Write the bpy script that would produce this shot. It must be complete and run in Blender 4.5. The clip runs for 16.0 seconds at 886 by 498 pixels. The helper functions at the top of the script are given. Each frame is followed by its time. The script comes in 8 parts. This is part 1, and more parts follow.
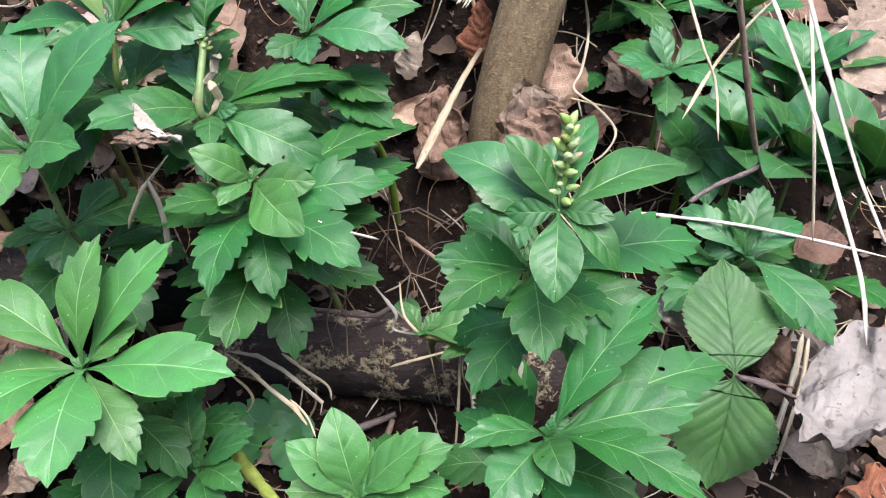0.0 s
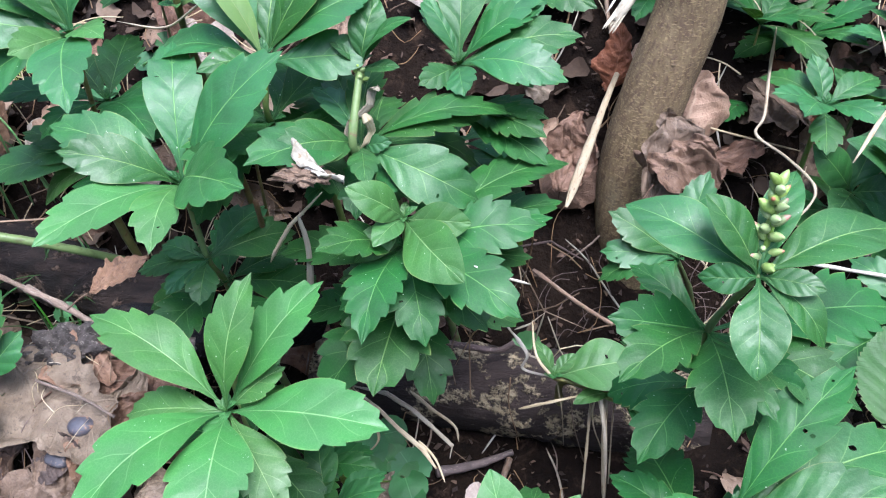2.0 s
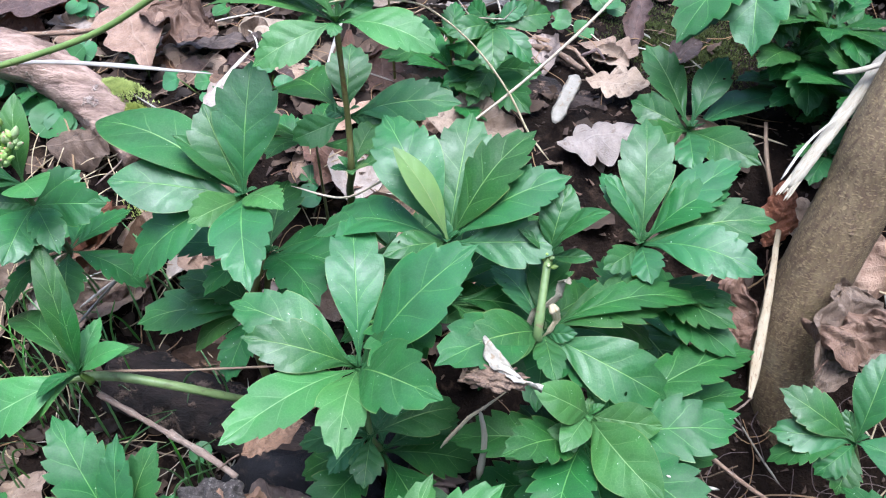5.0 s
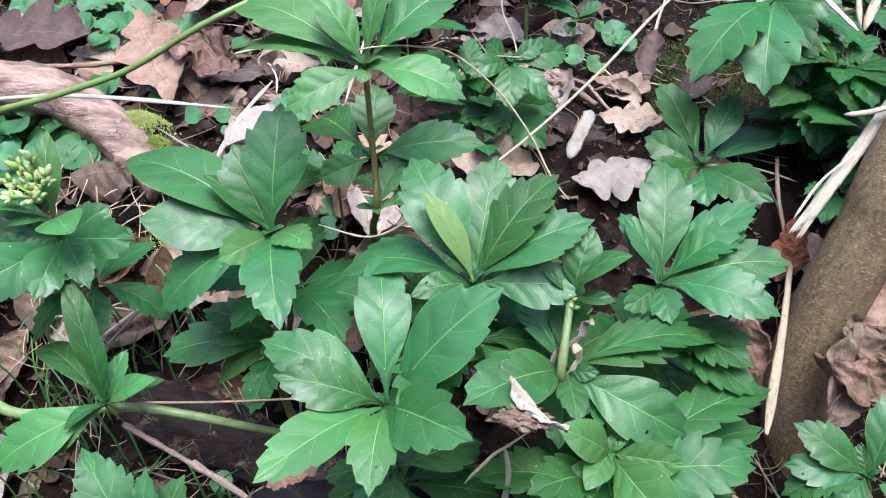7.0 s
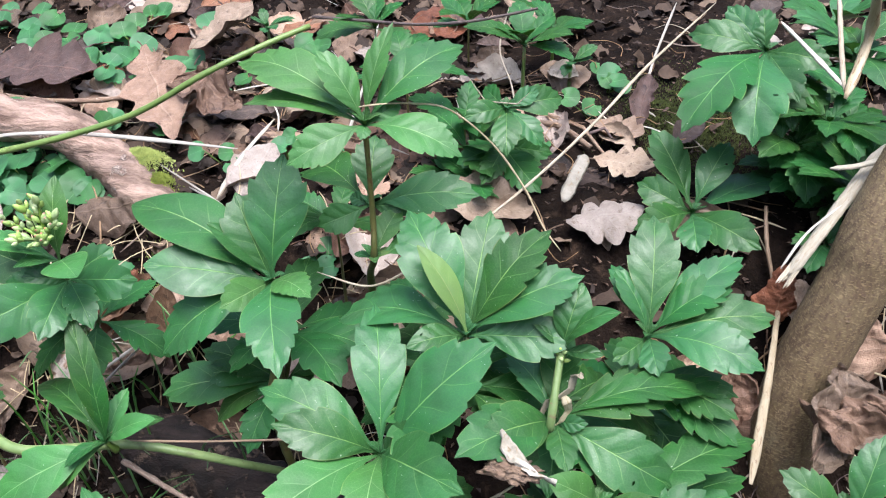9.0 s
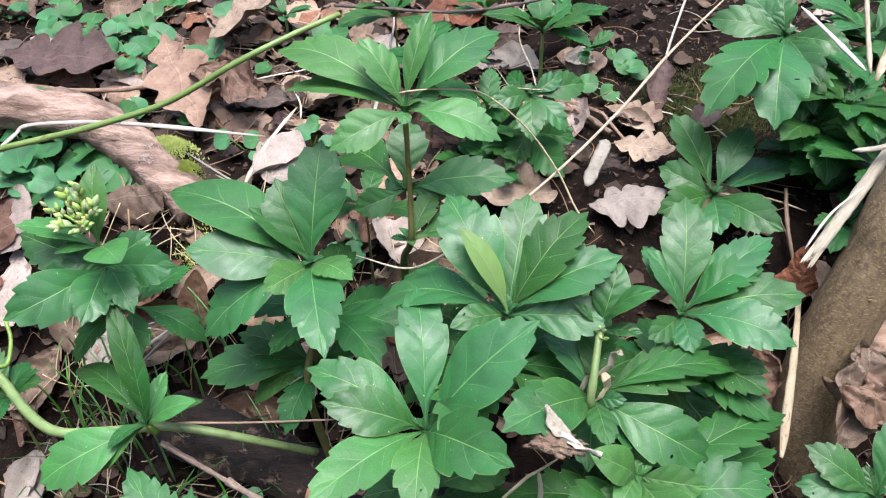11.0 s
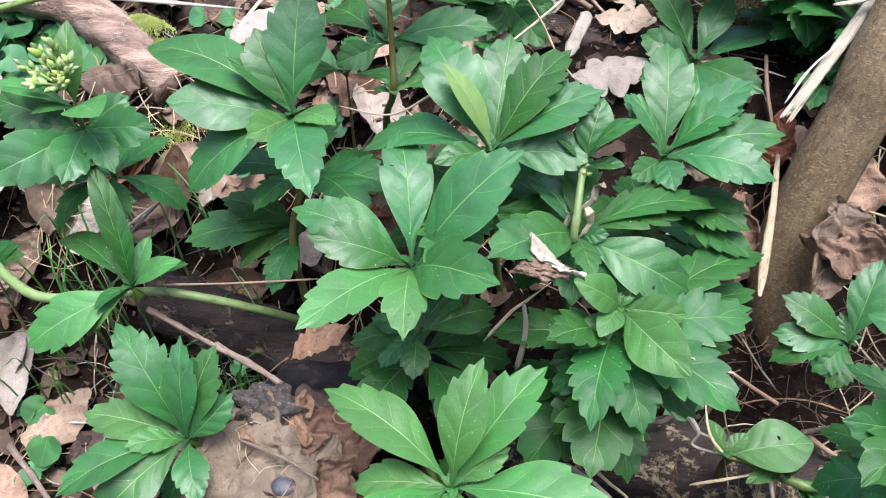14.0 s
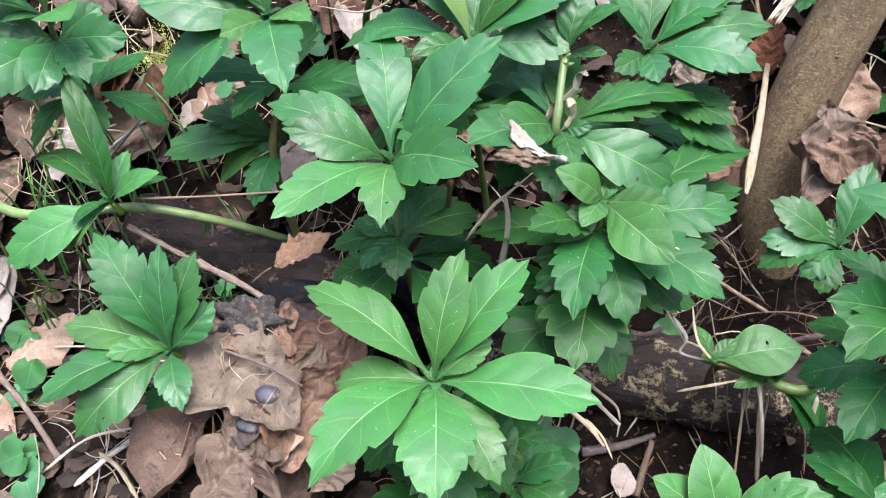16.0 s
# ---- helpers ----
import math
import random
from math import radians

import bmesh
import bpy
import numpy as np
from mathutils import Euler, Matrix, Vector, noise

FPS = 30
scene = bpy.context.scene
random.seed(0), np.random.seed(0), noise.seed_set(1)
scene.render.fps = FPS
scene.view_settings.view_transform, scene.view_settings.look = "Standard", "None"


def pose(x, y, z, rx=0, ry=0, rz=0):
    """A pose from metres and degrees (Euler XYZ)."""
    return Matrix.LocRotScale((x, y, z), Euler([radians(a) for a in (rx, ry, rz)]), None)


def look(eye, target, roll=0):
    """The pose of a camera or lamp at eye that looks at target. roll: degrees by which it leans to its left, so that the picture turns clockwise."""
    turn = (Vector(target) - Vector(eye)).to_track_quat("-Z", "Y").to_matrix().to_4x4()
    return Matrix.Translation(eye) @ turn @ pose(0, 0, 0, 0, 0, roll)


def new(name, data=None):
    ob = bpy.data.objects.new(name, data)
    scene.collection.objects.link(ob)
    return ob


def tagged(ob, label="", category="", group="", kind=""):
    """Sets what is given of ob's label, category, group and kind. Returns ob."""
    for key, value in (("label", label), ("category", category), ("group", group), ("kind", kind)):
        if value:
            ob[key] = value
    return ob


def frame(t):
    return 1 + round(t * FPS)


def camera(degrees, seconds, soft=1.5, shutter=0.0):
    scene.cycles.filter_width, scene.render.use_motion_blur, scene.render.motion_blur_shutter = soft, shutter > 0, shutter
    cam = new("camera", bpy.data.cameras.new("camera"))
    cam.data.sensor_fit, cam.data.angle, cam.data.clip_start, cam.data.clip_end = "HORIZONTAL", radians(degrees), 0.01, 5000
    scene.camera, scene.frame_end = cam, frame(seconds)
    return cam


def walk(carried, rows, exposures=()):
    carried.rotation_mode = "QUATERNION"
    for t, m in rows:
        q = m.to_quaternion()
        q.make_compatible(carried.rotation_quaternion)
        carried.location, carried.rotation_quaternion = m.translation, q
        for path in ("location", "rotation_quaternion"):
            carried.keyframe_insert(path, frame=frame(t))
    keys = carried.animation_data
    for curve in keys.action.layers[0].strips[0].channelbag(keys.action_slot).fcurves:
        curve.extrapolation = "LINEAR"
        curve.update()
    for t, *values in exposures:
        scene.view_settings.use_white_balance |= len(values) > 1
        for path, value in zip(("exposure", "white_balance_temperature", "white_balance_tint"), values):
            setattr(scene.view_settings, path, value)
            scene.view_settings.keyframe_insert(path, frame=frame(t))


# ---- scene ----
cam = camera(56.7, 16.0, soft=1.12)
METRES, EYE, TILT, LEAN, TURN = 0.32, 0.46, -45.0, 0.0, 0.0
ROWS = [
    (0.0, 0.0, 0.0, 0.0, 0.0, 0.0, -0.0),
    (0.5, -0.0379, 0.0263, 0.0173, 0.72, -0.4, -0.52),
    (1.0, -0.0648, 0.0446, 0.034, 1.46, -0.63, -1.07),
    (1.5, -0.1117, 0.061, 0.0512, 2.5, -0.65, -1.62),
    (2.0, -0.1614, 0.0678, 0.0747, 3.52, -0.51, -2.27),
    (2.5, -0.23, 0.0982, 0.1075, 4.73, -0.26, -3.02),
    (3.0, -0.2725, 0.1162, 0.1249, 5.61, 0.2, -3.56),
    (3.5, -0.3023, 0.1197, 0.1621, 6.33, 0.85, -4.02),
    (4.0, -0.3168, 0.1112, 0.1848, 6.84, 1.52, -4.34),
    (4.5, -0.3351, 0.1089, 0.2088, 7.32, 2.49, -4.63),
    (5.0, -0.3546, 0.0998, 0.2502, 7.58, 3.46, -4.86),
    (7.5, -0.3898, 0.0516, 0.2857, 7.62, 4.72, -5.26),
    (8.0, -0.3873, 0.0414, 0.3047, 7.61, 5.09, -5.58),
    (8.5, -0.3776, 0.0262, 0.3251, 7.5, 5.73, -5.86),
    (11.0, -0.4483, -0.0221, 0.3099, 7.08, 5.03, -5.38),
    (11.5, -0.4509, -0.0198, 0.2915, 7.0, 4.35, -5.12),
    (12.0, -0.4527, -0.0224, 0.2778, 6.82, 3.66, -4.91),
    (12.5, -0.4411, -0.0043, 0.2277, 6.67, 2.92, -4.74),
    (13.0, -0.4374, 0.0086, 0.199, 6.46, 2.31, -4.66),
    (13.5, -0.4469, -0.0072, 0.1747, 6.08, 1.61, -4.58),
    (14.0, -0.4431, -0.0171, 0.1505, 5.68, 1.12, -4.44),
    (14.5, -0.433, -0.0087, 0.1246, 5.38, 0.62, -4.23),
    (15.0, -0.4169, -0.0161, 0.1025, 5.26, 0.18, -3.96),
    (15.5, -0.4173, -0.0038, 0.0722, 5.29, -0.45, -3.75),
    (16.0, -0.4114, 0.008, 0.0428, 5.53, -1.13, -3.57),
]
walk(cam, [(t, pose(0, 0, EYE, TILT, LEAN, TURN) @ pose(METRES * x, METRES * y, METRES * z, 90 + pitch, roll, yaw)) for t, x, y, z, yaw, pitch, roll in ROWS],
     exposures=[(0.0, 2.11, 6050, 15), (3.0, 2.10, 5400, 15), (5.0, 2.03, 5450, 14), (8.0, 1.93, 5850, 14), (11.0, 1.90, 6080, 14), (13.0, 1.95, 6050, 14), (16.0, 2.13, 5930, 16)])

# ---- overcast daylight ----
world = bpy.data.worlds.new("overcast_sky")
scene.world = world
world.use_nodes = True
wn = world.node_tree.nodes
sky = wn.new("ShaderNodeTexSky")
sky.sky_type = "NISHITA"
sky.sun_disc = False
sky.sun_elevation = radians(78)
sky.sun_rotation = radians(140)
sky.air_density, sky.dust_density, sky.ozone_density = 1.0, 4.0, 1.0
wn["Background"].inputs["Strength"].default_value = 0.11
world.node_tree.links.new(sky.outputs["Color"], wn["Background"].inputs["Color"])
sun = new("sun", bpy.data.lights.new("sun", "SUN"))
sun.data.energy, sun.data.angle, sun.data.color = 1.5, radians(34), (1.0, 0.97, 0.93)
sun.matrix_world = look((0.25, 0.05, 3), (-0.1, 0.45, 0))


# ---- materials ----
class Nodes:
    """Short hand for building a node tree."""

    def __init__(self, name):
        self.mat = bpy.data.materials.new(name)
        self.mat.use_nodes = True
        self.tree = self.mat.node_tree
        self.bsdf = self.tree.nodes["Principled BSDF"]
        self.out = self.tree.nodes["Material Output"]

    def add(self, kind, settings=None, **inputs):
        n = self.tree.nodes.new("ShaderNode" + kind)
        s = settings or {}
        if "operation" in s:
            n.operation = s["operation"]
        if "use_clamp" in s:
            n.use_clamp = s["use_clamp"]
        if "interpolation_type" in s:
            n.interpolation_type = s["interpolation_type"]
        if "data_type" in s:
            n.data_type = s["data_type"]
        if "blend_type" in s:
            n.blend_type = s["blend_type"]
        if "feature" in s:
            n.feature = s["feature"]
        for k, v in inputs.items():
            self.put(n.inputs[int(k[1:])] if k[0] == "i" and k[1:].isdigit() else n.inputs[k.replace("_", " ")], v)
        return n

    def put(self, socket, v):
        if isinstance(v, bpy.types.NodeSocket):
            self.tree.links.new(v, socket)
        else:
            socket.default_value = v

    def math(self, op, a, b=0.0, c=0.0, clamp=False):
        n = self.add("Math", {"operation": op, "use_clamp": clamp}, i0=a, i1=b, i2=c)
        return n.outputs[0]

    def noise(self, scale, detail=4.0, rough=0.55, vec=None, dist=0.0):
        n = self.add("TexNoise", None, Scale=scale, Detail=detail, Roughness=rough, Distortion=dist)
        self.tree.links.new(vec or self.coords(), n.inputs["Vector"])
        return n.outputs["Fac"]

    def coords(self, what="Object"):
        return self.add("TexCoord").outputs[what]

    def span(self, v, lo, hi, a=0.0, b=1.0):
        n = self.add("MapRange", {"interpolation_type": "SMOOTHSTEP"}, i0=v, i1=lo, i2=hi, i3=a, i4=b)
        return n.outputs[0]

    def mix(self, fac, a, b, mode="MIX"):
        n = self.add("Mix", {"data_type": "RGBA", "blend_type": mode})
        self.put(n.inputs[0], fac)
        self.put(n.inputs[6], a if isinstance(a, bpy.types.NodeSocket) else (*a, 1))
        self.put(n.inputs[7], b if isinstance(b, bpy.types.NodeSocket) else (*b, 1))
        return n.outputs[2]

    def bump(self, height, strength, dist):
        n = self.add("Bump", None, Strength=strength, Distance=dist, Height=height)
        self.put(self.bsdf.inputs["Normal"], n.outputs[0])
        return n.outputs[0]

    def set(self, **kw):
        for k, v in kw.items():
            self.put(self.bsdf.inputs[k.replace("_", " ")], (*v, 1) if isinstance(v, tuple) and len(v) == 3 else v)
        return self


def leaf_material(name, base, light, vein, rough, thin=0.12, spec=0.5, veins=5.0, spots=0.6, lines=0.20, rim=(0.34, 0.36, 0.12), relief=0.16, slope=0.22):
    """A living leaf: pale ribs, blotches between two greens, specks, a waxy coat and some light let through."""
    n = Nodes(name)
    uv = n.add("SeparateXYZ", None, Vector=n.coords("UV"))
    u, v = uv.outputs[0], uv.outputs[1]
    rnd = n.add("ObjectInfo").outputs["Random"]
    wob = n.noise(60.0, 2.0)
    a = n.math("ABSOLUTE", n.math("SUBTRACT", n.math("MULTIPLY", u, 2.0), 1.0))
    rib = n.span(n.math("MULTIPLY", a, n.math("ADD", n.math("MULTIPLY", v, 0.8), 0.45)), 0.006, 0.026, 1.0, 0.0)
    q = n.math("ADD", n.math("SUBTRACT", v, n.math("MULTIPLY", n.math("POWER", a, 0.8), slope)), n.math("MULTIPLY", wob, 0.05))
    d = n.math("ABSOLUTE", n.math("SUBTRACT", n.math("FRACT", n.math("ADD", n.math("MULTIPLY", q, veins), n.math("MULTIPLY", rnd, 7.0))), 0.5))
    side = n.math("MULTIPLY", n.span(d, 0.0, 0.034, 1.0, 0.0), n.span(a, 0.35, 0.9, 1.0, 0.1))
    quilt = n.span(d, 0.0, 0.42)
    lace = n.add("TexVoronoi", {"feature": "DISTANCE_TO_EDGE"}, Scale=620.0)
    n.tree.links.new(n.coords(), lace.inputs["Vector"])
    net = n.span(lace.outputs["Distance"], 0.0, 0.10, 1.0, 0.0)
    blot = n.noise(45.0, 4.0, 0.6)
    grain = n.noise(520.0, 3.0, 0.6)
    tone = n.math("ADD", n.math("ADD", n.math("MULTIPLY", blot, 0.75), n.math("MULTIPLY", grain, 0.22)), n.math("MULTIPLY", n.math("SUBTRACT", rnd, 0.35), 0.45), clamp=True)
    col = n.mix(tone, base, light)
    col = n.mix(n.math("MULTIPLY", net, 0.10), col, vein)
    col = n.mix(n.math("MULTIPLY", side, lines), col, vein)
    col = n.mix(n.math("MULTIPLY", rib, 0.78), col, vein)
    speck = n.math("MULTIPLY", n.span(n.noise(800.0, 1.0), 0.745, 0.79), n.span(n.noise(40.0, 2.0), 0.5, 0.62))
    col = n.mix(n.math("MULTIPLY", speck, spots), col, (0.62, 0.68, 0.55))
    edge = n.math("MULTIPLY", n.span(a, 0.955, 1.0), n.span(n.noise(90.0, 2.0), 0.40, 0.62))
    col = n.mix(n.math("MULTIPLY", edge, 0.28), col, rim)
    hue = n.add("HueSaturation", None, Hue=n.span(rnd, 0.0, 1.0, 0.490, 0.518), Saturation=n.span(blot, 0.3, 0.7, 0.94, 1.05), Value=n.span(n.noise(22.0, 3.0), 0.3, 0.7, 0.80, 1.16), Color=col)
    col = hue.outputs[0]
    n.set(Base_Color=col, Roughness=n.span(n.noise(120.0, 3.0), 0.3, 0.7, rough - 0.07, rough + 0.1), Specular_IOR_Level=spec)
    h = n.math("ADD", n.math("MULTIPLY", rib, -0.35), n.math("ADD", n.math("MULTIPLY", quilt, 0.5), n.math("ADD", n.math("ADD", n.math("MULTIPLY", n.noise(95.0, 2.0), 0.7), n.math("ADD", n.math("MULTIPLY", grain, 0.10), n.math("MULTIPLY", n.noise(330.0, 2.0), 0.42))), n.math("MULTIPLY", net, -0.02))))
    nrm = n.bump(h, relief, 0.0013)
    tr = n.add("BsdfTranslucent", None, Color=n.mix(0.5, col, (0.16, 0.42, 0.03)), Normal=nrm)
    m = n.add("MixShader", None, i0=thin, i1=n.bsdf.outputs[0], i2=tr.outputs[0])
    n.put(n.out.inputs[0], m.outputs[0])
    return n.mat


MATURE, YOUNG, DARK, YELLOWING, SMOOTH = 0, 1, 2, 3, 10
LEAF = {
    MATURE: leaf_material("leaf_mature", (0.013, 0.071, 0.016), (0.035, 0.129, 0.033), (0.17, 0.31, 0.09), 0.43, spec=0.38, thin=0.09, lines=0.36, relief=0.42),
    YOUNG: leaf_material("leaf_young", (0.026, 0.100, 0.020), (0.066, 0.182, 0.046), (0.21, 0.35, 0.13), 0.45, thin=0.11, spec=0.36, lines=0.34, relief=0.36),
    # deeper green of low leaves, with part of their shade in the colour
    DARK: leaf_material("leaf_dark_shade", (0.009, 0.054, 0.010), (0.027, 0.104, 0.022), (0.13, 0.26, 0.07), 0.46, thin=0.07, spec=0.24, lines=0.50, relief=0.40),
}


def plain(name, c1, c2, scale, rough, bump=0.4, dist=0.001, spec=0.4, c3=None, stretch=(1, 1, 1), metal=0.0, thin=0.0, coord="Object", specks=0.0):
    """A natural surface: two tones in blotches, a third in flecks, random tone from piece to piece, grain in relief."""
    n = Nodes(name)
    m = n.add("Mapping", None, Vector=n.coords(coord))
    m.inputs["Scale"].default_value = stretch
    vec = m.outputs[0]
    rnd = n.add("ObjectInfo").outputs["Random"]
    if coord == "UV":
        n.put(m.inputs["Location"], n.add("CombineXYZ", None, i0=n.math("MULTIPLY", rnd, 31.0), i1=rnd, i2=rnd).outputs[0])
    big, fine = n.noise(scale, 5.0, 0.6, vec), n.noise(scale * 6, 4.0, 0.65, vec)
    col = n.mix(n.span(n.math("ADD", n.math("MULTIPLY", big, 0.7), n.math("MULTIPLY", fine, 0.3)), 0.32, 0.68), c1, c2)
    if c3:
        col = n.mix(n.span(n.noise(scale * 2.3, 4.0, 0.7, vec, 0.6), 0.54, 0.68), col, c3)
    if specks:
        col = n.mix(n.math("MULTIPLY", n.math("MULTIPLY", n.span(n.noise(430.0, 2.0), 0.66, 0.72), n.span(n.noise(60.0, 2.0), 0.42, 0.6)), specks), col, (0.02, 0.016, 0.014))
    col = n.add("HueSaturation", None, Hue=0.5, Saturation=n.span(rnd, 0.0, 1.0, 0.8, 1.15), Value=n.span(n.math("FRACT", n.math("MULTIPLY", rnd, 7.3)), 0.0, 1.0, 0.7, 1.25), Color=col).outputs[0]
    n.set(Base_Color=col, Roughness=n.span(fine, 0.3, 0.7, rough - 0.1, min(1.0, rough + 0.1)), Specular_IOR_Level=spec)
    nrm = n.bump(n.math("ADD", n.math("MULTIPLY", big, 0.5), fine), bump, dist)
    if thin:
        tr = n.add("BsdfTranslucent", None, Color=col, Normal=nrm)
        mx = n.add("MixShader", None, i0=thin, i1=n.bsdf.outputs[0], i2=tr.outputs[0])
        n.put(n.out.inputs[0], mx.outputs[0])
    return n.mat


def dead_leaf_material(name, c1, c2, rib, c3):
    """A dry leaf: ribs by its own layout, blotches and holes of rot as darker stains."""
    n = Nodes(name)
    uv = n.add("SeparateXYZ", None, Vector=n.coords("UV"))
    u, v = uv.outputs[0], uv.outputs[1]
    rnd = n.add("ObjectInfo").outputs["Random"]
    a = n.math("ABSOLUTE", n.math("SUBTRACT", n.math("MULTIPLY", u, 2.0), 1.0))
    line = n.span(a, 0.01, 0.05, 1.0, 0.0)
    q = n.math("SUBTRACT", v, n.math("MULTIPLY", a, 0.25))
    d = n.math("ABSOLUTE", n.math("SUBTRACT", n.math("FRACT", n.math("MULTIPLY", q, 7.0)), 0.5))
    side = n.span(d, 0.0, 0.06, 1.0, 0.0)
    col = n.mix(n.span(n.noise(55.0, 5.0, 0.65), 0.3, 0.7), c1, c2)
    col = n.mix(n.span(n.noise(120.0, 5.0, 0.7), 0.55, 0.7), col, c3)
    lace = n.add("TexVoronoi", {"feature": "DISTANCE_TO_EDGE"}, Scale=480.0)
    n.tree.links.new(n.coords(), lace.inputs["Vector"])
    net = n.span(lace.outputs["Distance"], 0.0, 0.14, 1.0, 0.0)
    col = n.mix(n.math("MULTIPLY", net, 0.20), col, c3)
    col = n.mix(n.math("MULTIPLY", n.math("MAXIMUM", line, n.math("MULTIPLY", side, 0.45)), 0.40), col, rib)
    col = n.mix(n.math("MULTIPLY", n.span(n.noise(300.0, 3.0, 0.7), 0.60, 0.70), 0.7), col, c3)
    col = n.mix(n.math("MULTIPLY", n.span(n.noise(24.0, 4.0, 0.7), 0.50, 0.70), 0.55), col, c3)
    col = n.add("HueSaturation", None, Hue=n.span(rnd, 0.0, 1.0, 0.485, 0.51), Saturation=n.span(rnd, 0.0, 1.0, 1.10, 0.85), Value=n.span(n.math("FRACT", n.math("MULTIPLY", rnd, 5.7)), 0.0, 1.0, 0.7, 1.15), Color=col).outputs[0]
    n.set(Base_Color=col, Roughness=n.span(n.noise(200.0, 3.0), 0.3, 0.7, 0.5, 0.8), Specular_IOR_Level=0.35)
    h = n.math("ADD", n.math("MULTIPLY", n.math("MAXIMUM", line, n.math("MULTIPLY", side, 0.5)), 0.5), n.math("ADD", n.noise(160.0, 4.0, 0.6), n.math("ADD", n.math("MULTIPLY", n.noise(900.0, 3.0), 0.35), n.math("MULTIPLY", net, -0.25))))
    n.bump(h, 0.7, 0.0011)
    return n.mat


DRY = [
    dead_leaf_material("dry_leaf_brown", (0.110, 0.066, 0.041), (0.190, 0.121, 0.078), (0.26, 0.18, 0.12), (0.062, 0.037, 0.024)),
    dead_leaf_material("dry_leaf_tan", (0.245, 0.172, 0.112), (0.375, 0.28, 0.195), (0.45, 0.36, 0.26), (0.14, 0.094, 0.062)),
    dead_leaf_material("dry_leaf_rust", (0.165, 0.075, 0.036), (0.26, 0.128, 0.065), (0.33, 0.19, 0.10), (0.09, 0.042, 0.024)),
    dead_leaf_material("dry_leaf_pale", (0.29, 0.24, 0.195), (0.42, 0.36, 0.305), (0.44, 0.38, 0.32), (0.20, 0.15, 0.115)),
    dead_leaf_material("dry_leaf_dark", (0.060, 0.040, 0.033), (0.115, 0.078, 0.062), (0.18, 0.12, 0.09), (0.035, 0.025, 0.022)),
    dead_leaf_material("dry_leaf_weathered", (0.165, 0.108, 0.067), (0.29, 0.205, 0.135), (0.34, 0.25, 0.17), (0.085, 0.055, 0.036)),
]
SCRAP_WHITE = plain("scrap_white", (0.30, 0.275, 0.215), (0.45, 0.42, 0.35), 140, 0.7, c3=(0.30, 0.23, 0.15), bump=0.9, dist=0.0010)
SHRED = plain("leaf_shred", (0.36, 0.32, 0.25), (0.48, 0.44, 0.36), 130, 0.6, c3=(0.30, 0.23, 0.16), bump=0.6, dist=0.0008, thin=0.1)
BLEACHED = plain("leaf_bleached", (0.185, 0.165, 0.145), (0.285, 0.260, 0.232), 60, 0.7, c3=(0.10, 0.078, 0.060), bump=0.8, dist=0.0012, specks=0.8)
STEM = plain("stem_green", (0.070, 0.135, 0.022), (0.125, 0.20, 0.045), 60, 0.45, c3=(0.16, 0.11, 0.05), bump=0.3, dist=0.0006)
STEM_BROWN = plain("stem_brown", (0.10, 0.115, 0.036), (0.18, 0.165, 0.06), 60, 0.5, c3=(0.12, 0.07, 0.03), bump=0.4, dist=0.0006)
RUNNER = plain("stem_pale_green", (0.13, 0.23, 0.045), (0.22, 0.33, 0.08), 40, 0.4, c3=(0.12, 0.16, 0.04), bump=0.25, dist=0.0006)
BUD = plain("bud_pale_green", (0.20, 0.31, 0.085), (0.33, 0.42, 0.16), 160, 0.4, bump=0.2, dist=0.0004)
BUD_PINK = plain("bud_pink", (0.36, 0.12, 0.09), (0.48, 0.30, 0.18), 220, 0.45, bump=0.2, dist=0.0004)
STRAW = plain("straw_pale", (0.36, 0.29, 0.18), (0.52, 0.45, 0.32), 50, 0.5, c3=(0.24, 0.16, 0.09), stretch=(9, 1, 1), coord="UV", bump=0.6, dist=0.0006)
STRAW_WHITE = plain("straw_bleached", (0.33, 0.30, 0.235), (0.48, 0.445, 0.375), 60, 0.5, c3=(0.45, 0.38, 0.28), stretch=(9, 1, 1), coord="UV", bump=0.5, dist=0.0005)
STRAW_PITH = plain("straw_pith", (0.36, 0.31, 0.20), (0.50, 0.45, 0.33), 70, 0.6, c3=(0.34, 0.27, 0.15), stretch=(14, 1, 1), coord="UV", bump=0.8, dist=0.0009)
STRAW_BROWN = plain("straw_brown", (0.16, 0.10, 0.055), (0.28, 0.19, 0.11), 60, 0.6, c3=(0.15, 0.09, 0.05), stretch=(9, 1, 1), coord="UV", bump=0.6, dist=0.0006)
TWIG = plain("twig_bark", (0.15, 0.10, 0.072), (0.27, 0.195, 0.14), 90, 0.8, c3=(0.34, 0.29, 0.24), stretch=(4, 1, 1), coord="UV", bump=0.8, dist=0.0008)
TWIG_DARK = plain("twig_dark", (0.05, 0.035, 0.032), (0.12, 0.085, 0.075), 90, 0.75, c3=(0.20, 0.15, 0.13), stretch=(4, 1, 1), coord="UV", bump=0.8, dist=0.0008)
# humus tones set deeper than true, so gaps between plants read as shade
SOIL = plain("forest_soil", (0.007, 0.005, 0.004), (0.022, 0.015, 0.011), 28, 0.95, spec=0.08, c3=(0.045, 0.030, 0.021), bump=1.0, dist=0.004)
TORN = plain("torn_plant_matter", (0.20, 0.13, 0.085), (0.34, 0.24, 0.16), 120, 0.85, c3=(0.09, 0.06, 0.045), bump=1.0, dist=0.0015)
CLOD = plain("clod_grey", (0.045, 0.038, 0.034), (0.15, 0.13, 0.118), 220, 0.9, c3=(0.30, 0.27, 0.24), bump=1.0, dist=0.0025)
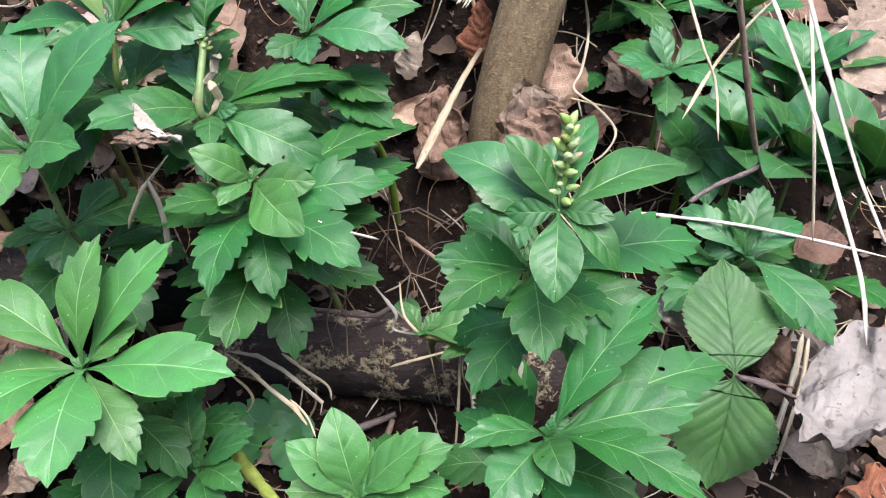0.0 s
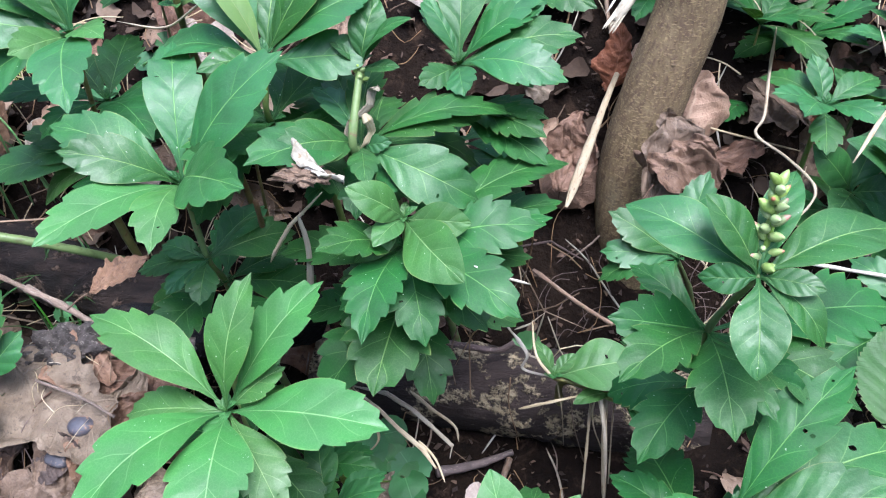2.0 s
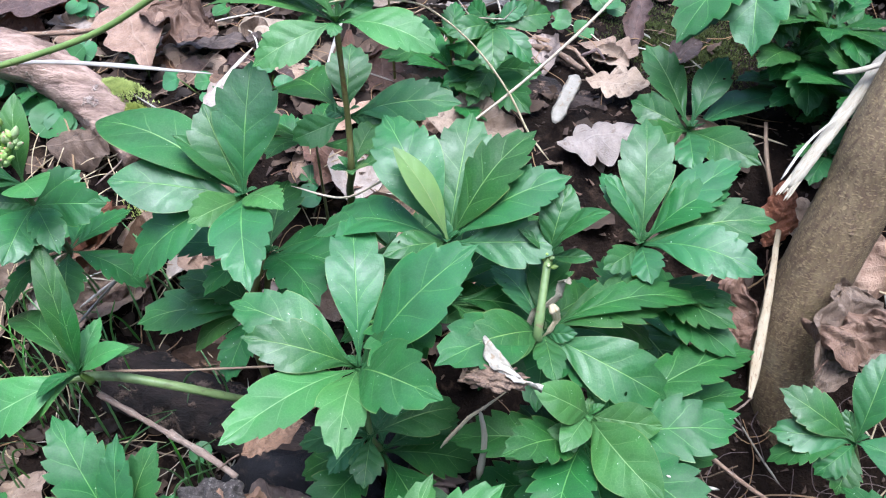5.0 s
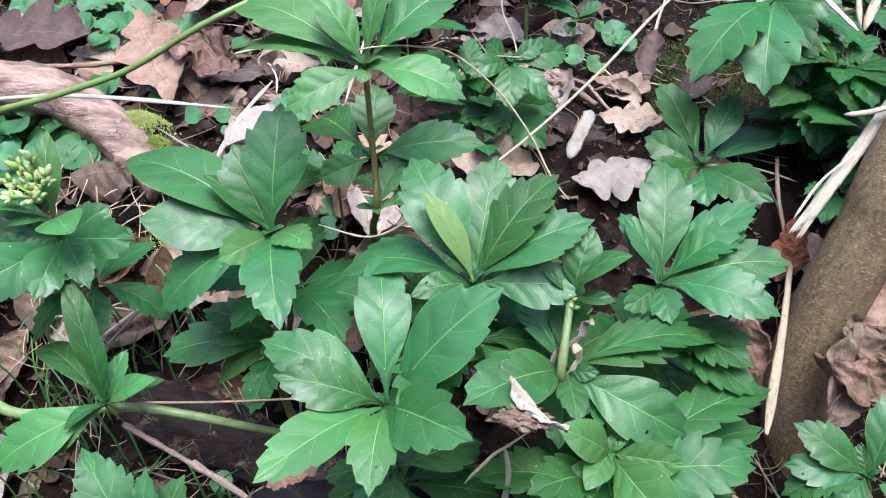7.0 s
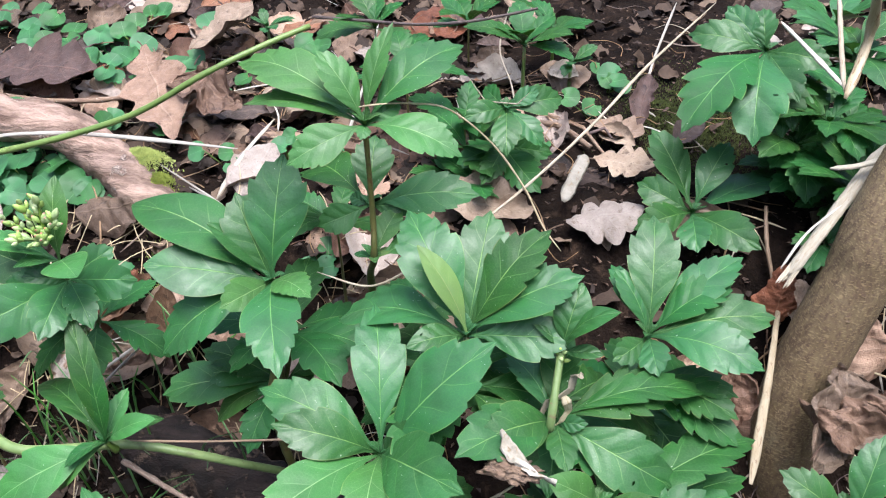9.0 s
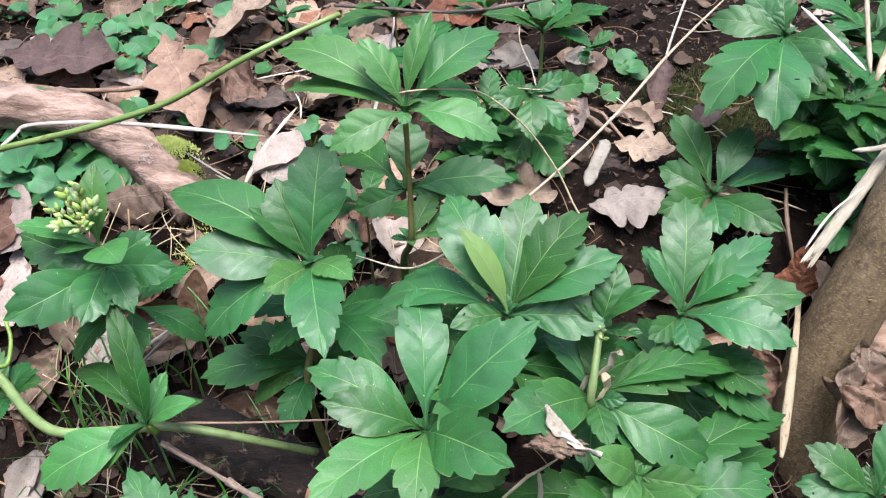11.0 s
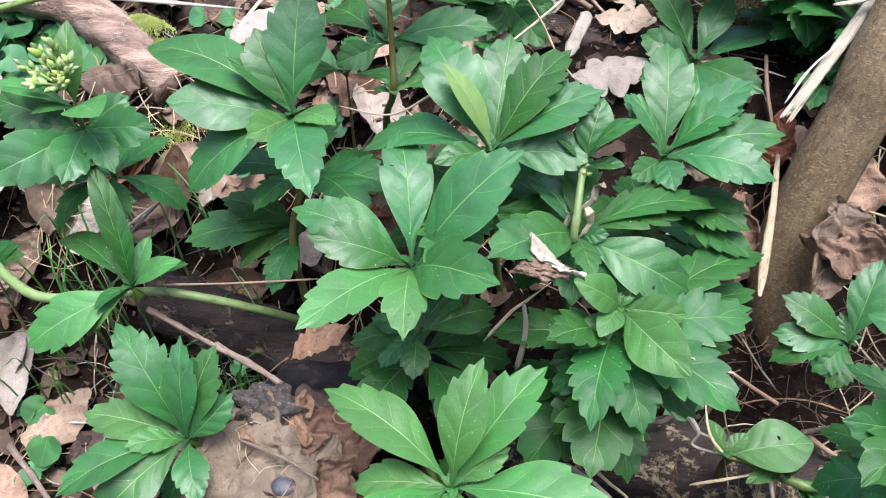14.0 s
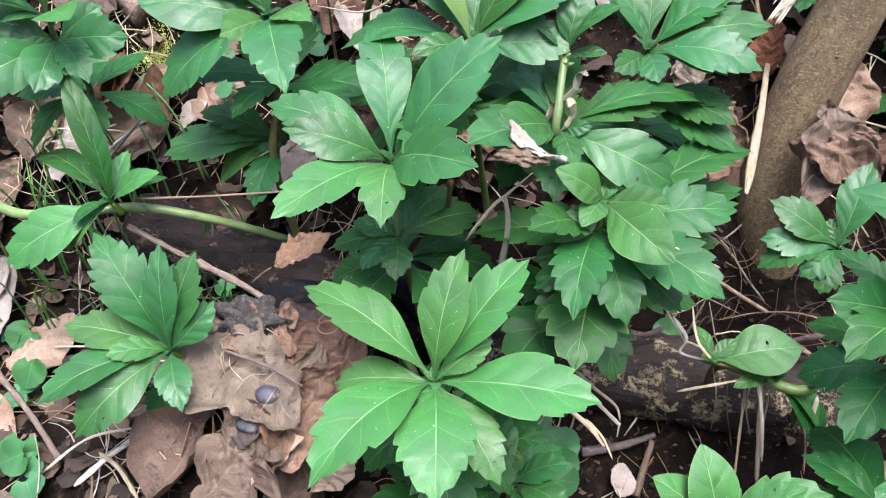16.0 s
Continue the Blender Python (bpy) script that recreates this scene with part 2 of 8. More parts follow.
MOSS = plain("moss", (0.26, 0.35, 0.03), (0.46, 0.54, 0.07), 200, 0.95, bump=1.0, dist=0.001)
MOSS_DARK = plain("moss_olive", (0.035, 0.050, 0.012), (0.10, 0.125, 0.03), 200, 0.95, bump=1.0, dist=0.001)
HOLLOW_FILL = plain("hollow_shade_fill", (0.006, 0.006, 0.007), (0.015, 0.015, 0.017), 60, 0.8, bump=0.8, dist=0.002, spec=0.15, c3=(0.035, 0.028, 0.024))
ACORN = plain("acorn_shell", (0.030, 0.030, 0.038), (0.075, 0.075, 0.088), 90, 0.5, bump=0.3, dist=0.0005, c3=(0.22, 0.14, 0.09))
IVY = leaf_material("round_leaf_green", (0.022, 0.098, 0.026), (0.056, 0.175, 0.056), (0.10, 0.24, 0.09), 0.48, spec=0.26, veins=4.0, spots=0.2)
LEAF[YELLOWING] = leaf_material("leaf_yellowing", (0.09, 0.19, 0.045), (0.15, 0.26, 0.075), (0.24, 0.30, 0.12), 0.5, thin=0.15)
BRAMBLE = leaf_material("leaf_bramble", (0.034, 0.082, 0.020), (0.058, 0.122, 0.034), (0.020, 0.046, 0.012), 0.5, veins=7.0, spots=0.4, lines=0.85, rim=(0.20, 0.11, 0.07), spec=0.30, relief=0.60, slope=0.40)
GRASS = plain("grass_blade", (0.05, 0.16, 0.03), (0.09, 0.24, 0.05), 40, 0.45, bump=0.2, dist=0.0004)


def bark_material():
    """Smooth grey-brown young bark with short pale breathing marks across it and fine cracks along it."""
    n = Nodes("bark_young")
    m = n.add("Mapping", None, Vector=n.coords())
    m.inputs["Scale"].default_value = (1, 1, 0.3)
    vec = m.outputs[0]
    big, fine = n.noise(45.0, 5.0, 0.6, vec), n.noise(420.0, 4.0, 0.65, vec)
    m2 = n.add("Mapping", None, Vector=n.coords())
    m2.inputs["Scale"].default_value = (1, 1, 2.4)
    lent = n.span(n.noise(460.0, 1.5, 0.5, m2.outputs[0]), 0.545, 0.63)
    col = n.mix(n.span(big, 0.3, 0.7), (0.150, 0.108, 0.054), (0.245, 0.184, 0.098))
    col = n.mix(n.span(fine, 0.35, 0.7), col, (0.105, 0.068, 0.042))
    col = n.mix(n.math("MULTIPLY", lent, 0.6), col, (0.36, 0.27, 0.14))
    col = n.mix(n.math("MULTIPLY", n.span(n.noise(22.0, 4.0), 0.55, 0.75), 0.5), col, (0.20, 0.19, 0.13))
    n.set(Base_Color=col, Roughness=0.72, Specular_IOR_Level=0.35)
    n.bump(n.math("ADD", n.math("MULTIPLY", lent, 0.8), n.math("ADD", fine, big)), 0.9, 0.0014)
    return n.mat


def log_material(name, dark, mid, lichen, amount, scale=30.0):
    """Rotting wood with crusts of pale lichen."""
    n = Nodes(name)
    m = n.add("Mapping", None, Vector=n.coords())
    m.inputs["Scale"].default_value = (0.28, 1, 1)
    big, fine = n.noise(scale, 5.0, 0.65, m.outputs[0]), n.noise(260.0, 4.0, 0.7, m.outputs[0])
    col = n.mix(n.span(big, 0.35, 0.65), dark, mid)
    col = n.mix(n.math("MULTIPLY", n.span(fine, 0.5, 0.7), 0.6), col, dark)
    crust = n.math("MULTIPLY", n.span(n.noise(38.0, 5.0, 0.7), amount, amount + 0.06), n.span(n.noise(240.0, 4.0, 0.7), 0.38, 0.55))
    col = n.mix(crust, col, lichen)
    n.set(Base_Color=col, Roughness=0.85, Specular_IOR_Level=0.3)
    n.bump(n.math("ADD", n.math("ADD", big, fine), n.math("MULTIPLY", crust, 0.6)), 1.0, 0.003)
    return n.mat


# dark green-brown for the added ring that blocks the low sky
SCREEN_DARK = plain("sky_screen", (0.014, 0.022, 0.010), (0.040, 0.055, 0.024), 0.8, 0.95, bump=0.0, spec=0.1, c3=(0.05, 0.042, 0.03))
BARK = bark_material()
LOG_DARK = log_material("log_rotten", (0.015, 0.011, 0.010), (0.046, 0.033, 0.028), (0.34, 0.28, 0.175), 0.515)
LOG_BLACK = log_material("log_black", (0.010, 0.008, 0.007), (0.052, 0.036, 0.029), (0.16, 0.11, 0.08), 0.53)
LOG_PALE = log_material("log_barkless", (0.13, 0.085, 0.062), (0.40, 0.285, 0.22), (0.42, 0.34, 0.28), 0.60, 60.0)


# ---- building helpers ----
def part(name, bm, material, parent=None, label="", m=None, kind="", smooth=True):
    """Links a bmesh as one mesh object, under a thing or on its own."""
    me = bpy.data.meshes.new(name)
    bm.to_mesh(me)
    bm.free()
    me.materials.append(material)
    if smooth:
        me.polygons.foreach_set("use_smooth", [True] * len(me.polygons))
    return piece(name, me, parent, label, m, kind)


def piece(name, me, parent=None, label="", m=None, kind=""):
    ob = new(name, me)
    w = m if m is not None else Matrix()
    if parent is not None:
        ob.parent = parent
        ob.matrix_basis = whole(parent).inverted() @ w
    else:
        ob.matrix_basis = w
    return tagged(ob, label, "", "", kind)


def whole(ob):
    return (whole(ob.parent) @ ob.matrix_basis) if ob.parent else ob.matrix_basis.copy()


def thing(name, place, label, category, group=""):
    ob = new(name)
    ob.empty_display_size = 0.01
    ob.matrix_basis = Matrix.Translation(place)
    return tagged(ob, label, category, group)


def smooth_path(pts, n):
    """A Catmull-Rom line through the points, in n steps a span."""
    p = [Vector(q) for q in pts]
    p = [p[0] * 2 - p[1]] + p + [p[-1] * 2 - p[-2]]
    out = []
    for i in range(1, len(p) - 2):
        for k in range(n):
            t = k / n
            a, b, c, d = p[i - 1], p[i], p[i + 1], p[i + 2]
            out.append(0.5 * ((2 * b) + (c - a) * t + (2 * a - 5 * b + 4 * c - d) * t * t + (3 * b - a - 3 * c + d) * t ** 3))
    out.append(p[-2])
    return out


def tube(pts, r0, r1, sides=8, steps=6, wob=0.0, flat=1.0, knots=0.0, seed=0, bm=None):
    """A bent, tapering, capped rod through the points; flat squeezes it to a strip."""
    bm = bm or bmesh.new()
    uvl = bm.loops.layers.uv.verify()
    path = smooth_path(pts, steps)
    run = [0.0]
    for q0, q1 in zip(path, path[1:]):
        run.append(run[-1] + (q1 - q0).length)
    rg = random.Random(seed)
    rings, s = [], None
    for i, q in enumerate(path):
        d = (path[min(i + 1, len(path) - 1)] - path[max(i - 1, 0)]).normalized()
        if s is None:
            s = d.cross(Vector((0.13, 0.21, 1)) if flat > 0.3 else Vector((0.1, -0.75, 0.65)))
            if s.length < 0.3:
                s = d.cross(Vector((1, 0.2, 0)))
        s = (s - d * s.dot(d)).normalized()
        n = s.cross(d)
        f = i / (len(path) - 1)
        r = (r0 + (r1 - r0) * f) * (1 + knots * rg.random() ** 3)
        if flat < 0.95:
            r *= min(1.0, 0.3 + 7 * f, 0.3 + 7 * (1 - f))
        ring = []
        for k in range(sides):
            a = 2 * math.pi * k / sides
            rr = r * (1 + wob * rg.uniform(-1, 1))
            ring.append(bm.verts.new(q + s * math.cos(a) * rr + n * math.sin(a) * rr * flat))
        rings.append(ring)
    for i, (a, b) in enumerate(zip(rings, rings[1:])):
        for k in range(sides):
            f = bm.faces.new((a[k], a[(k + 1) % sides], b[(k + 1) % sides], b[k]))
            for lp, uv in zip(f.loops, ((k, i), (k + 1, i), (k + 1, i + 1), (k, i + 1))):
                lp[uvl].uv = (uv[0] / sides * 0.01, run[uv[1]])
    bm.faces.new(rings[0][::-1])
    bm.faces.new(rings[-1])
    return bm


def leaf_mesh(length, width, rg, teeth=4, petiole=0.14, arch=0.10, keel=0.16, wave=0.05, twist=0.0, curl=0.0, holes=0, tip=1.30, start=0.60, cut=0.83, point=0.30, round_off=0.92, fine=0.0):
    """A leaf along +Y, its face to +Z: short stalk, wedge-shaped foot, widest past the middle, with forward teeth."""
    bm = bmesh.new()
    uvl = bm.loops.layers.uv.new("UVMap")
    half = width / 2
    stalk = max(0.0009, width * 0.028)

    def wide(u):
        return max(half * math.sin(math.pi * min(1.0, u) ** tip) ** round_off, 0.0)
    # along, half-width at the rim, how far the rim is drawn forward, half-width without teeth
    rows = [(0.0, stalk, 0, stalk), (petiole * 0.5, stalk * 0.9, 0, stalk * 0.9), (petiole, stalk * 1.1, 0, stalk * 1.1)]
    bl = 1 - petiole
    foot = start if teeth else 0.62
    for k in range(1, 11):
        u = foot * (k / 10) ** 0.85 - (0.012 if teeth and k == 10 else 0.0)
        rows.append((petiole + bl * u, max(stalk, wide(u)), 0, max(stalk, wide(u))))
    if teeth:
        cuts = [start + (0.91 - start) * (k / teeth) ** 0.92 for k in range(teeth + 1)]
        for a, b in zip(cuts, cuts[1:]):
            deep, top = cut * rg.uniform(0.95, 1.06), rg.uniform(0.98, 1.06)
            for f in (0.0, 0.16, 0.40, 0.62, 0.78):
                u = a + (b - a) * f
                if fine:               # many small even teeth
                    rows.append((petiole + bl * u, wide(u) * (1 - fine + fine * (f / 0.78) ** 0.72), point * (b - a) * (f / 0.78) ** 1.8, wide(u) * (1 - fine)))
                    continue
                rows.append((petiole + bl * u, wide(u) * (deep + (top * (1.14 - 0.34 * u * u) - deep) * (f / 0.78) ** 0.72), point * (b - a) * (f / 0.78) ** 1.8, wide(u) * (0.97 if u < 0.8 else 0.93)))
        rows.append((petiole + bl * 0.925, wide(0.925) * 0.66, 0.0, wide(0.925) * 0.70))
        rows.append((petiole + bl * 0.965, wide(0.965) * 0.66, 0.0, wide(0.965) * 0.68))
    else:
        for u in (0.62, 0.70, 0.78, 0.85, 0.91, 0.955, 0.985):
            rows.append((petiole + bl * u, wide(u), 0, wide(u)))
    cols = (-1, -0.68, -0.4, -0.13, 0, 0.13, 0.4, 0.68, 1)
    ph, ph2 = rg.uniform(0, 6.3), rg.uniform(0, 6.3)
    grid = []

    def lift(s, x, c):
        z = arch * length * 4 * s * (1 - s) - curl * length * max(0.0, s - 0.55) ** 2 * 4
        z += keel * abs(x) * (1.0 - 0.55 * abs(c)) * (0.4 + 0.6 * math.sin(math.pi * min(1, s)))
        if s > petiole:
            z += wave * half * (abs(c) ** 1.5) * math.sin(s * 11 + ph + (1.3 if c > 0 else 0.0))
            z += wave * half * 0.6 * math.sin(s * 7 + ph2 + c)
        return z
    for s, w, fw, body in rows:
        line = []
        for c in cols:
            x = c * (w if abs(c) == 1 else body)
            y = s + fw * abs(c) ** 3
            co = Vector((x, y * length, lift(s, c * body, c)))
            co.x += twist * length * s * s
            line.append((bm.verts.new(co), (c * 0.5 + 0.5, s)))
        grid.append(line)
    end = (bm.verts.new((twist * length, length, lift(1.0, 0, 0))), (0.5, 1.0))
    gone = set()
    for _ in range(holes):
        gone.add((rg.randrange(9, len(rows) - 4), rg.choice((1, 2, 5, 6))))
    for i, (a, b) in enumerate(zip(grid, grid[1:])):
        for k in range(len(cols) - 1):
            quad = (a[k], a[k + 1], b[k + 1], b[k])
            rims = [quad]
            if (i, k) in gone:         # an eaten hole with a rounded rim
                mid = sum((q[0].co for q in quad), Vector()) / 4
                tile = [sum(q[1][j] for q in quad) / 4 for j in (0, 1)]
                inner = []
                for e in range(8):
                    c0, c1 = quad[e // 2], quad[(e // 2 + e % 2) % 4]
                    f = rg.uniform(0.38, 0.55) * (1.25 if e % 2 else 1.0)
                    inner.append((bm.verts.new(mid.lerp((c0[0].co + c1[0].co) / 2, f)), [tile[j] + ((c0[1][j] + c1[1][j]) / 2 - tile[j]) * f for j in (0, 1)]))
                rims = [(quad[e], quad[(e + 1) % 4], inner[(2 * e + 2) % 8], inner[2 * e + 1], inner[2 * e]) for e in range(4)]
            for rim in rims:
                f = bm.faces.new([q[0] for q in rim])
                for lp, q in zip(f.loops, rim):
                    lp[uvl].uv = q[1]
    for k in range(len(cols) - 1):
        tri = (grid[-1][k], grid[-1][k + 1], end)
        f = bm.faces.new([q[0] for q in tri])
        for lp, q in zip(f.loops, tri):
            lp[uvl].uv = q[1]
    return bm


# ---- ground: a shallow hollow in front, a bank rising behind ----
def smoothstep(a, b, v):
    t = min(1.0, max(0.0, (v - a) / (b - a)))
    return t * t * (3 - 2 * t)


def hill(x, y, cx, cy, r, h):
    return h * math.exp(-((x - cx) ** 2 + (y - cy) ** 2) / (r * r))


def ground_z(x, y):
    z = 0.17 * smoothstep(0.36, 0.60, y) * (1 - 0.8 * smoothstep(1.0, 3.0, abs(x + 0.1))) + 0.03 * smoothstep(0.6, 2.0, y) - 0.02 * smoothstep(0.2, -0.6, y)
    z += hill(x, y, -0.285, 0.255, 0.060, 0.070) + hill(x, y, 0.18, 0.27, 0.09, 0.05)
    z -= hill(x, y, -0.22, 0.35, 0.06, 0.03) + hill(x, y, -0.04, 0.29, 0.085, 0.045) + hill(x, y, 0.035, 0.435, 0.05, 0.006)
    z += 0.010 * noise.noise((x * 9, y * 9, 0.3)) + 0.004 * noise.noise((x * 40, y * 40, 1.7))
    return z



# ---- ground sheet ----
def ground_sheet():
    xs = [-0.95 + 0.0085 * i for i in range(200)]
    ys = [-0.15 + 0.0085 * i for i in range(160)]
    far = [0.05 * 1.5 ** i for i in range(17)]
    xs = [xs[0] - f for f in reversed(far)] + xs + [xs[-1] + f for f in far]
    ys = [ys[0] - f for f in reversed(far)] + ys + [ys[-1] + f for f in far]
    verts = [(x, y, ground_z(x, y) + 0.0015 * noise.noise((x * 210, y * 210, 0))) for y in ys for x in xs]
    n = len(xs)
    faces = [(j * n + i, j * n + i + 1, (j + 1) * n + i + 1, (j + 1) * n + i) for j in range(len(ys) - 1) for i in range(n - 1)]
    me = bpy.data.meshes.new("ground")
    me.from_pydata(verts, [], faces)
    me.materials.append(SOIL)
    me.polygons.foreach_set("use_smooth", [True] * len(me.polygons))
    tagged(new("ground", me), "dark moist woodland soil with crumbs and fibres", "ground", "", "structure")


ground_sheet()


def sky_screen():
    """An unseen dark ring added all round, far outside the patch, to block low sky."""
    bm = bmesh.new()
    n = 64
    rings = []
    for h in (-0.6, 3.0, 5.0):
        rings.append([bm.verts.new((9.0 * math.cos(2 * math.pi * k / n), 0.4 + 9.0 * math.sin(2 * math.pi * k / n), h + (1.6 * noise.noise((k * 0.7, h, 3.0)) if h > 4 else 0.0))) for k in range(n)])
    for a, b in zip(rings, rings[1:]):
        for k in range(n):
            bm.faces.new((a[(k + 1) % n], a[k], b[k], b[(k + 1) % n]))
    part("backdrop", bm, SCREEN_DARK, None, "dim edge of the surrounding wood", None, "structure")


sky_screen()


# ---- trunk and logs ----
def trunk():
    t = thing("shrub_trunk", TRUNK[0], "grey-brown young shrub trunk with smooth speckled bark, leaning", "trunk")
    part("bark", tube(TRUNK, 0.0240, 0.0195, sides=36, steps=10, wob=0.006), BARK, t)
    path = smooth_path(TRUNK, 10)
    for k, ang in ((34, 4.2), (48, 4.9), (57, 3.9), (65, 4.6)):
        bm = bmesh.new()
        bmesh.ops.create_uvsphere(bm, u_segments=10, v_segments=7, radius=0.0012)
        d = Vector((math.cos(ang), math.sin(ang), 0.15)).normalized()
        part("knot", bm, BARK, t, "", Matrix.Translation(path[k] + d * 0.0203) @ Matrix.Diagonal((1.5, 1.5, 0.8, 1)))
    return t


TRUNK = [(0.092, 0.428, -0.05), (0.0685, 0.4426, 0.0000), (0.0513, 0.4529, 0.0300), (0.0422, 0.4618, 0.0600), (0.0397, 0.4696, 0.0900), (0.0420, 0.4767, 0.1200), (0.0502, 0.4861, 0.1600), (0.0605, 0.4962, 0.2000), (0.0693, 0.5080, 0.2400), (0.1140, 0.5613, 0.3526), (0.1951, 0.6569, 0.5403)]
trunk()


def log(name, label, pts, r0, r1, mat, seed, sides=26):
    t = thing(name, pts[0], label, "log")
    bm = tube(pts, r0, r1, sides=sides, steps=10, wob=0.05, seed=seed)
    for v in bm.verts:
        rot = 2.2 if mat == LOG_BLACK else 1.0
        v.co += Vector((0, 0, 1)) * 0.004 * rot * noise.noise(v.co * 60) + Vector((0, 1, 0)) * 0.003 * rot * noise.noise(v.co * 90)
    part("wood", bm, mat, t)
    return t


CHARRED = [(-0.415, 0.422, 0.045), (-0.354, 0.407, 0.042), (-0.300, 0.391, 0.040), (-0.249, 0.379, 0.035)]
log("rotten_log", "dark rotten log crusted with pale lichen, lying on soil", [(-0.17, 0.372, -0.008), (-0.11, 0.366, -0.008), (-0.03, 0.358, -0.006), (0.03, 0.350, -0.006), (0.092, 0.338, -0.004)], 0.028, 0.031, LOG_DARK, 3)
log("charred_log", "dark brown crumbling rotten log in a shaded hollow", CHARRED, 0.024, 0.020, LOG_BLACK, 8)
log("rotten_log", "dark brown rotten branch half sunk in shaded soil", [(-0.190, 0.640, 0.166), (-0.147, 0.634, 0.166), (-0.105, 0.628, 0.164), (-0.060, 0.616, 0.160)], 0.013, 0.010, LOG_BLACK, 12)
log("barkless_log", "weathered barkless log with a patch of moss", [(-0.640, 0.600, 0.203), (-0.580, 0.600, 0.201), (-0.524, 0.595, 0.198), (-0.487, 0.582, 0.185), (-0.451, 0.562, 0.169), (-0.420, 0.545, 0.154)], 0.0185, 0.0175, LOG_PALE, 5)



# ---- leafy plants ----
def plant(label, stem, r=0.0023, mat=None, category="groundcover plant"):
    """A shoot: an Empty at its foot with a stem through the given points."""
    foot = Vector(stem[0])
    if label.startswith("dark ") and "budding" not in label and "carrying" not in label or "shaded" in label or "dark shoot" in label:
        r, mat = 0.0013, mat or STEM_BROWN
    p = thing("pachysandra_plant", foot, label, category, "groundcover plants")
    low = [Vector((foot.x, foot.y, min(foot.z, ground_z(foot.x, foot.y)) - 0.006))] + [Vector(q) for q in stem[1:]] if foot.z - ground_z(foot.x, foot.y) < 0.03 else [Vector(q) for q in stem] if "on a thick pale green runner" in label else [Vector((foot.x + 0.01, foot.y + 0.012, ground_z(foot.x, foot.y) - 0.006))] + [Vector(q) for q in stem]
    if "drooping" in label:
        r, mat = 0.0011, STEM_BROWN
    if "budding" in label or "tall groundcover shoot with two" in label:
        r = 0.0022
    part("stem", tube(low, r * 1.15, r * (0.85 if "budding" in label else 0.55), sides=10, steps=6, wob=0.05, knots=0.25, seed=int(foot.x * 1e4)), mat or (STEM_BROWN if "stem" in label and "pale" not in label else STEM), p)
    return p


def whorl(p, centre, leaves):
    """Leaves round a node: heading, rise, length, width and kind."""
    c = Vector(centre)
    for az, el, length, width, kind, *lean in leaves:
        rg = random.Random(int(az * 13 + el * 7 + length * 9e4 + c.x * 1e5))
        smooth, mat = kind >= SMOOTH, LEAF[kind % SMOOTH]
        arch = rg.uniform(0.06, 0.15) + max(0.0, -el) * 0.002
        twist, curl = rg.uniform(-0.06, 0.06), rg.uniform(0.0, 0.08)
        bm = leaf_mesh(length, width, rg, 0 if smooth else rg.choice((3, 3, 4)) if kind == DARK else rg.choice((2, 2, 3)) if width > 0.016 else 2, petiole=rg.uniform(0.06, 0.11), arch=arch, tip=1.14 if smooth else rg.uniform(1.2, 1.4), round_off=0.80 if smooth else 0.92, start=rg.uniform(0.46, 0.56) if kind == DARK else rg.uniform(0.58, 0.70), cut=0.77 if kind == DARK else 0.83,
                       keel=rg.uniform(0.06, 0.30), wave=rg.uniform(0.015, 0.038), twist=twist, curl=curl,
                       holes=3 if "insect holes" in p["label"] and abs(az + 35) < 30 else rg.choice((0, 0, 0, 0, 1)))
        roll = lean[0] + rg.uniform(-4, 4) if lean else rg.uniform(-10, 10)
        m = Matrix.Translation(c) @ pose(0, 0, 0, 0, 0, az + math.degrees(math.atan(twist))) @ pose(0, 0, 0, el + math.degrees(math.atan(0.81 * curl))) @ pose(0, 0, 0, 0, roll)
        part("leaf", bm, mat, p, "", m)
    if len(leaves) < 2:
        return
    rg = random.Random(int(abs(c.x) * 1e5))
    if "bud" in p["label"] or "flower" in p["label"]:
        bm = bmesh.new()
        bmesh.ops.create_uvsphere(bm, u_segments=8, v_segments=6, radius=0.0010)
        part("node", bm, STEM, p, "", Matrix.Translation(c))
        return
    for k in range(4):                 # the unopened leaves at the tip
        n = rg.uniform(0.007, 0.012)
        part("leaf", leaf_mesh(n, n * 0.5, rg, 0, petiole=0.05, arch=0.14, keel=0.5, wave=0.02, tip=1.0, round_off=0.8), LEAF[leaves[0][4] % SMOOTH], p, "", Matrix.Translation(c) @ pose(0, 0, 0, 0, 0, k * 90 + rg.uniform(-20, 20)) @ pose(0, 0, 0, rg.uniform(28, 62)))

# ---- the groundcover plants ----
p = plant('glossy dark green evergreen groundcover rosette with toothed leaves', [(-0.192, 0.336, 0.070), (-0.197, 0.326, 0.130), (-0.197, 0.314, 0.160), (-0.197, 0.312, 0.211)])
whorl(p, (-0.197, 0.312, 0.212), [
    (13, 30, 0.075, 0.027, MATURE), (-65, 45, 0.081, 0.037, MATURE, 15), (80, 20, 0.066, 0.030, MATURE, -12),
    (104, 30, 0.055, 0.024, MATURE, -30), (144, 12, 0.073, 0.027, YOUNG), (-175, 11, 0.056, 0.024, YOUNG),
    (-132, 31, 0.070, 0.032, MATURE, 33), (-88, 49, 0.032, 0.015, MATURE, 36)])
whorl(p, (-0.197, 0.314, 0.160), [
    (103, -4, 0.036, 0.021, MATURE), (75, 5, 0.027, 0.016, MATURE), (-175, -8, 0.028, 0.017, MATURE),
    (-29, 5, 0.044, 0.026, MATURE), (145, -6, 0.028, 0.016, MATURE), (-62, 0, 0.047, 0.028, MATURE)])
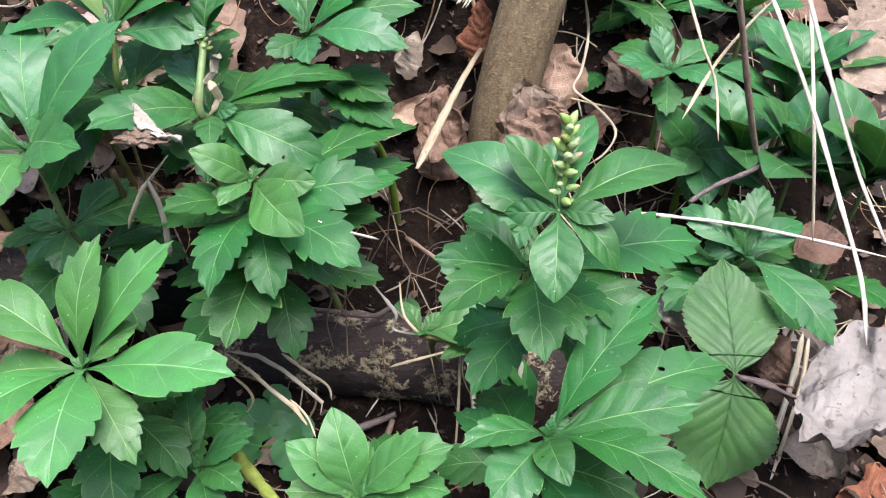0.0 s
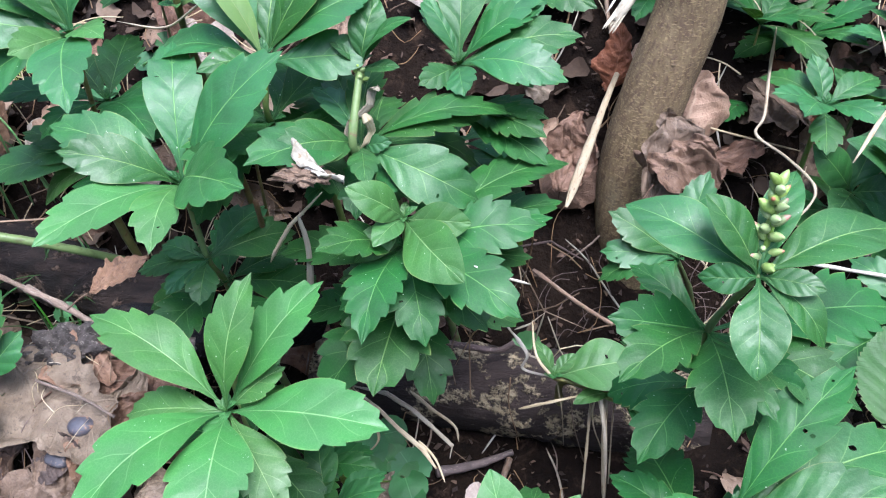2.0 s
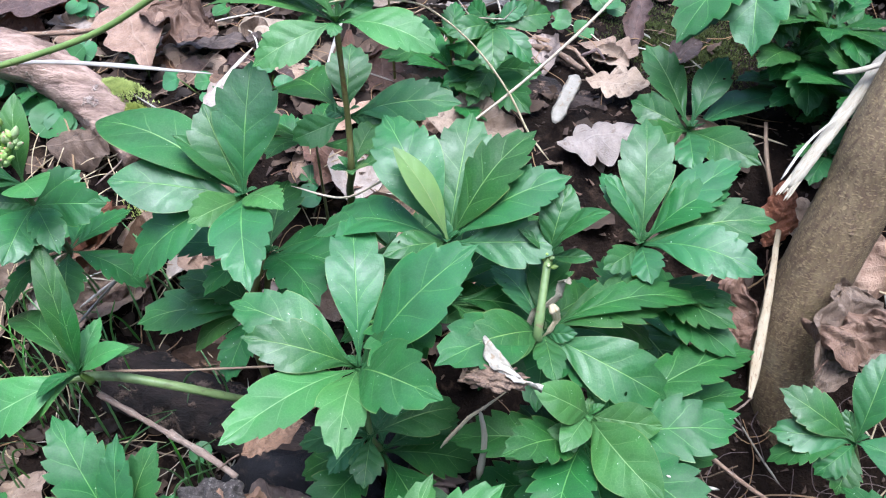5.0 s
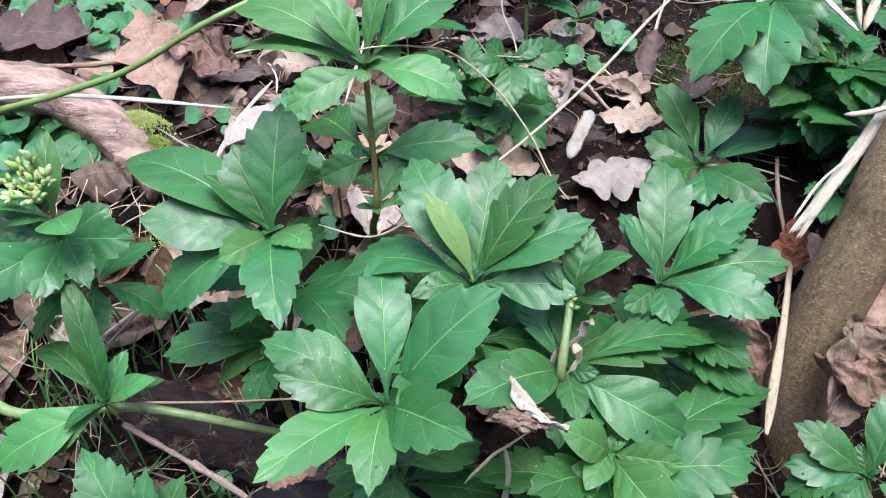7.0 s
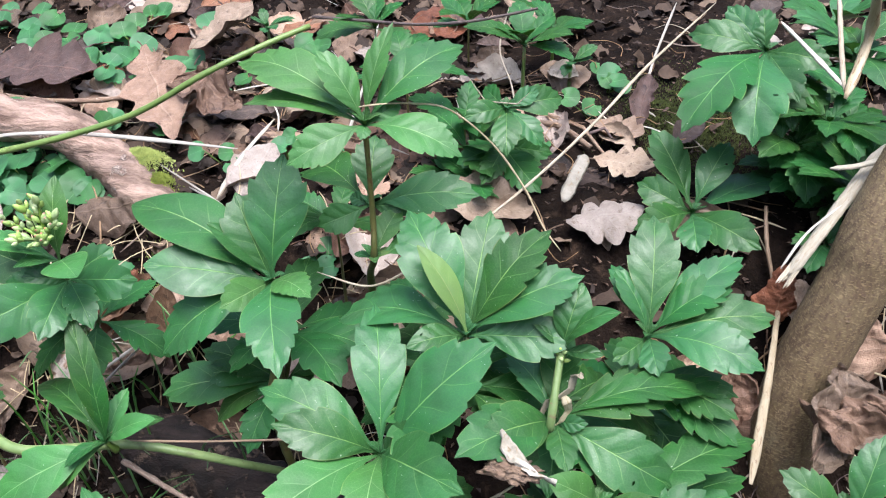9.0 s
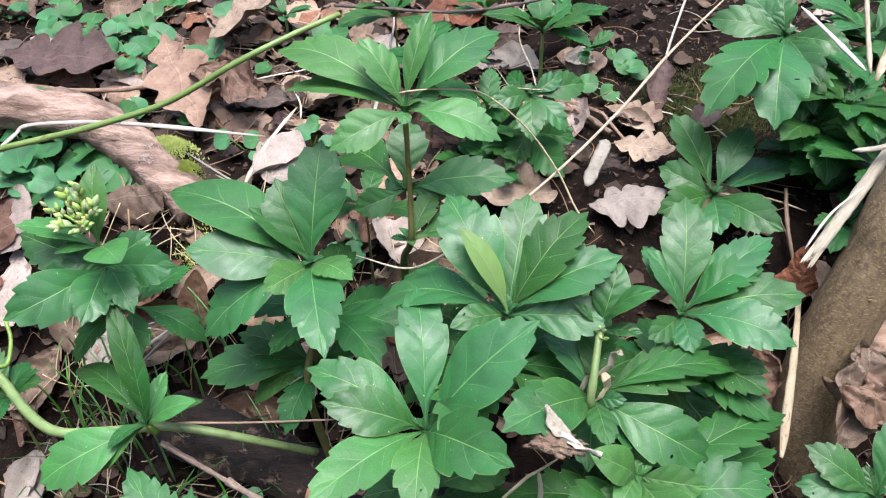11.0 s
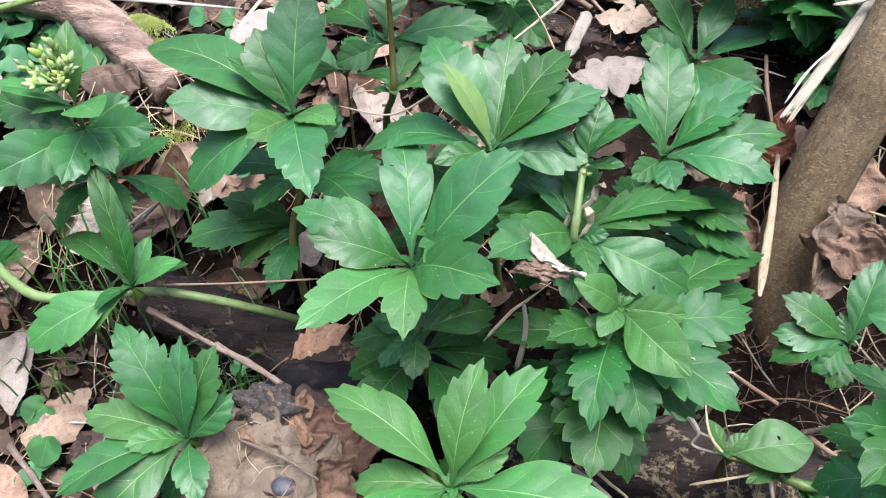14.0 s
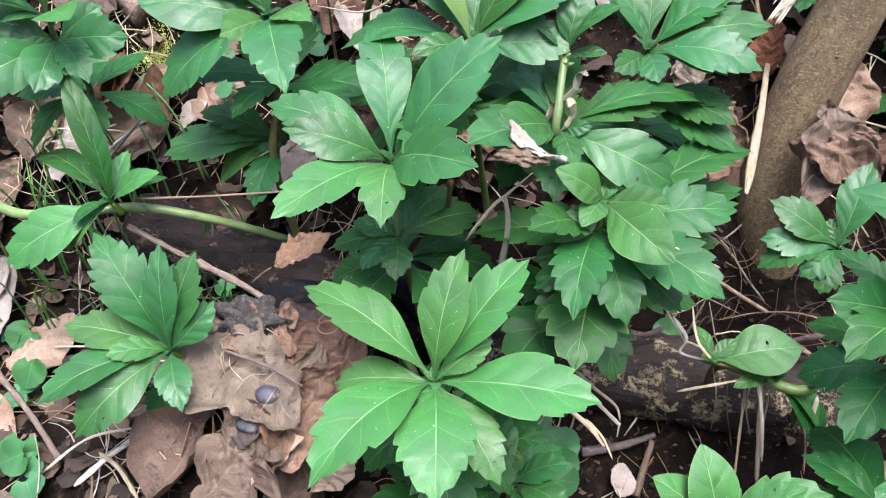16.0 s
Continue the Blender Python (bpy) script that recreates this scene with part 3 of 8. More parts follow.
# low whorls take DARK, whose green also carries the shade under a rosette
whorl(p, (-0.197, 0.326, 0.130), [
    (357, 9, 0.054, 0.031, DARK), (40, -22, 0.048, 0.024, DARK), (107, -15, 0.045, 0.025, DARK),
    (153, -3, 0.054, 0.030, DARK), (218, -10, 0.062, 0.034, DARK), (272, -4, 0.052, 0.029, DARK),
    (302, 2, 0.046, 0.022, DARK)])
p = plant('bright green young groundcover rosette of toothed leaves over dead leaves', [(-0.207, 0.323, 0.060), (-0.168, 0.243, 0.098), (-0.168, 0.231, 0.148)])
whorl(p, (-0.168, 0.232, 0.148), [
    (66, 22, 0.077, 0.029, YOUNG), (-16, 51, 0.065, 0.025, YOUNG), (-42, 34, 0.073, 0.030, YOUNG),
    (-62, 30, 0.034, 0.016, YOUNG, 15), (-100, 10, 0.078, 0.036, YOUNG, 3), (90, -9, 0.050, 0.023, YOUNG, -6),
    (144, 6, 0.078, 0.036, YOUNG), (-173, 8, 0.067, 0.036, YOUNG, -3), (-143, -9, 0.057, 0.024, YOUNG),
    (176, 13, 0.023, 0.012, YOUNG, -9)])
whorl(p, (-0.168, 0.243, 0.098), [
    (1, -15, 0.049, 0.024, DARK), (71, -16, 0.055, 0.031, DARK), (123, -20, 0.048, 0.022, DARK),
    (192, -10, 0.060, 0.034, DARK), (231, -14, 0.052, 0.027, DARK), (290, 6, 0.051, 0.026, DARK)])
p = plant('groundcover plant with pale top leaves over dark toothed leaves', [(-0.082, 0.381, 0.050), (-0.094, 0.323, 0.122), (-0.094, 0.311, 0.155), (-0.094, 0.311, 0.175), (-0.094, 0.311, 0.197)])
whorl(p, (-0.094, 0.311, 0.197), [
    (110, 42, 0.036, 0.018, YOUNG + SMOOTH, -48), (-145, 2, 0.051, 0.027, YOUNG + SMOOTH, 36), (-99, 4, 0.032, 0.018, YOUNG + SMOOTH, 48),
    (132, -22, 0.031, 0.015, YOUNG + SMOOTH, -30), (157, 12, 0.028, 0.013, YOUNG + SMOOTH)])
whorl(p, (-0.094, 0.311, 0.178), [
    (168, 2, 0.064, 0.029, DARK), (-165, -13, 0.054, 0.028, DARK, 9), (-129, 3, 0.071, 0.033, DARK, 9),
    (-87, 12, 0.067, 0.031, DARK, 18), (133, 30, 0.056, 0.025, DARK, -9), (-55, 6, 0.098, 0.027, DARK)])
whorl(p, (-0.094, 0.311, 0.150), [
    (172, -1, 0.068, 0.041, DARK, -3), (146, -12, 0.048, 0.029, DARK, -24)])
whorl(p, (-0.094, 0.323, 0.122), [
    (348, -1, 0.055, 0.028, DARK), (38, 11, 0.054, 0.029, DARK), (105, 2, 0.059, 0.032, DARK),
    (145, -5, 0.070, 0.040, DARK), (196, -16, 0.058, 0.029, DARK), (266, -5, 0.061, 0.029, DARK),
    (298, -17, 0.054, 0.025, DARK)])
whorl(p, (-0.094, 0.311, 0.165), [
    (-71, 10, 0.077, 0.027, DARK, 0), (-82, 0, 0.063, 0.029, DARK, 3), (-129, -8, 0.054, 0.025, DARK, 3),
    (115, 5, 0.035, 0.019, DARK, -36), (94, 8, 0.064, 0.027, DARK, 0), (132, -8, 0.041, 0.021, DARK, -30),
    (-60, 4, 0.090, 0.028, DARK, 0)])
p = plant('dark green groundcover plant with a budding pale stem tip', [(-0.115, 0.430, 0.100), (-0.117, 0.368, 0.193), (-0.119, 0.332, 0.222), (-0.117, 0.356, 0.248)])
whorl(p, (-0.117, 0.357, 0.248), [
    (-20, 50, 0.034, 0.018, MATURE + SMOOTH), (-106, 15, 0.021, 0.009, MATURE + SMOOTH), (75, 40, 0.019, 0.006, MATURE + SMOOTH),
    (-82, 45, 0.036, 0.018, MATURE + SMOOTH)])
whorl(p, (-0.117, 0.342, 0.215), [
    (-107, -18, 0.063, 0.030, MATURE, 30), (-65, 1, 0.065, 0.030, DARK, 6), (-69, -1, 0.080, 0.021, DARK),
    (-168, 8, 0.035, 0.015, MATURE), (137, 25, 0.053, 0.025, MATURE, -27), (139, 22, 0.068, 0.031, MATURE, -12),
    (44, 20, 0.041, 0.019, MATURE), (-110, 20, 0.018, 0.009, MATURE, 48), (25, 20, 0.050, 0.021, DARK),
    (-4, 25, 0.046, 0.020, DARK)])
whorl(p, (-0.117, 0.369, 0.193), [
    (0, -7, 0.056, 0.026, DARK), (47, 0, 0.064, 0.035, DARK), (96, 9, 0.066, 0.030, DARK),
    (143, -14, 0.049, 0.023, DARK), (180, 1, 0.057, 0.031, DARK), (213, 8, 0.066, 0.035, DARK),
    (274, -16, 0.059, 0.030, DARK), (321, -17, 0.050, 0.027, DARK)])
p = plant('blue-green groundcover rosette with long toothed leaves near the trunk', [(-0.042, 0.435, 0.120), (-0.075, 0.398, 0.173), (-0.075, 0.386, 0.203), (-0.073, 0.394, 0.227)])
whorl(p, (-0.073, 0.394, 0.228), [
    (0, 38, 0.065, 0.028, MATURE), (42, 41, 0.039, 0.017, MATURE), (-51, 24, 0.066, 0.025, MATURE),
    (-83, 12, 0.064, 0.030, MATURE, 15), (-115, 8, 0.059, 0.027, MATURE, 27), (-172, 2, 0.029, 0.017, MATURE, 18),
    (144, 5, 0.031, 0.015, MATURE, -39), (-61, 25, 0.052, 0.024, DARK, 6),
    (-104, 1, 0.057, 0.026, YOUNG, 12), (31, 22, 0.044, 0.016, MATURE)])
whorl(p, (-0.075, 0.386, 0.203), [
    (-117, 5, 0.054, 0.025, DARK), (-104, 0, 0.030, 0.016, DARK), (150, 0, 0.024, 0.014, DARK),
    (-123, -6, 0.059, 0.028, DARK), (-103, 8, 0.051, 0.024, DARK)])
whorl(p, (-0.075, 0.398, 0.173), [
    (7, -1, 0.051, 0.026, DARK), (56, -17, 0.055, 0.027, DARK), (105, 1, 0.049, 0.028, DARK),
    (129, -14, 0.063, 0.030, DARK), (171, -10, 0.063, 0.034, DARK), (217, -13, 0.059, 0.032, DARK),
    (259, -8, 0.049, 0.025, DARK), (319, -19, 0.066, 0.036, DARK)])
p = plant('glossy groundcover rosette with broad toothed leaves on a brown stem', [(-0.287, 0.388, 0.141), (-0.276, 0.409, 0.187), (-0.285, 0.405, 0.145), (-0.276, 0.397, 0.237)])
whorl(p, (-0.276, 0.398, 0.237), [
    (73, 14, 0.096, 0.041, MATURE + SMOOTH), (103, 14, 0.068, 0.032, MATURE + SMOOTH, -27), (-2, 58, 0.070, 0.035, MATURE, 15),
    (47, 53, 0.052, 0.030, MATURE, -18), (120, -26, 0.073, 0.033, MATURE, -21), (159, 13, 0.040, 0.021, YOUNG, -42),
    (-130, 20, 0.044, 0.020, YOUNG, 3), (-159, 2, 0.076, 0.031, MATURE), (82, 45, 0.047, 0.019, MATURE + SMOOTH)])
whorl(p, (-0.285, 0.405, 0.145), [
    (110, 4, 0.073, 0.040, MATURE), (100, 8, 0.054, 0.025, MATURE), (126, -16, 0.046, 0.022, YOUNG + SMOOTH),
    (147, 15, 0.020, 0.014, YOUNG), (86, 20, 0.055, 0.032, DARK), (-87, 15, 0.022, 0.013, DARK),
    (169, -15, 0.049, 0.023, DARK), (-68, 20, 0.051, 0.030, DARK)])
whorl(p, (-0.276, 0.409, 0.187), [
    (4, 9, 0.060, 0.029, DARK), (45, 6, 0.054, 0.027, DARK), (102, 9, 0.063, 0.030, DARK),
    (149, 2, 0.045, 0.020, DARK), (224, 10, 0.066, 0.032, DARK), (255, 8, 0.056, 0.032, DARK),
    (308, -20, 0.062, 0.029, DARK)])
p = plant('tall groundcover shoot with two leaf whorls on a bare stem', [(-0.234, 0.447, 0.190), (-0.222, 0.415, 0.245), (-0.222, 0.420, 0.268), (-0.223, 0.424, 0.324)])
whorl(p, (-0.223, 0.424, 0.324), [
    (68, 10, 0.083, 0.031, YOUNG), (83, 1, 0.068, 0.029, YOUNG), (128, -12, 0.044, 0.021, YOUNG, -42),
    (-101, -8, 0.052, 0.024, YOUNG, 21), (-46, 22, 0.066, 0.030, MATURE, 15), (64, 48, 0.043, 0.020, YOUNG, -15),
    (-23, 55, 0.052, 0.014, YOUNG), (-49, 15, 0.022, 0.011, YOUNG, 48), (-176, -5, 0.013, 0.008, YOUNG, -15)])
whorl(p, (-0.231, 0.447, 0.258), [
    (-89, 9, 0.064, 0.030, MATURE, 21), (125, -11, 0.032, 0.019, YOUNG, -48), (45, -15, 0.079, 0.034, DARK),
    (5, 40, 0.042, 0.025, MATURE, 9), (-101, 5, 0.028, 0.015, MATURE, 48), (68, 5, 0.014, 0.009, MATURE, -45)])
whorl(p, (-0.222, 0.415, 0.245), [
    (-61, -2, 0.047, 0.030, YOUNG), (-18, 25, 0.034, 0.016, YOUNG), (-54, 15, 0.012, 0.008, YELLOWING),
    (82, 5, 0.012, 0.007, DARK)])
p = plant('broad-leaved dark groundcover rosette among dead stalks', [(-0.166, 0.439, 0.130), (-0.165, 0.359, 0.213), (-0.163, 0.361, 0.247)])
whorl(p, (-0.163, 0.361, 0.248), [
    (-6, 38, 0.064, 0.032, MATURE, 6), (40, 33, 0.070, 0.033, MATURE, -16), (-72, 28, 0.064, 0.030, MATURE, 12),
    (74, -14, 0.076, 0.034, MATURE, 2), (128, 12, 0.033, 0.015, MATURE + SMOOTH, -18), (-43, 35, 0.066, 0.030, DARK),
    (-92, 6, 0.052, 0.025, MATURE, 40)])
whorl(p, (-0.162, 0.357, 0.252), [
    (55, 50, 0.050, 0.015, YELLOWING + SMOOTH, 4)])
whorl(p, (-0.165, 0.359, 0.213), [
    (357, -1, 0.057, 0.026, DARK), (46, -8, 0.061, 0.031, DARK), (105, -22, 0.058, 0.029, DARK),
    (153, -18, 0.064, 0.034, DARK), (164, 11, 0.070, 0.035, DARK), (227, -15, 0.057, 0.026, DARK),
    (275, -22, 0.065, 0.034, DARK), (323, 11, 0.069, 0.039, DARK)])
p = plant('fresh green groundcover rosette with upright toothed leaves over leaf litter', [(-0.353, 0.287, 0.030), (-0.322, 0.280, 0.074), (-0.323, 0.271, 0.101)])
whorl(p, (-0.323, 0.271, 0.102), [
    (50, 41, 0.078, 0.032, DARK), (-2, 65, 0.065, 0.019, MATURE), (-23, 52, 0.059, 0.028, MATURE, 6),
    (-54, 37, 0.039, 0.019, MATURE, 48), (88, 12, 0.061, 0.028, YOUNG, -3), (123, 25, 0.035, 0.017, YOUNG, -12),
    (129, 4, 0.072, 0.030, MATURE), (144, -11, 0.066, 0.031, MATURE, -21), (-153, -1, 0.043, 0.020, MATURE, -3),
    (-42, 38, 0.028, 0.014, YOUNG, 42)])
whorl(p, (-0.322, 0.280, 0.074), [
    (351, -7, 0.043, 0.025, DARK), (60, 6, 0.050, 0.024, DARK), (156, -16, 0.038, 0.021, DARK),
    (218, 6, 0.040, 0.023, DARK), (292, -10, 0.052, 0.025, DARK)])
p = plant('dark green groundcover plant carrying a pale cluster of flower buds', [(-0.462, 0.463, 0.110), (-0.413, 0.422, 0.165), (-0.415, 0.413, 0.208), (-0.413, 0.410, 0.225)])
whorl(p, (-0.413, 0.410, 0.225), [
    (-133, 22, 0.050, 0.026, YOUNG + SMOOTH), (124, 10, 0.025, 0.011, YOUNG + SMOOTH), (7, 60, 0.051, 0.018, YOUNG + SMOOTH),
    (103, 25, 0.048, 0.022, YOUNG)])
whorl(p, (-0.415, 0.413, 0.208), [
    (87, 15, 0.058, 0.031, MATURE, -45), (121, 4, 0.036, 0.021, MATURE, -48), (-170, -2, 0.050, 0.026, MATURE, -30),
    (-136, -8, 0.046, 0.020, MATURE), (-90, 5, 0.045, 0.027, MATURE, 48), (-58, 25, 0.034, 0.020, MATURE, 48),
    (144, -4, 0.065, 0.033, MATURE, -48), (125, 22, 0.026, 0.015, MATURE, -48)])
whorl(p, (-0.413, 0.422, 0.165), [
    (3, -11, 0.048, 0.024, DARK), (66, -18, 0.045, 0.025, DARK), (118, 11, 0.043, 0.024, DARK),
    (146, -20, 0.051, 0.026, DARK), (201, -17, 0.044, 0.025, DARK), (262, -22, 0.053, 0.025, DARK),
    (325, 8, 0.046, 0.024, DARK)])
p = plant('blue-green groundcover rosette with slender pointed leaves', [(-0.024, 0.558, 0.150), (-0.031, 0.573, 0.182)])
whorl(p, (-0.031, 0.572, 0.182), [
    (36, 35, 0.068, 0.031, MATURE, -6), (-29, 35, 0.060, 0.025, MATURE), (-62, 10, 0.073, 0.033, MATURE),
    (-138, 5, 0.061, 0.028, MATURE, 39), (-178, -5, 0.041, 0.025, MATURE, 18), (74, 15, 0.044, 0.026, MATURE, -48),
    (124, 0, 0.048, 0.025, DARK, -42)])
p = plant('dense dark groundcover plant with drooping toothed leaves', [(0.086, 0.671, 0.170), (0.018, 0.661, 0.255), (0.010, 0.648, 0.272)])
whorl(p, (0.010, 0.648, 0.272), [
    (80, 5, 0.055, 0.026, MATURE, -45), (171, -22, 0.085, 0.044, MATURE, 6), (143, -14, 0.101, 0.044, DARK),
    (-163, -10, 0.057, 0.026, MATURE, 33), (-128, 4, 0.048, 0.024, MATURE, 48), (10, 45, 0.032, 0.019, MATURE, -24),
    (51, 32, 0.043, 0.022, MATURE, -48), (-165, -26, 0.068, 0.031, DARK, 9)])
whorl(p, (0.018, 0.661, 0.255), [
    (123, -5, 0.072, 0.030, DARK), (133, -20, 0.083, 0.033, DARK), (-178, -15, 0.073, 0.043, DARK),
    (-158, -10, 0.067, 0.039, DARK), (-135, 0, 0.067, 0.031, DARK)])
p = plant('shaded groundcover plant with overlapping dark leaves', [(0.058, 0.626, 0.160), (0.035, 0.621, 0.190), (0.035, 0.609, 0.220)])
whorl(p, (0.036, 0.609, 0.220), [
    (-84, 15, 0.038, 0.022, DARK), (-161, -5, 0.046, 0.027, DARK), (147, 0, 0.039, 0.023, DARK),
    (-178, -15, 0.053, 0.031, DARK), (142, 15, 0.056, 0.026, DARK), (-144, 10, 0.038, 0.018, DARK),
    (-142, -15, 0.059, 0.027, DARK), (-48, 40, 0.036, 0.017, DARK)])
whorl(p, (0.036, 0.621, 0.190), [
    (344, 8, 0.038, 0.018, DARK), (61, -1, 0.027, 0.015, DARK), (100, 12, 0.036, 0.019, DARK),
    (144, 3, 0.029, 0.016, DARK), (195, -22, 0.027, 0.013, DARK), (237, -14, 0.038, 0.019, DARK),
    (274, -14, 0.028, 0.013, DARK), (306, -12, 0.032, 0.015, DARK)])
p = plant('low groundcover shoot behind broken straw', [(0.063, 0.537, 0.150), (0.046, 0.523, 0.200)])
whorl(p, (0.046, 0.523, 0.200), [
    (-61, 15, 0.026, 0.015, DARK), (151, -5, 0.032, 0.018, DARK), (-156, -10, 0.025, 0.015, DARK),
    (110, 10, 0.026, 0.015, DARK), (-20, 40, 0.024, 0.011, DARK)])
p = plant('small pale-veined groundcover shoot among straw', [(-0.170, 0.640, 0.176), (-0.170, 0.606, 0.205), (-0.168, 0.600, 0.240)])
whorl(p, (-0.168, 0.600, 0.240), [
    (-60, -2, 0.046, 0.024, MATURE, 48), (-173, -22, 0.042, 0.022, MATURE, 6), (-129, -25, 0.039, 0.018, MATURE, 12),
    (130, 4, 0.036, 0.017, MATURE, -48), (51, 18, 0.025, 0.015, DARK, -48), (-54, 20, 0.028, 0.014, MATURE, 48)])
whorl(p, (-0.170, 0.606, 0.205), [
    (-141, -15, 0.052, 0.027, DARK, 33), (126, -6, 0.039, 0.023, DARK, -48), (165, -14, 0.043, 0.020, DARK, -21),
    (-104, 0, 0.038, 0.021, DARK, 48)])
p = plant('flowering groundcover plant with smooth and toothed leaves', [(0.042, 0.311, 0.060), (0.047, 0.259, 0.150), (0.041, 0.261, 0.185), (0.047, 0.247, 0.235)])
whorl(p, (0.047, 0.247, 0.235), [
    (59, 8, 0.056, 0.026, MATURE + SMOOTH, -9), (-67, 5, 0.061, 0.027, MATURE + SMOOTH), (174, -21, 0.040, 0.021, MATURE + SMOOTH, 6),
    (92, -5, 0.022, 0.012, MATURE + SMOOTH, -45), (-134, -22, 0.034, 0.016, MATURE + SMOOTH, 6), (-118, 12, 0.024, 0.011, MATURE + SMOOTH, 24),
    (-24, 26, 0.046, 0.015, MATURE + SMOOTH), (56, 45, 0.038, 0.018, MATURE + SMOOTH, -12)])
whorl(p, (0.041, 0.261, 0.185), [
    (-81, 4, 0.081, 0.038, DARK, 3), (105, 24, 0.051, 0.027, DARK, -48), (133, 14, 0.060, 0.026, DARK),
    (180, 6, 0.058, 0.030, DARK, 9), (-159, 5, 0.051, 0.017, DARK), (-137, 2, 0.048, 0.024, DARK, 39),
    (48, 12, 0.044, 0.015, DARK), (-122, -3, 0.066, 0.030, DARK, 3)])
whorl(p, (0.047, 0.259, 0.150), [
    (6, -17, 0.041, 0.019, DARK), (46, -12, 0.048, 0.026, DARK), (87, -21, 0.045, 0.026, DARK),
    (141, 0, 0.055, 0.028, DARK), (214, -3, 0.047, 0.023, DARK), (275, 9, 0.046, 0.021, DARK),
    (306, 12, 0.048, 0.022, DARK)])
p = plant('groundcover plant with large smooth bright leaves, one with insect holes', [(0.054, 0.228, 0.060), (0.043, 0.203, 0.111), (0.045, 0.191, 0.154)])
whorl(p, (0.045, 0.191, 0.155), [
    (-45, 27, 0.080, 0.025, DARK), (-67, 2, 0.092, 0.033, MATURE), (-90, 22, 0.065, 0.030, MATURE, 3),
    (-173, 22, 0.033, 0.017, MATURE + SMOOTH, 18), (111, 22, 0.045, 0.017, MATURE), (-42, 35, 0.014, 0.008, MATURE, 15),
    (-125, 15, 0.070, 0.025, DARK), (142, 12, 0.044, 0.026, MATURE, -18)])
whorl(p, (0.042, 0.203, 0.111), [
    (15, -18, 0.065, 0.031, DARK), (56, 10, 0.045, 0.021, DARK), (86, -11, 0.047, 0.025, DARK),
    (171, -12, 0.059, 0.027, DARK), (209, 7, 0.062, 0.029, DARK), (244, 10, 0.053, 0.029, DARK),
    (296, 1, 0.049, 0.025, DARK)])
p = plant('bright green groundcover shoot with broad leaves near a log', [(-0.043, 0.203, 0.050), (-0.038, 0.193, 0.080), (-0.038, 0.181, 0.120)])
whorl(p, (-0.038, 0.181, 0.120), [
    (25, 48, 0.044, 0.023, YOUNG + SMOOTH), (-16, 45, 0.027, 0.013, YOUNG), (-74, 30, 0.051, 0.030, YOUNG),
    (-71, 45, 0.046, 0.022, YOUNG), (65, 35, 0.042, 0.022, YOUNG + SMOOTH), (91, 15, 0.033, 0.019, YOUNG),
    (-93, 15, 0.043, 0.025, YOUNG)])
whorl(p, (-0.038, 0.193, 0.080), [
    (344, -4, 0.052, 0.027, DARK), (45, -20, 0.038, 0.019, DARK), (109, -10, 0.047, 0.023, DARK),
    (181, -6, 0.046, 0.021, DARK), (223, 1, 0.041, 0.019, DARK), (285, -17, 0.050, 0.024, DARK)])
p = plant('green groundcover shoot with one long hanging leaf', [(0.187, 0.341, 0.090), (0.166, 0.328, 0.112), (0.166, 0.316, 0.137)])
whorl(p, (0.166, 0.316, 0.138), [
    (50, 14, 0.044, 0.020, MATURE, -21), (-21, 35, 0.042, 0.018, MATURE), (-149, -8, 0.065, 0.030, MATURE, 3),
    (62, 0, 0.023, 0.014, MATURE, -48), (-62, 12, 0.040, 0.019, MATURE + SMOOTH, 3), (19, 40, 0.034, 0.014, MATURE)])
whorl(p, (0.166, 0.328, 0.112), [
    (345, -1, 0.047, 0.027, DARK), (62, 2, 0.038, 0.019, DARK), (123, -2, 0.051, 0.029, DARK),
    (181, -8, 0.043, 0.019, DARK), (227, -14, 0.050, 0.028, DARK), (293, 8, 0.046, 0.024, DARK)])
p = plant('upright groundcover shoot with pale smooth leaves behind the flowering plant', [(0.170, 0.448, 0.039), (0.165, 0.438, 0.099), (0.165, 0.426, 0.124)])
whorl(p, (0.165, 0.426, 0.124), [
    (81, 42, 0.044, 0.022, MATURE + SMOOTH, -48), (30, 50, 0.022, 0.013, MATURE + SMOOTH, -42), (-30, 48, 0.042, 0.025, MATURE + SMOOTH, 6),
    (147, 8, 0.037, 0.022, MATURE + SMOOTH, -15), (-126, 30, 0.034, 0.021, MATURE + SMOOTH, 48), (179, -8, 0.046, 0.022, MATURE + SMOOTH, 3),
    (-140, 5, 0.052, 0.024, MATURE, 24)])
whorl(p, (0.165, 0.438, 0.099), [
    (355, -16, 0.046, 0.023, DARK), (58, -15, 0.041, 0.022, DARK), (108, -2, 0.046, 0.022, DARK),
    (178, -8, 0.032, 0.016, DARK), (233, -15, 0.034, 0.019, DARK), (287, -8, 0.036, 0.016, DARK)])
p = plant('insect-eaten groundcover shoot on a thick pale green runner', [(-0.378, 0.355, 0.125), (-0.379, 0.351, 0.136)])
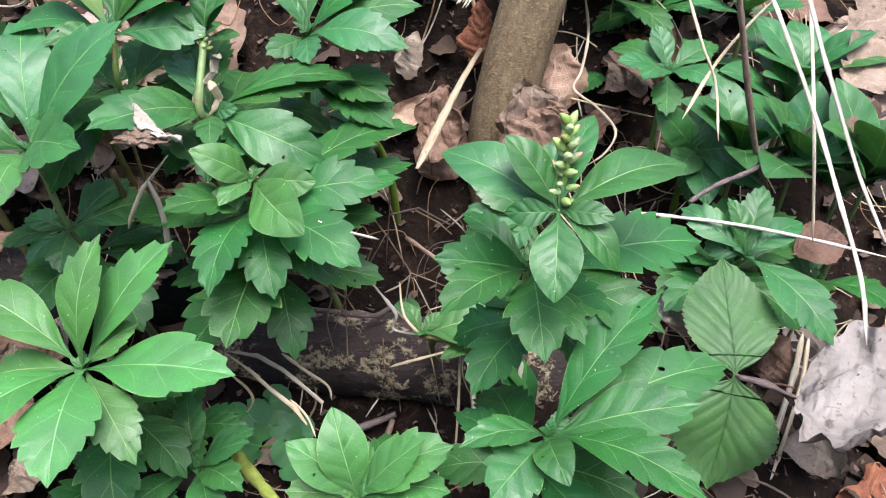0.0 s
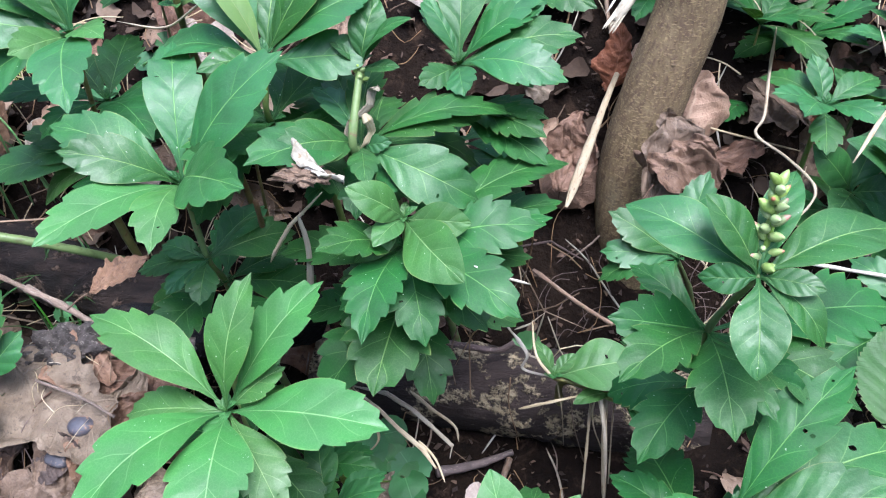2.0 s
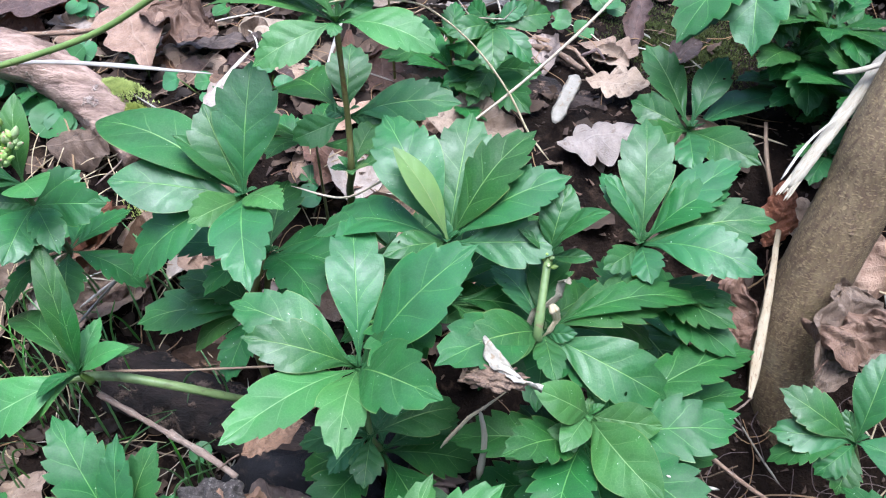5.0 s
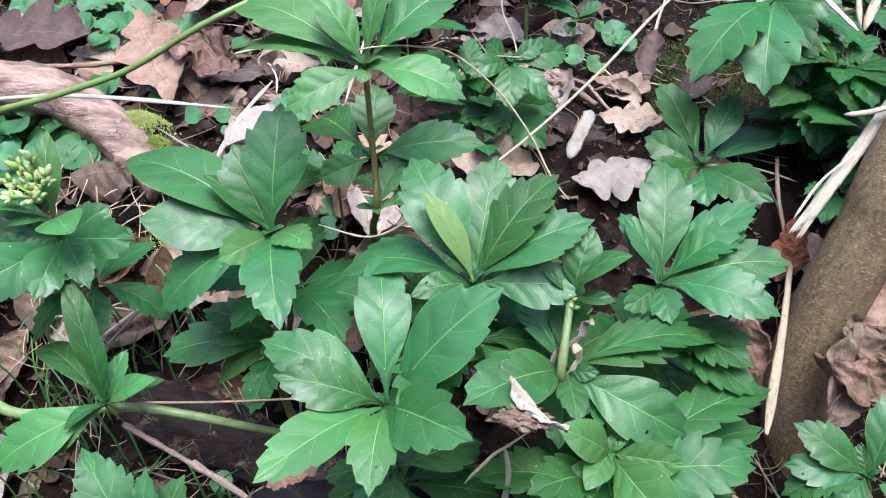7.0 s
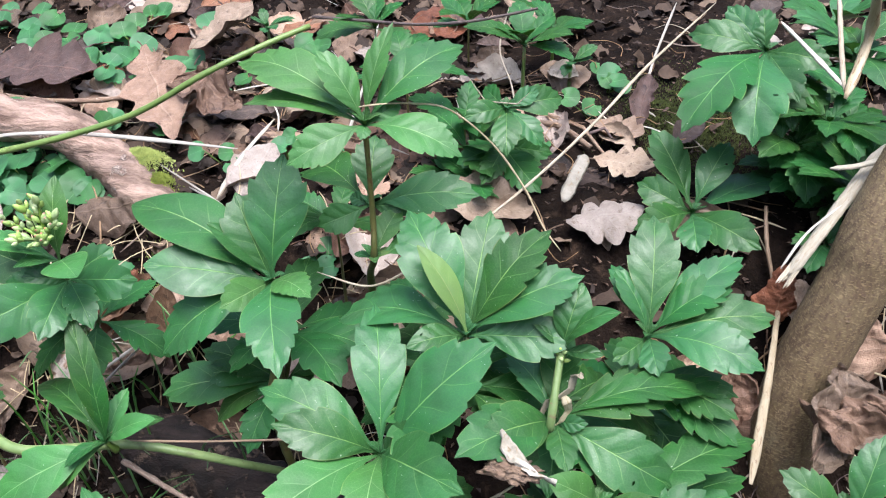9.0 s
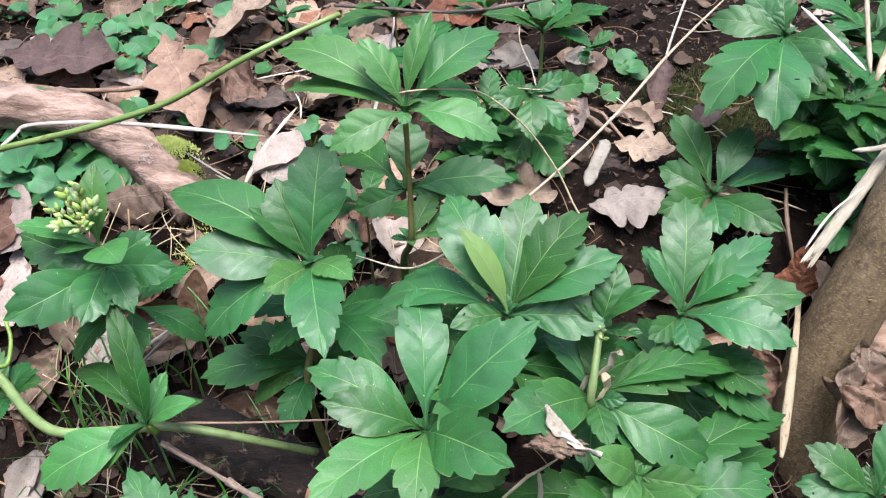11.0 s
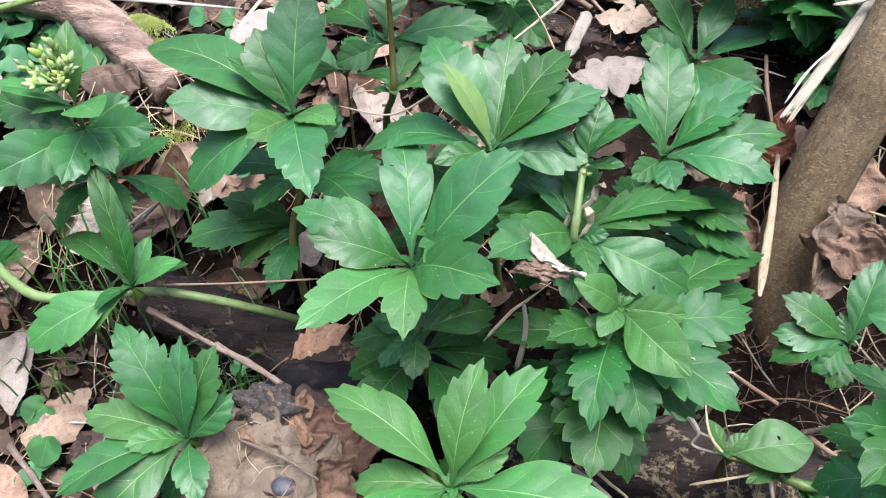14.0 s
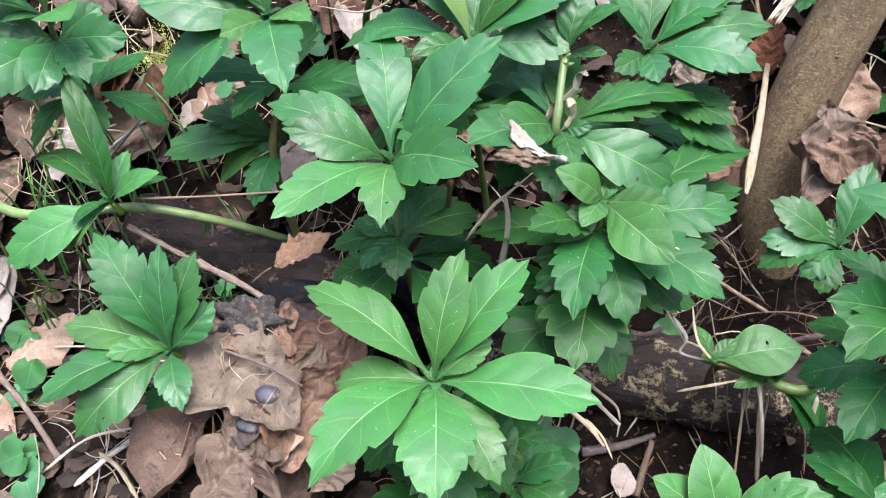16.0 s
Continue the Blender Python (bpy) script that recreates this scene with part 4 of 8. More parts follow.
whorl(p, (-0.379, 0.351, 0.137), [
    (34, 58, 0.082, 0.0165, DARK + SMOOTH, 6), (59, -2, 0.078, 0.021, DARK + SMOOTH, 10), (-8, 30, 0.034, 0.014, YOUNG),
    (120, -20, 0.074, 0.034, YOUNG, -24), (-83, 33, 0.041, 0.015, YOUNG + SMOOTH, 20), (124, -38, 0.044, 0.018, YOUNG + SMOOTH, -18),
    (143, 0, 0.026, 0.011, DARK + SMOOTH), (20, 66, 0.060, 0.014, DARK + SMOOTH, 12), (-62, 12, 0.036, 0.013, DARK + SMOOTH)])
# back shoots: DARK leaves put the dimness of this part into their green
p = plant('broad-leaved green weed seedling in litter', [(-0.144, 0.801, 0.110), (-0.144, 0.801, 0.210)])
whorl(p, (-0.144, 0.801, 0.210), [
    (333, 0, 0.042, 0.020, DARK), (45, 32, 0.039, 0.021, DARK), (135, 21, 0.041, 0.018, DARK),
    (226, 24, 0.043, 0.018, DARK), (286, 13, 0.038, 0.019, DARK), (25, 7, 0.041, 0.019, DARK),
    (114, 40, 0.057, 0.027, DARK)])
p = plant('dark groundcover shoot among twigs', [(-0.222, 0.789, 0.120), (-0.222, 0.789, 0.220)])
whorl(p, (-0.222, 0.789, 0.220), [
    (324, 19, 0.050, 0.022, DARK), (58, 24, 0.037, 0.018, DARK), (144, 27, 0.042, 0.022, DARK),
    (215, 34, 0.043, 0.018, DARK), (305, 23, 0.037, 0.018, DARK), (27, 10, 0.040, 0.022, DARK),
    (121, 3, 0.035, 0.017, DARK)])
p = plant('dark groundcover shoot behind a taller stem', [(-0.293, 0.723, 0.140), (-0.293, 0.723, 0.240)])
whorl(p, (-0.293, 0.723, 0.240), [
    (4, 29, 0.038, 0.018, DARK), (74, 0, 0.038, 0.021, DARK), (147, 25, 0.050, 0.022, DARK),
    (236, -6, 0.048, 0.022, DARK), (329, 18, 0.038, 0.018, DARK), (39, 29, 0.051, 0.024, DARK),
    (117, -2, 0.053, 0.027, DARK)])
p = plant('tall groundcover shoot with pale toothed leaves', [(0.096, 0.799, 0.130), (0.096, 0.799, 0.230)])
whorl(p, (0.096, 0.799, 0.230), [
    (58, 17, 0.063, 0.033, MATURE), (120, 24, 0.067, 0.033, MATURE), (181, 34, 0.050, 0.025, MATURE),
    (271, 29, 0.068, 0.030, MATURE), (335, 17, 0.048, 0.026, MATURE), (44, 5, 0.046, 0.025, MATURE),
    (132, 16, 0.046, 0.021, MATURE), (205, 29, 0.045, 0.021, MATURE)])
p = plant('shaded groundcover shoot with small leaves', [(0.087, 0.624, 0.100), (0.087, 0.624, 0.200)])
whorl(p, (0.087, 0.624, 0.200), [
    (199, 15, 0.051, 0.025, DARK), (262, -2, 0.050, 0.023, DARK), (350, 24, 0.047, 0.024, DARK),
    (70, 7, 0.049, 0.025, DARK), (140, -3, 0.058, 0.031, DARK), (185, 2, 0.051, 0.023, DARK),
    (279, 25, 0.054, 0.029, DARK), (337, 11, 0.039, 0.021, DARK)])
p = plant('dark groundcover shoot beside the runner', [(-0.506, 0.388, 0.000), (-0.506, 0.388, 0.100)])
whorl(p, (-0.506, 0.388, 0.100), [
    (276, 29, 0.032, 0.016, DARK), (9, 0, 0.032, 0.016, DARK), (100, 7, 0.032, 0.016, DARK),
    (200, 15, 0.034, 0.015, DARK), (297, 35, 0.030, 0.013, DARK), (53, 30, 0.044, 0.023, DARK)])
p = plant('dark groundcover shoot behind dead leaves', [(0.154, 0.554, 0.050), (0.154, 0.554, 0.150)])
whorl(p, (0.154, 0.555, 0.150), [
    (329, 34, 0.043, 0.021, DARK), (16, 10, 0.047, 0.020, DARK), (80, 4, 0.040, 0.018, DARK),
    (142, 18, 0.040, 0.022, DARK), (222, 22, 0.053, 0.025, DARK), (272, 32, 0.056, 0.030, DARK),
    (349, 11, 0.054, 0.023, DARK), (62, 36, 0.049, 0.022, DARK), (111, -5, 0.049, 0.025, DARK)])
p = plant('upright pale groundcover shoot between straws', [(0.228, 0.454, 0.040), (0.228, 0.454, 0.140)])
whorl(p, (0.228, 0.454, 0.140), [
    (27, 56, 0.047, 0.026, MATURE + SMOOTH), (113, 48, 0.043, 0.020, MATURE + SMOOTH), (198, 19, 0.052, 0.023, MATURE + SMOOTH),
    (296, 60, 0.043, 0.021, MATURE + SMOOTH), (5, 23, 0.055, 0.026, MATURE + SMOOTH), (94, 30, 0.060, 0.032, MATURE + SMOOTH),
    (187, 37, 0.046, 0.022, MATURE + SMOOTH)])
p = plant('groundcover shoot among dead stalks', [(0.183, 0.495, 0.030), (0.183, 0.495, 0.130)])
whorl(p, (0.183, 0.495, 0.130), [
    (25, 37, 0.036, 0.017, MATURE + SMOOTH), (122, 58, 0.041, 0.018, MATURE + SMOOTH), (198, 57, 0.034, 0.018, MATURE + SMOOTH),
    (297, 17, 0.036, 0.016, MATURE + SMOOTH), (357, 17, 0.045, 0.019, MATURE + SMOOTH), (78, 17, 0.035, 0.015, MATURE + SMOOTH),
    (181, 51, 0.045, 0.024, MATURE + SMOOTH)])
p = plant('long-leaved groundcover shoot beside straw', [(0.252, 0.373, 0.040), (0.252, 0.373, 0.140)])
whorl(p, (0.252, 0.373, 0.140), [
    (140, 60, 0.071, 0.038, MATURE + SMOOTH), (217, 30, 0.078, 0.038, MATURE + SMOOTH), (288, 45, 0.069, 0.031, MATURE + SMOOTH),
    (25, 47, 0.067, 0.032, MATURE + SMOOTH), (97, 48, 0.065, 0.029, MATURE + SMOOTH), (192, 45, 0.054, 0.028, MATURE + SMOOTH),
    (267, 55, 0.055, 0.029, MATURE + SMOOTH)])
p = plant('dark groundcover shoot behind the trunk', [(0.122, 0.543, 0.070), (0.122, 0.543, 0.170)])
whorl(p, (0.122, 0.543, 0.170), [
    (222, -6, 0.054, 0.026, DARK), (306, -6, 0.045, 0.023, DARK), (17, 6, 0.049, 0.024, DARK),
    (69, 34, 0.057, 0.027, DARK), (130, 36, 0.043, 0.020, DARK), (184, 29, 0.052, 0.027, DARK),
    (256, 10, 0.048, 0.021, DARK), (331, 10, 0.041, 0.018, DARK), (40, 0, 0.046, 0.022, DARK)])
p = plant('small dark shoot beside dead leaves', [(0.124, 0.525, 0.020), (0.124, 0.525, 0.120)])
whorl(p, (0.124, 0.525, 0.120), [
    (204, 27, 0.036, 0.018, DARK), (308, 22, 0.033, 0.017, DARK), (26, -6, 0.039, 0.020, DARK),
    (137, 2, 0.038, 0.020, DARK), (244, 37, 0.036, 0.020, DARK), (317, 28, 0.040, 0.020, DARK)])
p = plant('dark shoot under straw', [(0.221, 0.332, 0.000), (0.221, 0.332, 0.100)])
whorl(p, (0.221, 0.332, 0.100), [
    (29, 9, 0.041, 0.022, DARK), (148, -2, 0.035, 0.018, DARK), (238, 1, 0.048, 0.026, DARK),
    (343, 2, 0.044, 0.018, DARK), (76, 11, 0.046, 0.023, DARK), (152, 34, 0.042, 0.023, DARK)])
p = plant('dark shoot in the shade', [(-0.145, 0.256, -0.040), (-0.145, 0.256, 0.060)])
whorl(p, (-0.145, 0.256, 0.060), [
    (265, 7, 0.038, 0.017, DARK), (355, 7, 0.032, 0.015, DARK), (92, 33, 0.037, 0.017, DARK),
    (205, 19, 0.043, 0.019, DARK), (292, -6, 0.035, 0.015, DARK), (27, 35, 0.043, 0.022, DARK)])
p = plant('dark shoot under a bright rosette', [(-0.168, 0.224, -0.040), (-0.168, 0.224, 0.060)])
whorl(p, (-0.168, 0.224, 0.060), [
    (295, 21, 0.049, 0.022, DARK), (48, 24, 0.036, 0.017, DARK), (137, 24, 0.049, 0.026, DARK),
    (232, 11, 0.044, 0.019, DARK), (317, 35, 0.040, 0.021, DARK), (73, 16, 0.034, 0.018, DARK)])
p = plant('small toothed shoot near a mossy twig', [(-0.130, 0.225, -0.030), (-0.130, 0.225, 0.070)])
whorl(p, (-0.130, 0.225, 0.070), [
    (234, 25, 0.043, 0.019, MATURE), (311, 5, 0.036, 0.017, MATURE), (41, 1, 0.034, 0.016, MATURE),
    (133, 6, 0.043, 0.019, MATURE), (204, 5, 0.041, 0.020, MATURE), (277, 34, 0.037, 0.019, MATURE),
    (16, 21, 0.041, 0.019, MATURE)])
p = plant('small round-leaved green seedling', [(-0.126, 0.759, 0.100), (-0.126, 0.759, 0.200)])
whorl(p, (-0.126, 0.759, 0.200), [
    (179, 23, 0.023, 0.010, MATURE), (303, 5, 0.023, 0.012, MATURE), (54, 35, 0.026, 0.012, MATURE),
    (169, -2, 0.026, 0.011, MATURE), (301, 25, 0.029, 0.015, MATURE)])
p = plant('dark lower shoot in shade', [(-0.211, 0.445, 0.060), (-0.211, 0.445, 0.160)])
whorl(p, (-0.212, 0.445, 0.160), [
    (20, 9, 0.047, 0.023, DARK), (109, 2, 0.053, 0.028, DARK), (203, 6, 0.045, 0.024, DARK),
    (317, 15, 0.049, 0.027, DARK), (33, -3, 0.056, 0.026, DARK), (141, 13, 0.040, 0.020, DARK)])
p = plant('dark shoot behind bright rosettes', [(-0.271, 0.501, 0.100), (-0.271, 0.501, 0.200)])
whorl(p, (-0.271, 0.501, 0.200), [
    (70, 15, 0.039, 0.020, DARK), (162, 23, 0.053, 0.025, DARK), (258, 4, 0.045, 0.024, DARK),
    (0, 13, 0.040, 0.017, DARK), (115, 24, 0.054, 0.028, DARK), (210, 36, 0.038, 0.019, DARK)])
p = plant('groundcover shoot behind tangled straw', [(0.211, 0.519, 0.070), (0.211, 0.519, 0.170)])
whorl(p, (0.211, 0.519, 0.170), [
    (25, 39, 0.046, 0.025, MATURE), (82, 10, 0.041, 0.020, MATURE), (177, -8, 0.043, 0.023, MATURE),
    (266, 15, 0.040, 0.022, MATURE), (345, 17, 0.041, 0.018, MATURE), (52, 26, 0.035, 0.017, MATURE),
    (153, 38, 0.051, 0.026, MATURE)])
p = plant('green groundcover rosette with upright leaves beside the trunk', [(0.080, 0.406, 0.050), (0.060, 0.385, 0.101)])
whorl(p, (0.060, 0.385, 0.102), [
    (73, 26, 0.052, 0.024, MATURE, -27), (93, 5, 0.048, 0.022, MATURE, -30), (-25, 45, 0.056, 0.024, MATURE),
    (105, -10, 0.050, 0.023, DARK, -3), (22, 40, 0.019, 0.011, MATURE, -36), (129, -15, 0.031, 0.019, DARK, -18),
    (156, -25, 0.032, 0.019, DARK)])
# another back shoot whose DARK green stands for dim light
p = plant('groundcover shoot among hanging straws', [(-0.167, 0.746, 0.120), (-0.167, 0.746, 0.220)])
whorl(p, (-0.167, 0.746, 0.220), [
    (100, 20, 0.057, 0.025, DARK), (162, 36, 0.045, 0.021, DARK), (252, 24, 0.048, 0.026, DARK),
    (316, 30, 0.038, 0.020, DARK), (16, 36, 0.046, 0.024, DARK), (82, 22, 0.043, 0.019, DARK),
    (180, 37, 0.050, 0.023, DARK), (249, -2, 0.046, 0.022, DARK)])
p = plant('dark groundcover shoot under straw', [(-0.197, 0.613, 0.090), (-0.197, 0.613, 0.190)])
whorl(p, (-0.197, 0.613, 0.190), [
    (206, 14, 0.054, 0.026, DARK), (291, 6, 0.053, 0.025, DARK), (342, 5, 0.056, 0.025, DARK),
    (51, 24, 0.051, 0.027, DARK), (137, 32, 0.050, 0.023, DARK), (204, 34, 0.056, 0.027, DARK),
    (290, -4, 0.041, 0.019, DARK), (338, 27, 0.051, 0.022, DARK)])
p = plant('dark shaded groundcover shoot behind a tall stem', [(-0.204, 0.603, 0.070), (-0.204, 0.603, 0.170)])
whorl(p, (-0.204, 0.603, 0.170), [
    (113, 23, 0.042, 0.020, DARK), (205, 3, 0.054, 0.026, DARK), (318, 29, 0.056, 0.028, DARK),
    (33, 11, 0.051, 0.022, DARK), (134, 0, 0.054, 0.023, DARK), (239, 17, 0.054, 0.024, DARK)])
p = plant('glossy dark groundcover shoot with small leaves', [(0.071, 0.585, 0.100), (0.071, 0.585, 0.200)])
whorl(p, (0.071, 0.585, 0.200), [
    (224, 30, 0.043, 0.020, DARK), (315, 27, 0.035, 0.017, DARK), (20, 22, 0.045, 0.024, DARK),
    (68, -2, 0.033, 0.014, DARK), (138, 33, 0.046, 0.025, DARK), (207, 27, 0.031, 0.015, DARK),
    (266, 27, 0.046, 0.024, DARK), (340, -2, 0.032, 0.017, DARK), (28, 2, 0.041, 0.020, DARK)])
p = plant('pale leaf shoot behind a tall stem', [(-0.329, 0.692, 0.100), (-0.329, 0.692, 0.200)])
whorl(p, (-0.329, 0.692, 0.200), [
    (52, 26, 0.036, 0.020, MATURE), (191, -2, 0.034, 0.015, MATURE), (302, 7, 0.030, 0.014, MATURE),
    (60, 31, 0.031, 0.015, MATURE), (172, 33, 0.044, 0.024, MATURE)])
p = plant('glossy dark shoot with small crowded leaves', [(0.062, 0.637, 0.100), (0.062, 0.637, 0.200)])
whorl(p, (0.062, 0.637, 0.200), [
    (205, 19, 0.044, 0.020, DARK), (256, -8, 0.046, 0.022, DARK), (325, 14, 0.032, 0.017, DARK),
    (34, 5, 0.032, 0.015, DARK), (88, 30, 0.039, 0.018, DARK), (173, 32, 0.033, 0.014, DARK),
    (237, -3, 0.035, 0.017, DARK), (275, 34, 0.045, 0.023, DARK), (358, 1, 0.045, 0.022, DARK)])
p = plant('glossy dark shoot with small crowded leaves', [(0.057, 0.661, 0.120), (0.057, 0.661, 0.220)])
whorl(p, (0.057, 0.661, 0.220), [
    (308, 21, 0.035, 0.019, DARK), (357, 7, 0.032, 0.017, DARK), (82, 10, 0.037, 0.018, DARK),
    (147, 20, 0.036, 0.015, DARK), (188, 29, 0.029, 0.015, DARK), (247, -2, 0.041, 0.022, DARK),
    (315, 26, 0.041, 0.020, DARK), (21, 26, 0.028, 0.015, DARK), (94, 5, 0.034, 0.017, DARK)])
p = plant('glossy dark shoot with small crowded leaves', [(0.081, 0.638, 0.120), (0.081, 0.638, 0.220)])
whorl(p, (0.081, 0.638, 0.220), [
    (350, 11, 0.034, 0.018, DARK), (63, 14, 0.027, 0.015, DARK), (127, 28, 0.029, 0.016, DARK),
    (198, 24, 0.039, 0.021, DARK), (239, -5, 0.034, 0.016, DARK), (321, 5, 0.037, 0.015, DARK),
    (11, 27, 0.041, 0.019, DARK), (82, 5, 0.032, 0.017, DARK), (151, 29, 0.032, 0.016, DARK)])
p = plant('glossy dark shoot with small crowded leaves', [(0.035, 0.622, 0.100), (0.035, 0.622, 0.200)])
whorl(p, (0.035, 0.621, 0.200), [
    (174, -4, 0.035, 0.015, DARK), (259, 24, 0.027, 0.012, DARK), (315, 1, 0.036, 0.016, DARK),
    (29, 36, 0.026, 0.013, DARK), (113, 27, 0.029, 0.014, DARK), (169, 34, 0.026, 0.014, DARK),
    (237, 0, 0.027, 0.013, DARK), (323, 27, 0.038, 0.017, DARK)])
p = plant('glossy dark shoot with small crowded leaves', [(0.062, 0.584, 0.090), (0.062, 0.584, 0.190)])
whorl(p, (0.062, 0.584, 0.190), [
    (207, 25, 0.040, 0.021, DARK), (272, 17, 0.033, 0.015, DARK), (322, -6, 0.029, 0.013, DARK),
    (38, 8, 0.030, 0.015, DARK), (112, 5, 0.028, 0.013, DARK), (170, -1, 0.034, 0.016, DARK),
    (242, 20, 0.036, 0.015, DARK), (292, 17, 0.029, 0.015, DARK), (360, 2, 0.037, 0.020, DARK)])
p = plant('dark groundcover shoot beside straw', [(0.106, 0.723, 0.130), (0.106, 0.723, 0.230)])
whorl(p, (0.106, 0.723, 0.230), [
    (303, -3, 0.044, 0.022, DARK), (20, 20, 0.045, 0.024, DARK), (70, 8, 0.043, 0.020, DARK),
    (137, -1, 0.042, 0.023, DARK), (222, 22, 0.052, 0.022, DARK), (283, 23, 0.034, 0.018, DARK),
    (352, 14, 0.034, 0.018, DARK), (73, -2, 0.043, 0.020, DARK)])
p = plant('glossy dark shoot with small crowded leaves', [(0.046, 0.611, 0.080), (0.046, 0.611, 0.180)])
whorl(p, (0.046, 0.611, 0.180), [
    (291, 27, 0.027, 0.012, DARK), (5, 20, 0.033, 0.018, DARK), (91, 19, 0.039, 0.019, DARK),
    (165, 28, 0.032, 0.018, DARK), (242, 40, 0.038, 0.016, DARK), (290, 16, 0.026, 0.012, DARK),
    (22, 35, 0.034, 0.017, DARK), (81, 39, 0.034, 0.016, DARK)])
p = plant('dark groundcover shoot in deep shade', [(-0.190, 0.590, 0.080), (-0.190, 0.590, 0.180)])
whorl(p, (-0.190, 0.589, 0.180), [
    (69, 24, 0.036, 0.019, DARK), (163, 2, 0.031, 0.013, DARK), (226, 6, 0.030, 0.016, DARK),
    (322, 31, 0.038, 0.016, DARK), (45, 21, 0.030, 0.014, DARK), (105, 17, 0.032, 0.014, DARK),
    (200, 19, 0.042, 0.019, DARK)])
p = plant('dark groundcover shoot behind a tall stem', [(-0.250, 0.643, 0.140), (-0.250, 0.643, 0.240)])
whorl(p, (-0.250, 0.643, 0.240), [
    (358, 11, 0.055, 0.025, DARK), (84, 2, 0.039, 0.021, DARK), (198, 18, 0.042, 0.023, DARK),
    (281, -3, 0.048, 0.023, DARK), (25, 34, 0.040, 0.021, DARK), (124, 7, 0.041, 0.022, DARK)])
p = plant('round yellow-green leaf on a creeping stem over the log', [(-0.007, 0.331, 0.045), (0.023, 0.318, 0.055), (-0.013, 0.322, 0.062)])
whorl(p, (-0.013, 0.322, 0.062), [
    (-82, 12, 0.052, 0.034, YOUNG + SMOOTH), (-47, 30, 0.019, 0.010, YOUNG + SMOOTH), (37, 30, 0.025, 0.010, YOUNG + SMOOTH)])
whorl(p, (0.023, 0.318, 0.055), [
    (-120, -50, 0.059, 0.026, DARK + SMOOTH), (113, 5, 0.027, 0.011, YOUNG + SMOOTH), (-116, -40, 0.048, 0.020, YOUNG + SMOOTH)])
p = plant('smooth-leaved groundcover shoot behind a flowering plant', [(0.185, 0.406, 0.030), (0.185, 0.406, 0.130)])
whorl(p, (0.185, 0.407, 0.130), [
    (85, 47, 0.063, 0.029, MATURE + SMOOTH), (165, 34, 0.055, 0.024, MATURE + SMOOTH), (233, 55, 0.051, 0.022, MATURE + SMOOTH),
    (300, 44, 0.049, 0.025, MATURE + SMOOTH), (11, 40, 0.059, 0.025, MATURE + SMOOTH), (89, 57, 0.058, 0.025, MATURE + SMOOTH),
    (152, 61, 0.054, 0.029, MATURE + SMOOTH), (231, 24, 0.053, 0.027, MATURE + SMOOTH)])
p = plant('groundcover shoot with long leaves under straws', [(0.217, 0.395, 0.030), (0.217, 0.395, 0.130)])
whorl(p, (0.217, 0.395, 0.130), [
    (69, 50, 0.066, 0.034, MATURE + SMOOTH), (140, 31, 0.063, 0.035, MATURE + SMOOTH), (196, 45, 0.060, 0.031, MATURE + SMOOTH),
    (261, 47, 0.057, 0.029, MATURE + SMOOTH), (339, 62, 0.059, 0.029, MATURE + SMOOTH), (73, 62, 0.059, 0.026, MATURE + SMOOTH),
    (129, 62, 0.056, 0.025, MATURE + SMOOTH), (190, 42, 0.052, 0.026, MATURE + SMOOTH)])
p = plant('groundcover shoot with long leaves under straws', [(0.246, 0.385, 0.020), (0.246, 0.385, 0.120)])
whorl(p, (0.246, 0.385, 0.120), [
    (351, 32, 0.044, 0.019, MATURE + SMOOTH), (77, 56, 0.050, 0.024, MATURE + SMOOTH), (136, 50, 0.063, 0.029, MATURE + SMOOTH),
    (213, 50, 0.059, 0.028, MATURE + SMOOTH), (296, 62, 0.058, 0.029, MATURE + SMOOTH), (357, 20, 0.043, 0.019, MATURE + SMOOTH),
    (70, 39, 0.061, 0.029, MATURE + SMOOTH), (136, 58, 0.047, 0.023, MATURE + SMOOTH)])
p = plant('groundcover shoot behind a curled oak leaf', [(0.147, 0.463, 0.060), (0.147, 0.463, 0.160)])
whorl(p, (0.147, 0.463, 0.160), [
    (42, -3, 0.047, 0.023, MATURE), (145, 23, 0.048, 0.022, MATURE), (214, 17, 0.044, 0.022, MATURE),
    (303, 8, 0.046, 0.021, MATURE), (13, 37, 0.035, 0.018, MATURE), (100, 20, 0.039, 0.020, MATURE),
    (169, -3, 0.045, 0.020, MATURE)])
p = plant('groundcover shoot between white straws', [(0.234, 0.457, 0.060), (0.234, 0.457, 0.160)])
whorl(p, (0.234, 0.457, 0.160), [
    (265, 46, 0.050, 0.021, MATURE + SMOOTH), (1, 28, 0.044, 0.020, MATURE + SMOOTH), (77, 25, 0.038, 0.018, MATURE + SMOOTH),
    (150, 40, 0.037, 0.016, MATURE + SMOOTH), (249, 27, 0.052, 0.025, MATURE + SMOOTH), (333, 25, 0.043, 0.022, MATURE + SMOOTH),
    (45, 33, 0.052, 0.025, MATURE + SMOOTH)])
p = plant('dark lower shoot in shade of leaves', [(0.164, 0.346, 0.000), (0.164, 0.346, 0.100)])
whorl(p, (0.164, 0.346, 0.100), [
    (139, 39, 0.052, 0.028, DARK), (208, 6, 0.051, 0.022, DARK), (286, 30, 0.056, 0.026, DARK),
    (336, 21, 0.050, 0.026, DARK), (53, 2, 0.043, 0.020, DARK), (128, 11, 0.055, 0.027, DARK),
    (196, 1, 0.042, 0.019, DARK), (270, 27, 0.047, 0.025, DARK)])
